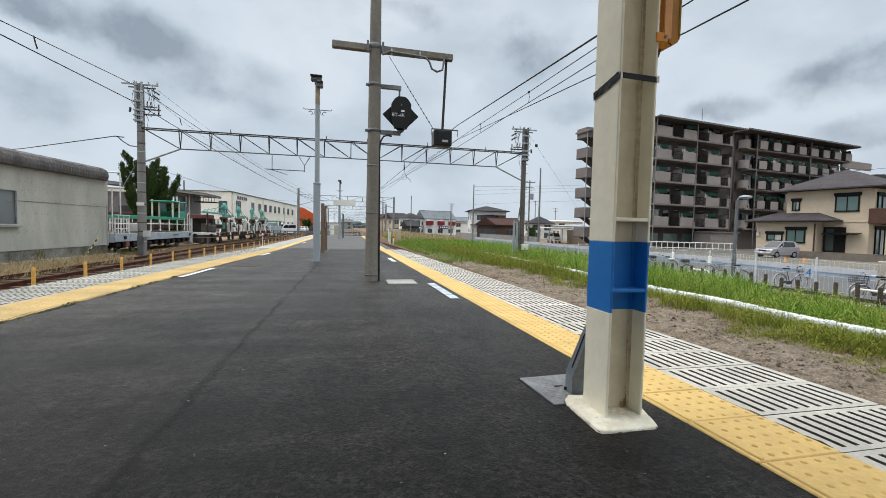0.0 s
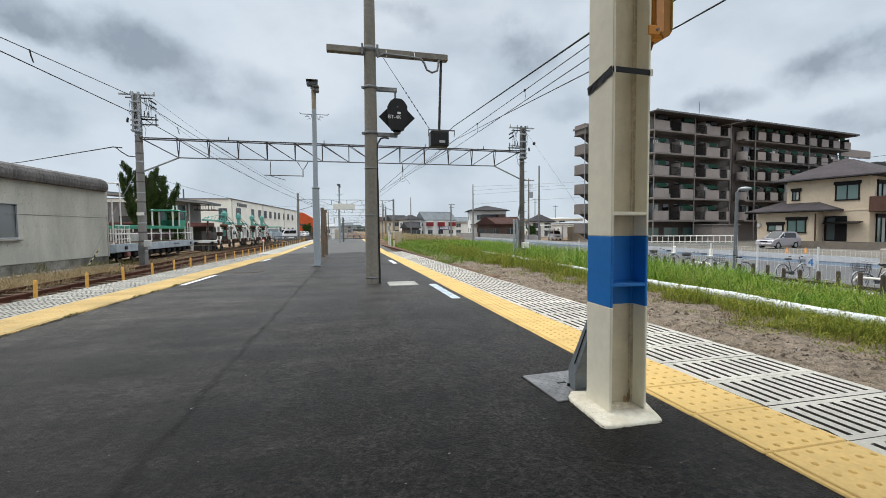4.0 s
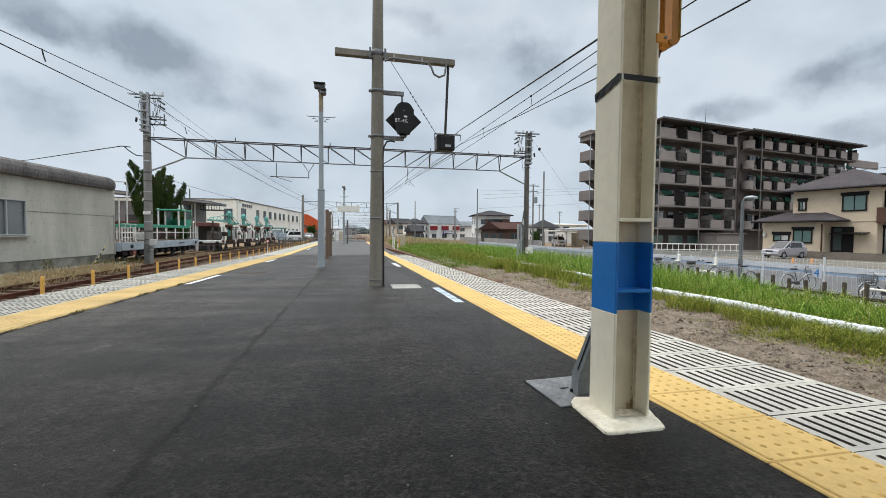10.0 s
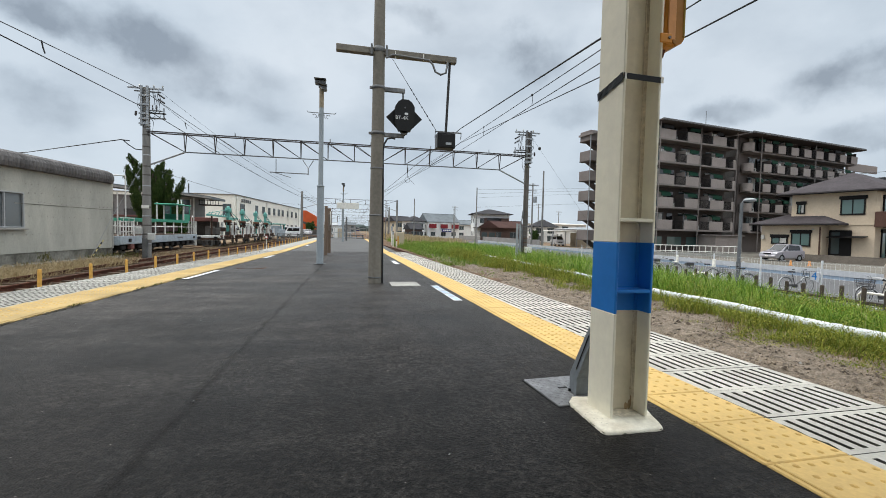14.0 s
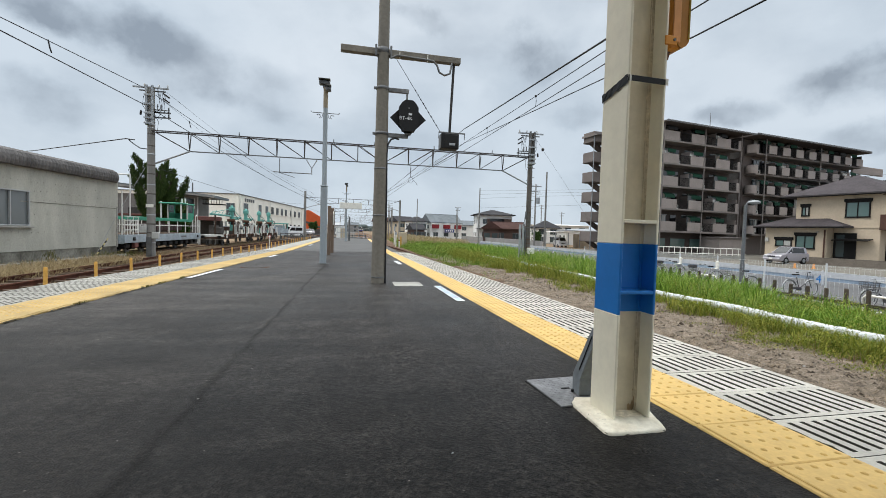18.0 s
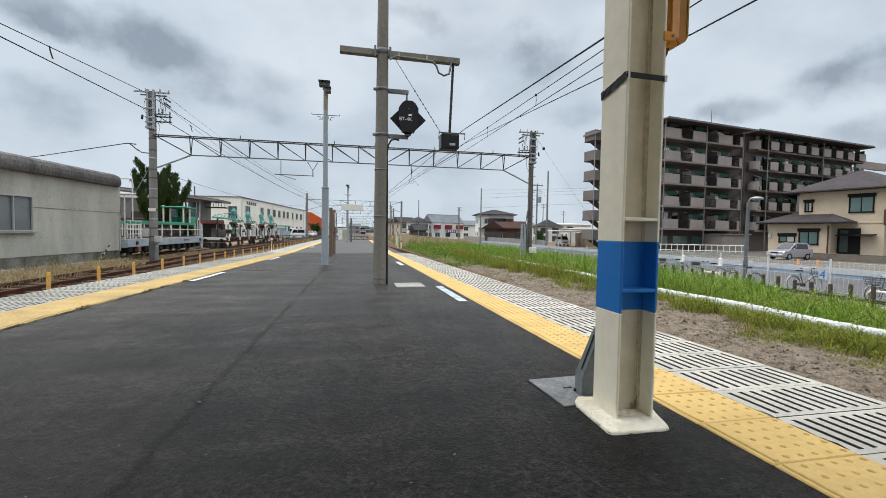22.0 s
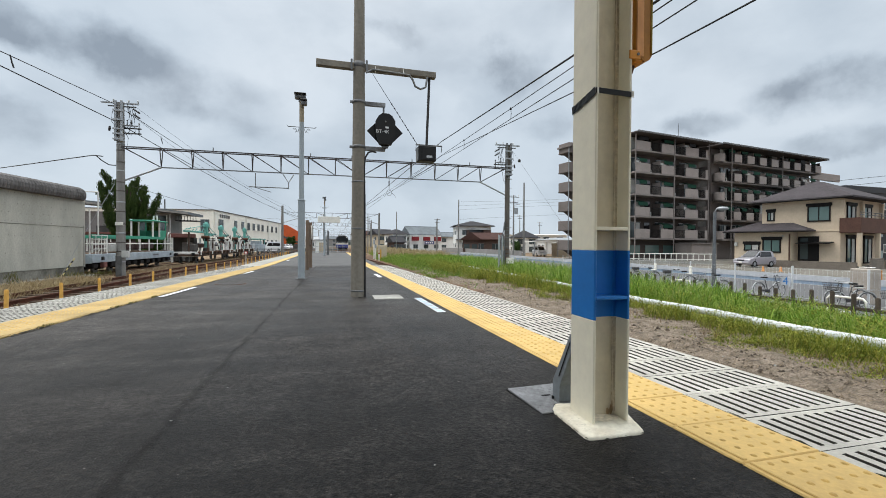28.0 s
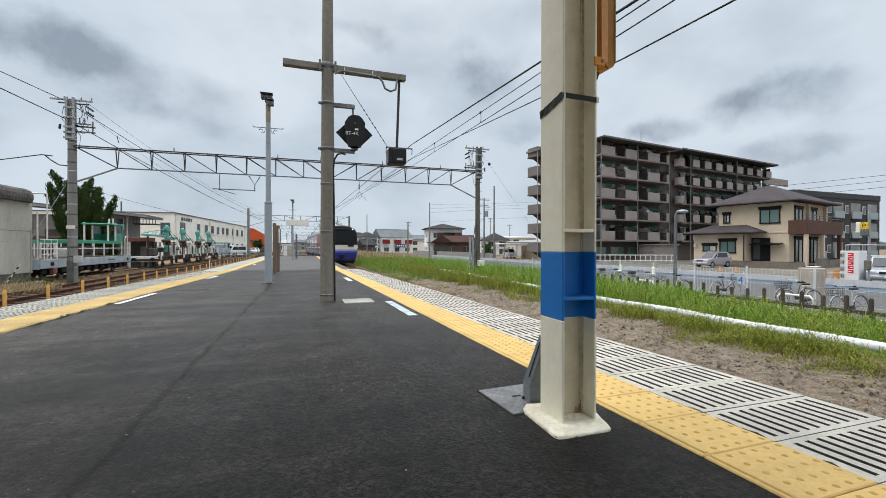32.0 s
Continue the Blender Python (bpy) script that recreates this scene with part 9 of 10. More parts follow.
for x, y, h, r, c in ((28.6, 60.2, 11.6, 0.17, 0), (26.8, 60.0, 9.6, 0.15, 2), (18.0, 60.0, 8.6, 0.12, 0), (14.6, 60.0, 5.6, 0.08, 0), (8.75, 60.0, 6.6, 0.09, 0), (29.5, 120, 9.5, 0.14, 1), (58, 125, 11.5, 0.18, 1),
                     (61.4, 118, 9.0, 0.15, 1), (52, 140, 9.0, 0.15, 1), (76, 112, 11, 0.2, 1), (12.2, 150, 11, 0.2, 1), (7.0, 120, 8, 0.12, 0), (-12.5, 112, 8.8, 0.14, 0), (-3.2, 150, 12, 0.15, 1), (110.0, 30.0, 16.5, 0.2, 1), (6.3, 80, 7.5, 0.1, 0), (7.8, 92, 6.5, 0.1, 0)):
    utility_pole(x, y, h, r, c)
for z0, z1 in ((9.2, 8.8), (8.6, 8.4), (8.0, 7.9), (6.6, 6.4)):
    wire("power_line", [(18.0, 60, z0 - 2.2), (26.8, 60, z1 - 1.4), (58, 60, z1 + 0.6), (95, 75, z1 + 3)], 0.011, "power line between utility poles", 0.8)
for z0 in (11.5, 10.6, 9.6):
    wire("power_line", [(66.0, 53.0, z0 - 1.6), (110.0, 30.0, z0 + 3.0)], 0.03, "power line beyond the houses", 0.3)
# trackside clutter near the crossing
hut = thing("relay_cabinet", "white relay cabinet beyond the platform end", "cabinet", (-1.45, 49.0, -1.1))
part("case", Geo().cbox((0, 0, 1.1), (1.0, 0.7, 2.1), 0.03), M_WHITEH, hut)
part("roof", Geo().cbox((0, 0, 2.2), (1.15, 0.85, 0.08), 0.02), M_STEEL_D, hut)
part("door", Geo().cbox((0.2, -0.36, 1.05), (0.5, 0.03, 1.7), 0.01), M_BEIGE, hut)
yf = thing("yard_fence", "low dark fence across the old yard", "fence", (0, 52.0, -1.1))
for k in range(14):
    part("post", Geo().cbox((-8.4 + 0.75 * k, 0, 0.6), (0.10, 0.10, 1.2), 0.01), M_STEEL_D, yf)
for z in (0.35, 0.8, 1.12):
    part("rail", Geo().cbox((-3.5, -0.06, z), (9.9, 0.04, 0.09), 0.01), M_STEEL_D, yf)
cab2 = thing("relay_cabinet", "pale trackside relay cabinet", "cabinet", (5.45, 48.2, -1.1))
part("case", Geo().cbox((0, 0, 0.85), (0.9, 0.6, 1.6), 0.03), M_BEIGE, cab2)
part("door", Geo().cbox((0, -0.31, 0.9), (0.8, 0.03, 1.4), 0.01), M_BEIGE, cab2)
for k, (x, y, h) in enumerate(((4.75, 51.0, 1.9), (4.55, 47.0, 1.5), (4.95, 53.0, 2.2))):
    s = thing("trackside_post", "slim pale trackside post", "post", (x, y, -1.1))
    part("shaft", Geo().tube((0, 0, 0), (0, 0, h), 0.07, None, 8), M_PAINT_W, s)
    part("head", Geo().cbox((0, 0, h), (0.2, 0.16, 0.3), 0.02), M_STEEL, s)
yb = thing("yellow_marker", "yellow trackside marker post", "post", (5.05, 46.5, -1.1))
part("shaft", Geo().cbox((0, 0, 0.6), (0.16, 0.16, 1.2), 0.02), M_YPOST, yb)
rw = thing("marker_stake", "white and red marker stake beside the track", "post", (4.72, 45.0, -1.1))
part("shaft", Geo().tube((0, 0, 0), (0, 0, 0.7), 0.07, None, 8), M_PAINT_W, rw)
part("tip", Geo().tube((0, 0, 0.7), (0, 0, 0.85), 0.07, None, 8), M_LAMP_R, rw)
# low wooded rise on the horizon
M_FAR = material("far_trees", (0.10, 0.125, 0.12), 0.95, vary=0.25, grain=0.6, blotch=0.05, bump=0.0, space="World")
g = Geo()
for k in range(220):
    a = radians(-75 + 150 * k / 219)
    R = 560 + 60 * noise.noise((k * 0.13, 1, 0))
    x, y = R * math.sin(a), R * math.cos(a)
    h = 7 + 5 * noise.noise((k * 0.31, 4, 2)) + 3 * noise.noise((k * 1.3, 9, 2))
    g.cbox((x, y, h / 2 - 3), (16, 12, max(h, 3) + 4), 2.5, rz=-math.degrees(a))
tagged(part("distant_woods", g, M_FAR), "hazy dark line of distant trees and roofs", "trees", "", "stuff")

# ---- grass, weeds and the pine ----
def leaf_material(name, a, b, c, rough=0.7):
    """Blades that differ from one to the next between three colours."""
    m = bpy.data.materials.new(name)
    m.use_nodes = True
    n, l = m.node_tree.nodes, m.node_tree.links
    bs = n["Principled BSDF"]
    isl = n.new("ShaderNodeNewGeometry")
    ramp = n.new("ShaderNodeValToRGB")
    e = ramp.color_ramp.elements
    e[0].position, e[0].color = 0.0, (*a, 1)
    e[1].position, e[1].color = 1.0, (*c, 1)
    e.new(0.55).color = (*b, 1)
    l.new(isl.outputs["Random Per Island"], ramp.inputs[0])
    l.new(ramp.outputs[0], bs.inputs["Base Color"])
    bs.inputs["Roughness"].default_value = rough
    bs.inputs["Specular IOR Level"].default_value = 0.25
    tr = n.new("ShaderNodeBsdfTranslucent")
    l.new(ramp.outputs[0], tr.inputs[0])
    mix = n.new("ShaderNodeMixShader")
    mix.inputs[0].default_value = 0.25
    l.new(bs.outputs[0], mix.inputs[1])
    l.new(tr.outputs[0], mix.inputs[2])
    l.new(mix.outputs[0], n["Material Output"].inputs[0])
    return m


M_BLADE = leaf_material("grass_blade", (0.055, 0.122, 0.011), (0.155, 0.275, 0.028), (0.32, 0.43, 0.08))
M_BLADE_P = leaf_material("grass_blade_pale", (0.20, 0.27, 0.06), (0.31, 0.38, 0.12), (0.42, 0.40, 0.20))
M_WEED = leaf_material("weed_leaf", (0.085, 0.122, 0.014), (0.185, 0.222, 0.027), (0.37, 0.34, 0.065))
M_WEED_G = leaf_material("green_weed_leaf", (0.075, 0.145, 0.018), (0.14, 0.23, 0.03), (0.25, 0.31, 0.06))
M_WEED_D = leaf_material("shrub_leaf", (0.07, 0.08, 0.02), (0.13, 0.13, 0.04), (0.22, 0.18, 0.07))
M_STRAW = leaf_material("straw", (0.20, 0.145, 0.08), (0.37, 0.285, 0.16), (0.54, 0.45, 0.28))
M_STRAW_D = leaf_material("old_straw", (0.16, 0.12, 0.08), (0.255, 0.19, 0.12), (0.38, 0.31, 0.21))
M_STRAW_B = leaf_material("brown_straw", (0.14, 0.09, 0.055), (0.21, 0.145, 0.085), (0.30, 0.22, 0.13))
M_NEEDLE = leaf_material("pine_needle", (0.016, 0.032, 0.008), (0.036, 0.066, 0.013), (0.082, 0.118, 0.024))
M_BUSH = leaf_material("bush_leaf", (0.02, 0.05, 0.012), (0.04, 0.09, 0.02), (0.08, 0.13, 0.03))
M_BARK = material("bark", (0.075, 0.055, 0.042), 0.95, vary=0.3, grain=20, blotch=4, bump=0.5, streak=4)


def blades(name, mat, pts, length, width, lean, label, category="grass", parent=None, toward=None):
    """Bent blades of three pieces each. pts: n x 3; length and width: n; toward: n x 2, the way they lean."""
    n = len(pts)
    rng = np.random.default_rng(len(name) + n)
    ang = rng.uniform(0, 2 * np.pi, n)
    side = np.stack([np.cos(ang), np.sin(ang), np.zeros(n)], 1) * (width / 2)[:, None]
    la = rng.uniform(0, 2 * np.pi, n)
    way = np.stack([np.cos(la), np.sin(la)], 1) if toward is None else toward + 0.35 * np.stack([np.cos(la), np.sin(la)], 1)
    reach = rng.uniform(0.15, 1, n) * lean
    bend = np.zeros((n, 3))
    bend[:, :2] = way * (reach * length)[:, None]
    up = np.zeros((n, 3))
    up[:, 2] = length * rng.uniform(0.8, 1, n) / np.sqrt(1 + 0.6 * reach ** 2)
    droop = np.zeros((n, 3))
    droop[:, 2] = -0.35 * length * np.clip(reach - 0.35, 0, 1)
    p1 = pts + up * 0.45 + bend * 0.18
    p2 = pts + up * 0.82 + bend * 0.55 + droop * 0.25
    tip = pts + up + bend + droop
    v = np.stack([pts - side * 0.7, pts + side * 0.7, p1 + side, p1 - side, p2 + side * 0.7, p2 - side * 0.7, tip], 1).reshape(-1, 3)
    base = np.arange(n)[:, None] * 7
    quads = (base + np.array([0, 1, 2, 3])).tolist() + (base + np.array([3, 2, 4, 5])).tolist()
    tris = (base + np.array([5, 4, 6])).tolist()
    me = bpy.data.meshes.new(name)
    me.from_pydata(v.tolist(), [], quads + tris)
    me.materials.append(mat)
    ob = new(name, me)
    if parent:
        ob.parent = parent
        return ob
    return tagged(ob, label, category, "", "stuff")


def leaves(name, mat, pts, size, label, category, parent=None):
    """Small folded leaves lying every way, two triangles to each side of the midrib."""
    n = len(pts)
    rng = np.random.default_rng(len(name) * 3 + n)
    a, t = rng.uniform(0, 2 * np.pi, n), rng.uniform(-0.1, 1.3, n)
    d = np.stack([np.cos(a) * np.cos(t), np.sin(a) * np.cos(t), np.sin(t)], 1) * size[:, None]
    w = np.stack([-np.sin(a), np.cos(a), rng.uniform(-0.6, 0.6, n)], 1) * (size * rng.uniform(0.15, 0.29, n))[:, None]
    lift = np.zeros((n, 3))
    lift[:, 2] = size * 0.12
    v = np.stack([pts, pts + d * 0.45 + w + lift, pts + d, pts + d * 0.45 - w + lift], 1).reshape(-1, 3)
    base = np.arange(n)[:, None] * 4
    me = bpy.data.meshes.new(name)
    me.from_pydata(v.tolist(), [], (base + np.array([0, 1, 2])).tolist() + (base + np.array([0, 2, 3])).tolist())
    me.materials.append(mat)
    ob = new(name, me)
    if parent:
        ob.parent = parent
        return ob
    return tagged(ob, label, category, "", "stuff")


def gz(xs):
    return np.interp(xs, (-900, -13, -10, -4, 2, 6, 9, 11.5, 14, 900), (-0.98, -0.98, -1.04, -1.12, -1.14, -1.10, -1.08, -1.16, -1.33, -1.33))


rng = np.random.default_rng(7)


def scatter(n, x0, x1, y0, y1, clump=0.0, power=1.0):
    """Points on the ground, thinned by broad noise so that they stand in clumps."""
    x, y = rng.uniform(x0, x1, n * 2), y0 + (y1 - y0) * rng.uniform(0, 1, n * 2) ** power
    f = np.sin(x * 1.9 + 0.7 * np.sin(y * 0.8)) * np.sin(y * 1.3 + 1.1 * np.sin(x * 1.1)) + 0.5 * np.sin(x * 5.1 + y * 3.7)
    keep = rng.uniform(-1.5, 1.5, n * 2) < f + 1.5 * (1 - clump)
    x, y = x[keep][:n], y[keep][:n]
    return np.stack([x, y, gz(x)], 1)


def tuft_len(p, a, b):
    f = 0.5 + 0.5 * np.sin(p[:, 0] * 2.3 + np.sin(p[:, 1] * 1.7)) * np.sin(p[:, 1] * 1.1)
    return (a + (b - a) * (0.45 * f + 0.55 * rng.uniform(0, 1, len(p))))


def tufts(count, per, x0, x1, y0, y1, spread, clump, power=1.0):
    """Roots in tufts: the points, the way each blade leans out of its tuft, and a size for each."""
    c = scatter(count, x0, x1, y0, y1, clump, power)
    k = np.repeat(np.arange(len(c)), per)
    r = rng.normal(0, 1, (len(k), 2)) * spread
    p = c[k].copy()
    p[:, :2] += r
    p[:, 2] = gz(p[:, 0])
    way = r / (np.linalg.norm(r, axis=1)[:, None] + 1e-6)
    return p, way, rng.uniform(0.55, 1.15, len(c))[k]


def tall_cut(x, y):
    return np.interp(y, (3, 7, 9.5, 12, 20, 32), (0.54, 0.66, 0.86, 1.06, 1.32, 1.42)) * np.interp(x, (8, 11.6, 13.0, 14.4), (1.0, 1.05, 0.95, 0.62)) * np.where((x > 12.2) & (y < 11.5), 0.42, 1.0)


# tall grass behind the pipe: green tufts, with paler and drier ones among them
p, way, sz = tufts(1500, 22, 9.45, 14.2, 1.0, 34, 0.09, 0.35, 1.25)
blades("tall_grass", M_BLADE, p, sz * rng.uniform(0.40, 0.92, len(p)) * tall_cut(p[:, 0], p[:, 1]), rng.uniform(0.010, 0.024, len(p)), 1.05, "tall bright green grass behind the white pipe", toward=way)
p, way, sz = tufts(420, 16, 9.5, 13.6, 1.0, 34, 0.08, 0.6, 1.25)
blades("tall_grass", M_BLADE_P, p, sz * rng.uniform(0.45, 0.88, len(p)) * tall_cut(p[:, 0], p[:, 1]), rng.uniform(0.006, 0.014, len(p)), 0.8, "paler tall grass with drying tips behind the white pipe", toward=way)
p = scatter(12000, 9.3, 14.3, 1.0, 34, 0.1, 1.25)
blades("short_grass", M_BLADE, p, rng.uniform(0.15, 0.36, len(p)), rng.uniform(0.008, 0.018, len(p)), 0.6, "short green grass between the tall tufts")
p, way, sz = tufts(520, 18, 7.7, 9.3, 12, 37, 0.12, 0.5)
blades("tall_grass", M_BLADE, p, sz * rng.uniform(0.2, 0.5, len(p)), rng.uniform(0.012, 0.028, len(p)), 0.7, "green grass tufts among the weeds", toward=way)
p, way, sz = tufts(1200, 18, 8.9, 14.2, 30, 100, 0.22, 0.3, 1.3)
blades("tall_grass", M_BLADE, p, sz * rng.uniform(0.45, 1.0, len(p)), rng.uniform(0.03, 0.06, len(p)), 0.6, "tall green grass further along the field", toward=way)
# leafy weeds between the dirt and the pipe: low clumps that thin out raggedly
c = scatter(1700, 6.4, 8.55, 0, 36, 1.0, 1.0)
edge = 7.40 + 0.35 * np.sin(c[:, 1] * 0.9) + 0.25 * np.sin(c[:, 1] * 2.7 + 1) - np.clip(c[:, 1] - 24, 0, 10) * 0.08
c = c[c[:, 0] > edge - rng.exponential(0.30, len(c))]
inner = np.clip((c[:, 0] - 6.8) / 1.1, 0.15, 1.0)
inner = np.maximum(inner, np.clip((c[:, 1] - 8) / 10, 0, 0.8)) * (1 + 0.5 * np.clip((c[:, 1] - 8) / 8, 0, 1))
k = np.repeat(np.arange(len(c)), 170)
q = rng.normal(0, 1, (len(k), 3)) * np.array((0.10, 0.10, 0.0))
p = c[k] + q
p[:, 2] = gz(p[:, 0]) + 0.02 + rng.uniform(0, 1, len(k)) ** 0.95 * (0.44 * inner[k]) * rng.uniform(0.15, 1.45, len(c))[k] * np.interp(c[k, 0], (7.9, 8.35), (1, 0.36))
leaves("weeds", M_WEED, p, rng.uniform(0.016, 0.046, len(p)), "yellow-green leafy weeds along the dirt strip", "weeds")
p = c[np.repeat(np.arange(len(c)), 22)].copy()
p[:, :2] += rng.normal(0, 0.12, (len(p), 2))
p[:, 2] = gz(p[:, 0])
blades("weed_stalks", M_WEED, p, rng.uniform(0.14, 0.56, len(p)) * np.repeat(inner * np.interp(c[:, 0], (7.9, 8.35), (1, 0.36)), 22), rng.uniform(0.008, 0.020, len(p)), 0.7, "thin stalks among the leafy weeds", "weeds")
c = scatter(1200, 6.0, 9.4, 30, 70, 0.5)
k = np.repeat(np.arange(len(c)), 34)
p = c[k] + rng.normal(0, 1, (len(k), 3)) * np.array((0.28, 0.28, 0.0))
p[:, 2] = gz(p[:, 0]) + rng.uniform(0, 0.62, len(k)) * rng.uniform(0.4, 1.2, len(c))[k]
leaves("weeds", M_WEED_G, p, rng.uniform(0.09, 0.18, len(p)), "tall green weeds further along the field", "weeds")
c = scatter(850, 5.0, 8.2, 14.5, 50, 0.85)
c = c[rng.uniform(0, 1, len(c)) < np.clip((c[:, 1] - 22) / 12 + (c[:, 0] - 7) * 0.5, 0.02, 1)]
k = np.repeat(np.arange(len(c)), 60)
p = c[k] + rng.normal(0, 1, (len(k), 3)) * np.array((0.26, 0.26, 0.0))
p[:, 2] = gz(p[:, 0]) + 0.04 + rng.uniform(0, 0.40, len(k)) * rng.uniform(0.2, 1.2, len(c))[k]
leaves("weeds", M_WEED_G, p, rng.uniform(0.04, 0.09, len(p)), "low green weeds beside the main track", "weeds")
p, way, sz = tufts(1000, 16, 5.0, 7.8, 21, 54, 0.12, 0.6)
blades("verge_grass", M_WEED_G, p, sz * rng.uniform(0.10, 0.34, len(p)), rng.uniform(0.012, 0.03, len(p)), 0.9, "low rough grass beside the main track", toward=way)
p, way, sz = tufts(70, 26, 5.6, 7.9, 0, 30, 0.05, 0.8)
blades("weeds", M_WEED, p, sz * rng.uniform(0.04, 0.15, len(p)), rng.uniform(0.006, 0.014, len(p)), 1.1, "scattered small weeds on the dirt", "weeds", toward=way)
# litter on the dirt: clods, lying stalks, dead leaves
M_LITTER = material("dark_litter", (0.07, 0.054, 0.040), 0.95, vary=0.4, grain=30, blotch=3, bump=0.3, space="World")
rc = random.Random(12)
for mat, count, lo, hi, nm, lab in ((M_DIRT, 4200, 0.014, 0.055, "clods", "rough clods of dry earth"), (M_LITTER, 4200, 0.010, 0.036, "leaf_litter", "dark dead leaves and bits on the dirt"), (M_GRITSTONE, 260, 0.008, 0.022, "stones", "pale small stones on the dirt")):
    g = Geo()
    for k in range(count):
        x, y = rc.uniform(5.0, 8.4), 1.5 + 20 * rc.random() ** 1.3
        if noise.noise((x * 1.4, y * 1.4, 11)) < -0.15 and nm != "stones":
            continue
        q = rc.uniform(lo, hi) * (1.8 if rc.random() < 0.06 else 1)
        z = ground_z(x) + 0.075 * min(1.0, (x - 4.75) / 0.9) + dirt_lump(x, y, 0.07) * min(1.0, (x - 4.75) / 0.9)
        a = rc.uniform(0, 6.3)
        v = [(x + q * rc.uniform(0.6, 1.3) * math.cos(a + t), y + q * rc.uniform(0.6, 1.3) * math.sin(a + t), z - 0.008) for t in (0, 1.26, 2.5, 3.8, 5.0)]
        v.append((x + rc.uniform(-0.3, 0.3) * q, y + rc.uniform(-0.3, 0.3) * q, z + q * rc.uniform(0.35, 0.8)))
        g.add(v, [(i, (i + 1) % 5, 5) for i in range(5)])
    tagged(part(nm, g, mat), lab, "litter", "", "stuff")
n = 8000
p = np.stack([rng.uniform(5.3, 8.2, n), 1.5 + 22 * rng.uniform(0, 1, n) ** 1.2, np.zeros(n)], 1)
p[:, 2] = gz(p[:, 0]) + 0.085
blades("dead_stalks", M_STRAW_D, p, rng.uniform(0.04, 0.13, n), rng.uniform(0.003, 0.009, n), 4.0, "dead stalks lying on the dirt", "litter")
p = scatter(9000, 6.2, 13.5, 46, 105, 0.4)
blades("dry_reeds", M_STRAW, p, tuft_len(p, 0.75, 1.5), rng.uniform(0.04, 0.08, len(p)), 0.4, "pale dry reeds at the end of the field", "reeds")
p, way, sz = tufts(1150, 24, -11.2, -9.5, 6, 21.6, 0.13, 0.5)
blades("dry_grass", M_STRAW, p, sz * rng.uniform(0.12, 0.46, len(p)), rng.uniform(0.008, 0.022, len(p)), 1.2, "dry straw-coloured grass beside the shed", toward=way)
p = scatter(9000, -11.4, -9.7, 25, 60, 0.5)
blades("dry_grass", M_STRAW_D, p, tuft_len(p, 0.05, 0.22), rng.uniform(0.02, 0.05, len(p)), 0.9, "dry straw-coloured grass along the siding")
p = scatter(3500, -9.4, -4.2, 6, 45, 0.8)
blades("dry_grass", M_STRAW_D, p, tuft_len(p, 0.03, 0.12), rng.uniform(0.01, 0.03, len(p)), 1.2, "thin dry grass between the siding rails")
for x, y, r, h, n in ((-11.4, 18.9, 0.16, 0.75, 190), (-11.3, 17.6, 0.4, 0.25, 120), (-11.4, 22.6, 0.5, 0.42, 260), (-10.9, 24.0, 0.5, 0.3, 200)):
    q = np.stack([rng.normal(x, r * 0.5, n), rng.normal(y, r, n), rng.uniform(-0.98, -0.98 + h * 0.6, n)], 1)
    blades("wild_shrub", M_WEED_D, q, rng.uniform(0.08, 0.24, n), rng.uniform(0.008, 0.02, n), 0.9, "ragged olive shrub at the foot of the shed", "shrub")
# tufts in the joint beside the tactile tiles
q = np.concatenate([np.stack([rng.normal(-2.53, 0.012, 40), rng.normal(yy, 0.06, 40), np.full(40, plat(yy))], 1) for yy in (4.6, 5.9, 6.3, 7.0)])
blades("joint_weeds", M_WEED_D, q, rng.uniform(0.01, 0.03, len(q)), rng.uniform(0.006, 0.012, len(q)), 1.0, "tiny weeds in the paving joint", "weeds")


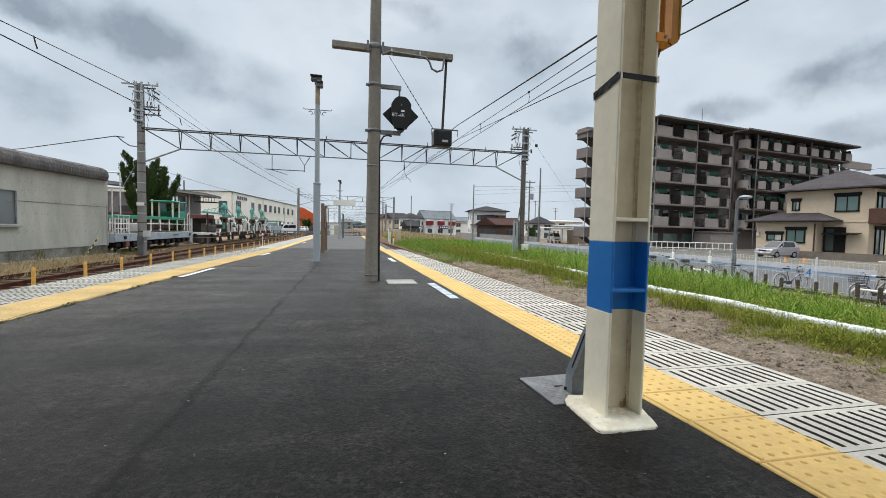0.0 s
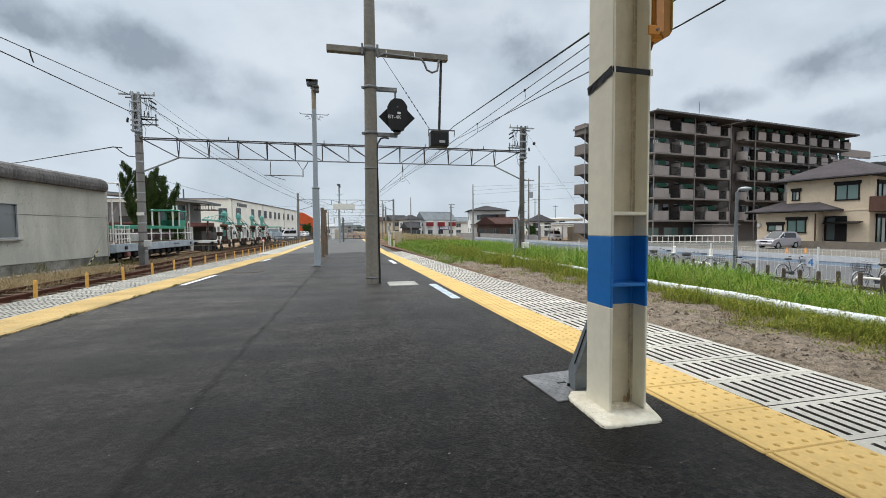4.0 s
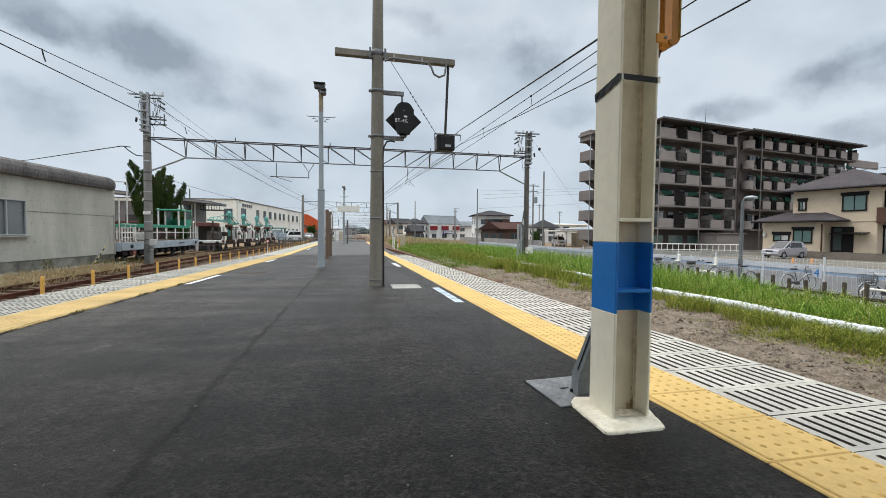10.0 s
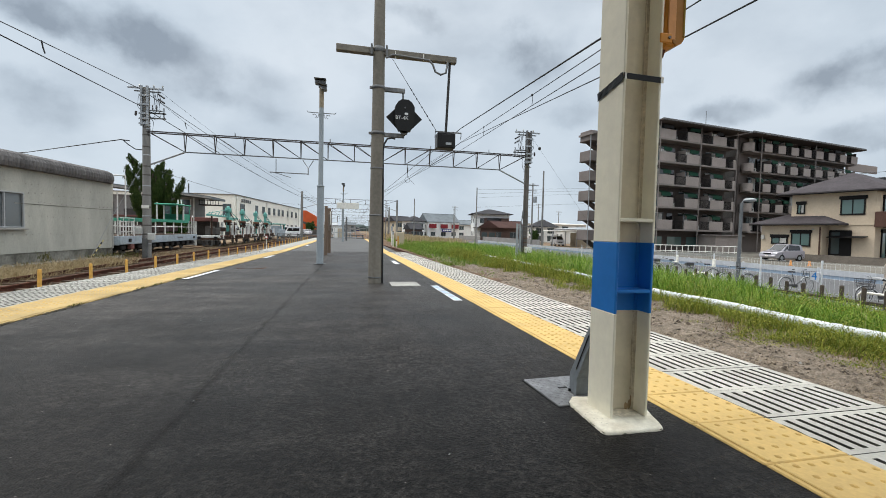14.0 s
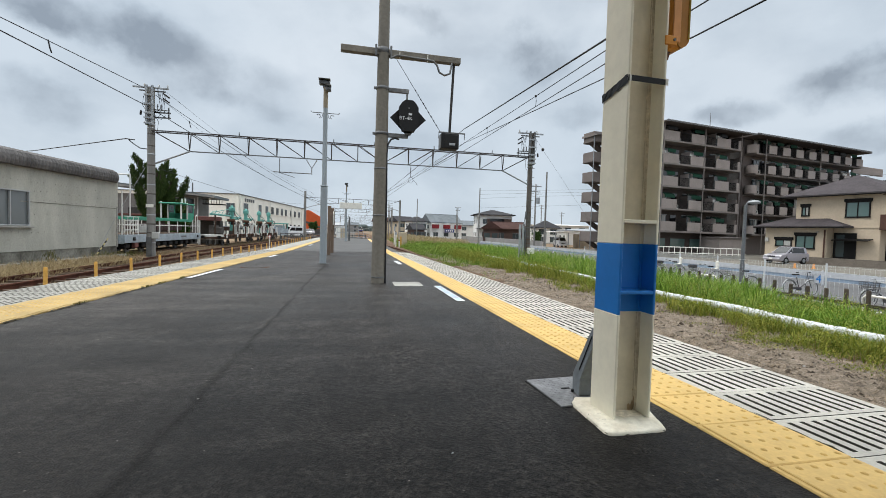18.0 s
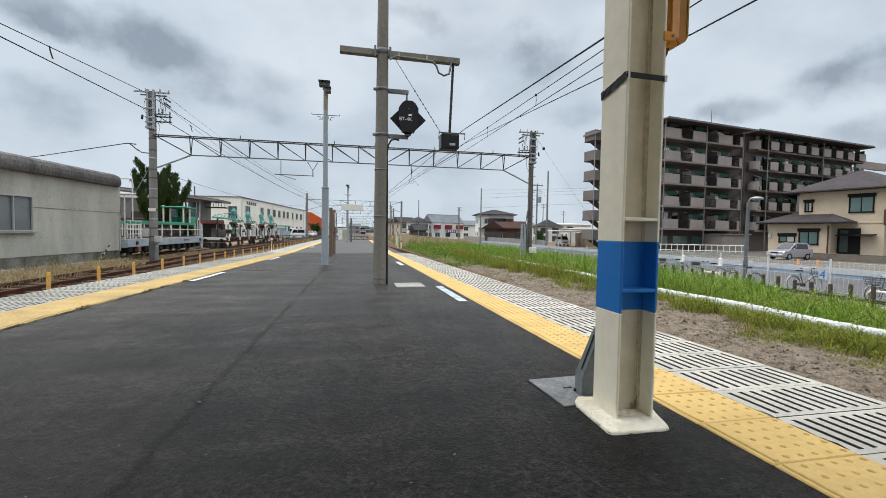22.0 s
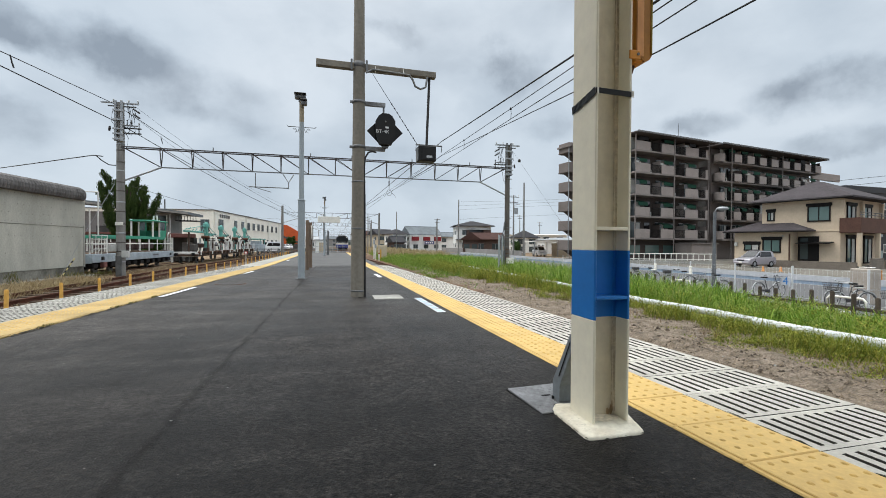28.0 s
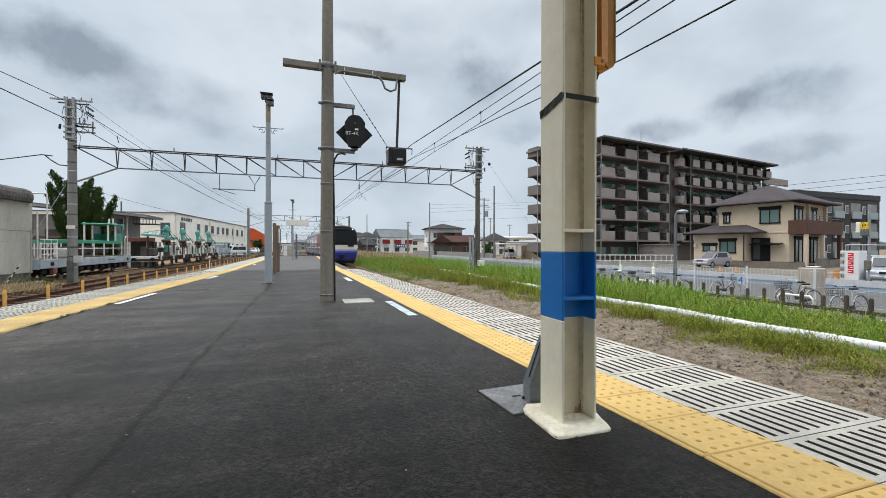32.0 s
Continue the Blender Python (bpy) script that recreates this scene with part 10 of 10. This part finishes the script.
def tree(label, at, height, spread, mat, seed, branches=30, per=8, leaf=90, trunk_r=0.14, leaf_len=(0.10, 0.24), leaf_w=(0.012, 0.03), low=0.22, upward=0.5):
    """A tapered trunk, limbs that rise and fork, and clumps of leaves along them."""
    rnd, rg = random.Random(seed), np.random.default_rng(seed)
    t = thing("tree", label, "tree", at)
    pts = [(0, 0, -0.05)]
    for k in range(1, 7):
        pts.append((pts[-1][0] + rnd.uniform(-0.12, 0.12), pts[-1][1] + rnd.uniform(-0.12, 0.12), height * 0.88 * k / 6))
    g = Geo()
    for k in range(6):
        g.tube(pts[k], pts[k + 1], trunk_r * (1 - k / 7), trunk_r * (1 - (k + 1) / 7), 10, False)
    part("trunk", g, M_BARK, t)
    limbs, spots = Geo(), []
    for b in range(branches):
        f = low + (1 - low) * (b + rnd.random()) / branches
        i = min(int(f * 6), 5)
        o = Vector(pts[i]).lerp(Vector(pts[i + 1]), f * 6 - i if f < 1 else 1)
        a = b * 2.4 + rnd.uniform(-0.4, 0.4)
        L = spread * (1.05 - 0.72 * abs(f - 0.38) ** 1.0) * rnd.uniform(0.65, 1.2)
        d = Vector((math.cos(a), math.sin(a), upward * rnd.uniform(0.2, 1.3)))
        p0 = o
        for s in range(4):
            d = (d + Vector((rnd.uniform(-0.25, 0.25), rnd.uniform(-0.25, 0.25), 0.22))).normalized()
            p1 = p0 + d * L / 4
            limbs.tube(p0, p1, 0.05 * (1 - s / 5), 0.05 * (1 - (s + 1) / 5), 5, False)
            for q in range(per // 4 if s else 1):
                spots.append((p0.lerp(p1, rnd.random()), 0.07 + 0.10 * rnd.random()))
            p0 = p1
        spots.append((p0, 0.12))
    part("limbs", limbs, M_BARK, t)
    P, Ln = [], []
    for c, r in spots:
        n = int(leaf * rnd.uniform(0.6, 1.3))
        P.append(np.array(c) + rg.normal(0, r, (n, 3)) * np.array((1, 1, 0.8)))
    P = np.concatenate(P)
    n = len(P)
    blades("crown", mat, P, rg.uniform(*leaf_len, n), rg.uniform(*leaf_w, n), 1.3, "", parent=t)
    return t


# the pine: a leaning trunk and boughs that each end in an upswept pad of needles
pine = thing("tree", "dark green pine with upswept ragged boughs behind the trolley", "tree", (-14.95, 36.2, -0.98))
rp = random.Random(21)
stem = [(-0.35, 0, -0.05), (-0.3, 0.1, 1.3), (-0.05, 0.0, 2.4), (0.2, 0.1, 3.6), (0.15, 0.0, 4.9), (0.1, 0.1, 5.6)]
g = Geo()
for k in range(5):
    g.tube(stem[k], stem[k + 1], 0.17 * (1 - k / 6), 0.17 * (1 - (k + 1) / 6), 10, False)
part("trunk", g, M_BARK, pine)
tips = [(-1.05, 6.55), (-1.3, 5.75), (-1.55, 5.0), (-1.25, 4.2), (-0.45, 6.0), (-0.95, 3.6), (0.3, 6.0), (0.8, 6.3), (1.1, 5.75), (1.65, 5.4), (1.35, 4.9), (2.3, 5.05), (2.15, 4.4), (1.55, 3.95), (1.1, 3.35)]
inner_tips = [(bx * rp.uniform(0.35, 0.6), bz - rp.uniform(0.3, 0.9)) for bx, bz in tips] + [(rp.uniform(-0.7, 0.8), rp.uniform(3.3, 5.0)) for _ in range(9)]
P, Wd = [], []
for j, (bx, bz) in enumerate(tips + inner_tips):
    outer = j < len(tips)
    dy = rp.uniform(-0.7, 0.7)
    end = Vector((bx * 0.95, dy, bz))
    f = min(0.9, max(0.2, (bz - 2.4) / 5.6))
    i = min(int(f * 5), 4)
    root = Vector(stem[i]).lerp(Vector(stem[i + 1]), f * 5 - i)
    elbow = root.lerp(end, 0.66) - Vector((0, 0, 0.45 if outer else 0.25))
    part("bough", Geo().path([root, elbow, end], 0.03, 6), M_BARK, pine)
    # needle tufts: small plumes set along the bough, each pointing up and outward
    for q in range(9 if outer else 8):
        u = q / 8
        c = elbow.lerp(end, u) + Vector((rp.gauss(0, 0.16), rp.gauss(0, 0.16), rp.gauss(0, 0.09))) * (1.25 - 0.8 * u)
        axis = ((end - elbow).normalized() + Vector((rp.gauss(0, 0.35), rp.gauss(0, 0.35), 0.5))).normalized()
        m_ = rp.randint(150, 300)
        s_ = rng.uniform(-0.20, 0.26, m_)
        fat = 0.085 * np.sqrt(np.clip(1 - ((s_ - 0.0) / 0.28) ** 2, 0.03, 1))
        P.append(np.array(c) + np.outer(s_, np.array(axis)) + rng.normal(0, 1, (m_, 3)) * fat[:, None])
        out = np.array((axis.x, axis.y))
        Wd.append(np.tile(out / (np.linalg.norm(out) + 0.2), (m_, 1)))
P, Wd = np.concatenate(P), np.concatenate(Wd)
blades("crown", M_NEEDLE, P, rng.uniform(0.08, 0.16, len(P)), rng.uniform(0.02, 0.042, len(P)), 0.6, "", parent=pine, toward=Wd)
tree("small green garden tree among the far houses", (38.5, 112, -1.3), 4.2, 1.6, M_BUSH, 8, 18, 8, 60, 0.12, (0.15, 0.35), (0.08, 0.18))
tree("round green shrub beside the orange building", (-11.4, 124, -1.0), 3.2, 1.7, M_BUSH, 10, 18, 8, 60, 0.1, (0.15, 0.35), (0.08, 0.18))
tree("bright green shrub behind the trolley", (-13.9, 37.6, -0.98), 3.6, 0.9, M_BUSH, 11, 18, 8, 80, 0.08, (0.1, 0.25), (0.05, 0.1))
tree("small green shrub by the carport", (34.2, 75, -1.3), 2.4, 1.0, M_BUSH, 12, 14, 8, 60, 0.08, (0.1, 0.25), (0.05, 0.1))
# brown dead growth on the old siding and small scraps between its rails
p, way, sz = tufts(420, 14, -11.0, -7.7, 22, 60, 0.14, 0.6)
blades("dead_growth", M_STRAW_B, p, sz * rng.uniform(0.08, 0.30, len(p)), rng.uniform(0.008, 0.022, len(p)), 1.1, "rust-brown dead growth along the old siding", toward=way)
p, way, sz = tufts(120, 12, -9.0, -4.2, 8, 26, 0.10, 0.7)
blades("dead_growth", M_STRAW_D, p, sz * rng.uniform(0.05, 0.20, len(p)), rng.uniform(0.005, 0.014, len(p)), 1.3, "pale dead stalks between the siding rails", toward=way)
# straw-coloured rough grass on the bare strip beside the main track
p, way, sz = tufts(520, 14, 4.9, 7.6, 15, 48, 0.12, 0.7)
blades("dry_grass", M_STRAW_D, p, sz * rng.uniform(0.06, 0.22, len(p)), rng.uniform(0.008, 0.02, len(p)), 1.1, "thin dry grass on the bare strip beside the track", toward=way)
# yellowing leafy growth among the near grass and dead stalks in the weeds
c = scatter(230, 9.1, 12.4, 1.5, 12, 0.9)
k = np.repeat(np.arange(len(c)), 70)
p = c[k] + rng.normal(0, 1, (len(k), 3)) * np.array((0.12, 0.12, 0.0))
p[:, 2] = gz(p[:, 0]) + 0.1 + rng.uniform(0, 0.42, len(k)) * rng.uniform(0.4, 1.2, len(c))[k]
leaves("weeds", M_WEED, p, rng.uniform(0.024, 0.06, len(p)), "yellow-green leafy weeds among the tall grass", "weeds")
p, way, sz = tufts(300, 14, 7.0, 8.5, 2, 30, 0.12, 0.7)
blades("dead_growth", M_STRAW_B, p, sz * rng.uniform(0.10, 0.36, len(p)), rng.uniform(0.005, 0.012, len(p)), 0.9, "brown dead stalks among the leafy weeds", "weeds", toward=way)
p, way, sz = tufts(70, 12, 8.4, 8.75, 2, 24, 0.07, 0.7)
blades("tall_grass", M_BLADE, p, sz * rng.uniform(0.2, 0.42, len(p)), rng.uniform(0.008, 0.016, len(p)), 0.9, "green grass growing over the white pipe", toward=way)

# ---- the arriving train ----
M_STAINLESS = material("stainless", (0.27, 0.275, 0.285), 0.5, 0.6, vary=0.08, grain=20, blotch=1.5, bump=0.02)
M_MASK = material("front_mask", (0.006, 0.0065, 0.0075), 0.4, vary=0.05, bump=0.0, spec=0.2)
M_TGLASS = material("train_glass", (0.005, 0.006, 0.007), 0.3, vary=0.05, bump=0.0, spec=0.25)
M_TCREAM = material("train_cream", (0.62, 0.60, 0.52), 0.45, vary=0.05, bump=0.0)
M_TMID = material("train_mid_blue", (0.07, 0.085, 0.34), 0.45, vary=0.05, bump=0.0)
M_TLAV = material("train_pale_blue", (0.26, 0.27, 0.48), 0.45, vary=0.05, bump=0.0)
M_TBLUE = material("train_blue", (0.018, 0.025, 0.17), 0.4, vary=0.06, bump=0.0)
M_LIGHT = glow("headlight", (1.0, 0.97, 0.9), 4.0)


def half_width(z):
    return float(np.interp(z, (0.7, 1.1, 2.7, 3.1, 3.35, 3.52, 3.62, 3.67), (1.40, 1.475, 1.475, 1.42, 1.24, 0.95, 0.55, 0.02)))


US = [-1 + 2 * k / 20 for k in range(21)]


def nose_band(z0, z1, rows=4, out=0.0):
    """A strip of the rounded nose, from one side round to the other."""
    g = Geo()
    v = []
    for j in range(rows + 1):
        z = z0 + (z1 - z0) * j / rows
        w = half_width(z) + out
        back = 0.22 * max(0.0, (z - 1.9) / 1.7) ** 1.6
        v.append((-w, 0.95, z))
        for u in US:
            v.append((w * math.copysign(1 - (1 - abs(u)) ** 1.25, u), 0.06 + back + 0.34 * abs(u) ** 5 - out, z))
        v.append((w, 0.95, z))
    n = len(US) + 2
    g.add(v, [(n * j + i, n * j + i + 1, n * j + n + i + 1, n * j + n + i) for j in range(rows) for i in range(n - 1)], True)
    return g


def shell(y0, y1, z0, z1, rows, out=0.0):
    """Both sides of the body between two heights."""
    g = Geo()
    zs = [z0 + (z1 - z0) * j / rows for j in range(rows + 1)]
    for s in (-1, 1):
        v = [(s * (half_width(z) + out), y, z) for z in zs for y in (y0, y1)]
        g.add(v, [(2 * j, 2 * j + 1, 2 * j + 3, 2 * j + 2) for j in range(rows)], rows > 4)
    return g


def train_car(name, label, lead, pantograph):
    t = thing(name, label, "train", (0, 0, 0), group="cars of the train")
    L = 19.6
    y0 = 0.95 if lead else 0.15
    part("side_shell", shell(y0, L, 0.9, 3.67, 14), M_STAINLESS, t, "ribbed stainless steel body")
    part("floor", Geo().box((0, (y0 + L) / 2, 0.92), (2.8, L - y0, 0.1)), M_STEEL_D, t)
    for y in ([L] if lead else [y0, L]):
        part("end_wall", Geo().box((0, y, 2.2), (2.7, 0.06, 2.5)), M_STAINLESS, t)
    part("blue_band", shell(y0, L, 1.30, 1.52, 1, 0.006), M_TBLUE, t)
    part("cream_band", shell(y0, L, 1.52, 1.66, 1, 0.006), M_TCREAM, t)
    part("upper_band", shell(y0, L, 2.86, 2.98, 1, 0.006), M_TBLUE, t)
    for s in (-1, 1):
        for k in range(4):
            y = 2.8 + 4.75 * k
            d = part("door", Geo().cbox((s * 1.482, y, 1.95), (0.03, 1.3, 1.9), 0.01), M_STAINLESS, t)
            for dy in (-0.32, 0.32):
                part("door_glass", Geo().box((s * 1.50, y + dy, 2.28), (0.01, 0.50, 1.15)), M_BLACKGLASS, d)
            part("door_gap", Geo().box((s * 1.499, y, 1.95), (0.008, 0.03, 1.85)), M_BLACK, d)
        for y, w in ((5.15, 2.4), (9.9, 2.4), (14.65, 2.4), (18.6, 1.2)) + (() if lead else ((1.2, 1.2),)):
            part("side_window", Geo().box((s * 1.478, y, 2.25), (0.02, w, 1.12)), M_BLACKGLASS, t)
    g = Geo()
    for k in range(7):
        g.cbox((0, 2.2 + 2.5 * k, 0.55), (2.3, 1.7, 0.6), 0.05)
    tagged(part("underfloor_gear", g, M_BLACK, t), "dark underfloor equipment boxes", "", "", "stuff")
    for y in (3.0, 16.6):
        bo = part("bogie", Geo().cbox((0, y, 0.5), (2.0, 2.6, 0.3), 0.05), M_BLACK, t)
        for dy in (-1.0, 1.0):
            for s in (-1, 1):
                part("wheel", Geo().tube((s * 0.52, y + dy, 0.43), (s * 0.64, y + dy, 0.43), 0.43, None, 20), M_STEEL_D, bo)
    ac = part("roof_unit", Geo().cbox((0, 9.8, 3.78), (1.9, 3.6, 0.3), 0.08), M_STAINLESS, t)
    if pantograph:
        pa = part("pantograph", Geo().path([(0, 4.6, 3.75), (0, 3.6, 4.4), (0, 4.6, 4.95)], 0.03), M_STEEL_D, t)
        part("collector", Geo().tube((-0.8, 4.6, 4.97), (0.8, 4.6, 4.97), 0.03, None, 8), M_STEEL_D, pa)
        part("pantograph_base", Geo().cbox((0, 4.4, 3.72), (1.4, 1.2, 0.08), 0.02), M_STEEL_D, pa)
    if lead:
        part("nose_skirt", nose_band(0.56, 1.14, 3), M_TBLUE, t, "dark blue lower nose")
        part("nose_pale_blue", nose_band(1.27, 1.42, 2), M_TLAV, t, "pale lavender nose band")
        part("nose_mid_blue", nose_band(1.14, 1.27, 2), M_TMID, t, "mid-blue nose band")
        part("nose_cream", nose_band(1.42, 1.83, 3), M_TCREAM, t, "cream nose band")
        part("nose_mask", nose_band(1.83, 3.55, 10), M_MASK, t, "glossy black front mask")
        part("nose_roof", nose_band(3.55, 3.67, 4), M_STAINLESS, t)
        part("windscreen", Geo().cbox((-0.32, 0.145, 2.62), (1.75, 0.03, 0.95), 0.01, m=Matrix.Translation((-0.30, 0.10, 2.58)) @ Matrix.Rotation(radians(-6), 4, "X")), M_TGLASS, t)
        part("gangway_door", Geo().cbox((0.86, 0.10, 2.35), (0.55, 0.04, 1.5), 0.01, m=Matrix.Translation((0.82, 0.10, 2.42)) @ Matrix.Rotation(radians(-5), 4, "X")), M_TGLASS, t)
        part("destination_box", Geo().cbox((0, 0.18, 3.24), (1.1, 0.06, 0.2), 0.02), M_BLACK, t)
        for s in (-1, 1):
            h = part("headlight", Geo().tube((s * 1.0, 0.12, 3.26), (s * 1.0, 0.45, 3.26), 0.06, None, 16), M_LIGHT, t, "lit round headlight")
            part("bezel", Geo().tube((s * 1.0, 0.16, 3.26), (s * 1.0, 0.48, 3.26), 0.12, None, 16), M_BLACK, h)
            part("tail_lamp", Geo().tube((s * 1.15, 0.14, 1.98), (s * 1.15, 0.3, 1.98), 0.07, None, 12), M_LAMP_R, t)
            part("wiper", Geo().tube((s * 0.35 - 0.3, 0.05, 2.1), (s * 0.35 - 0.15, 0.08, 2.6), 0.012, None, 5), M_BLACK, t)
            part("step", Geo().cbox((s * 1.1, 0.1, 0.62), (0.3, 0.12, 0.06), 0.01), M_BLACK, t)
        part("front_skirt", Geo().cbox((0, 0.30, 0.42), (2.5, 0.5, 0.34), 0.10), M_BLACK, t, "dark front skirt")
        part("rail_guard", Geo().cbox((0, 0.3, 0.24), (2.2, 0.3, 0.2), 0.05), M_BLACK, t)
        cp_ = part("coupler", Geo().cbox((0, -0.1, 0.82), (0.34, 0.6, 0.28), 0.05), M_BLACK, t)
        part("coupler_face", Geo().cbox((0, -0.42, 0.82), (0.30, 0.12, 0.3), 0.04), M_BLACK, cp_)
        part("aerial", Geo().tube((-0.3, 1.6, 3.66), (-0.3, 1.6, 4.0), 0.03, None, 6), M_STEEL_D, t)
    return t


CARS = [train_car("lead_car", "stainless train car with a black face and blue and cream bands", True, False)]
CARS += [train_car("train_car", "stainless train car with blue and cream bands", False, k % 2 == 0) for k in range(5)]
# seconds and the front's place along the line
RUN = [(0.0, 790), (4.0, 690), (8.0, 590), (12.0, 488), (15.0, 410), (18.0, 333), (21.0, 259), (23.0, 213), (25.0, 168), (26.5, 137.5), (27.5, 118), (28.0, 108.5), (29.0, 91),
       (30.0, 74), (30.5, 65.5), (31.0, 56.4), (31.5, 47.7), (32.0, 39.3)]


def train_pose(y):
    a, b = Vector((track_x(y), y)), Vector((track_x(y + 19.8), y + 19.8))
    return pose(a.x, a.y, RAIL_Z, 0, 0, -math.degrees(math.atan2(b.x - a.x, b.y - a.y)))


def motions():
    """The train rolls in along the main track, car behind car."""
    for k, car in enumerate(CARS):
        walk(car, [(t, train_pose(y + 20.0 * k)) for t, y in RUN])


motions()
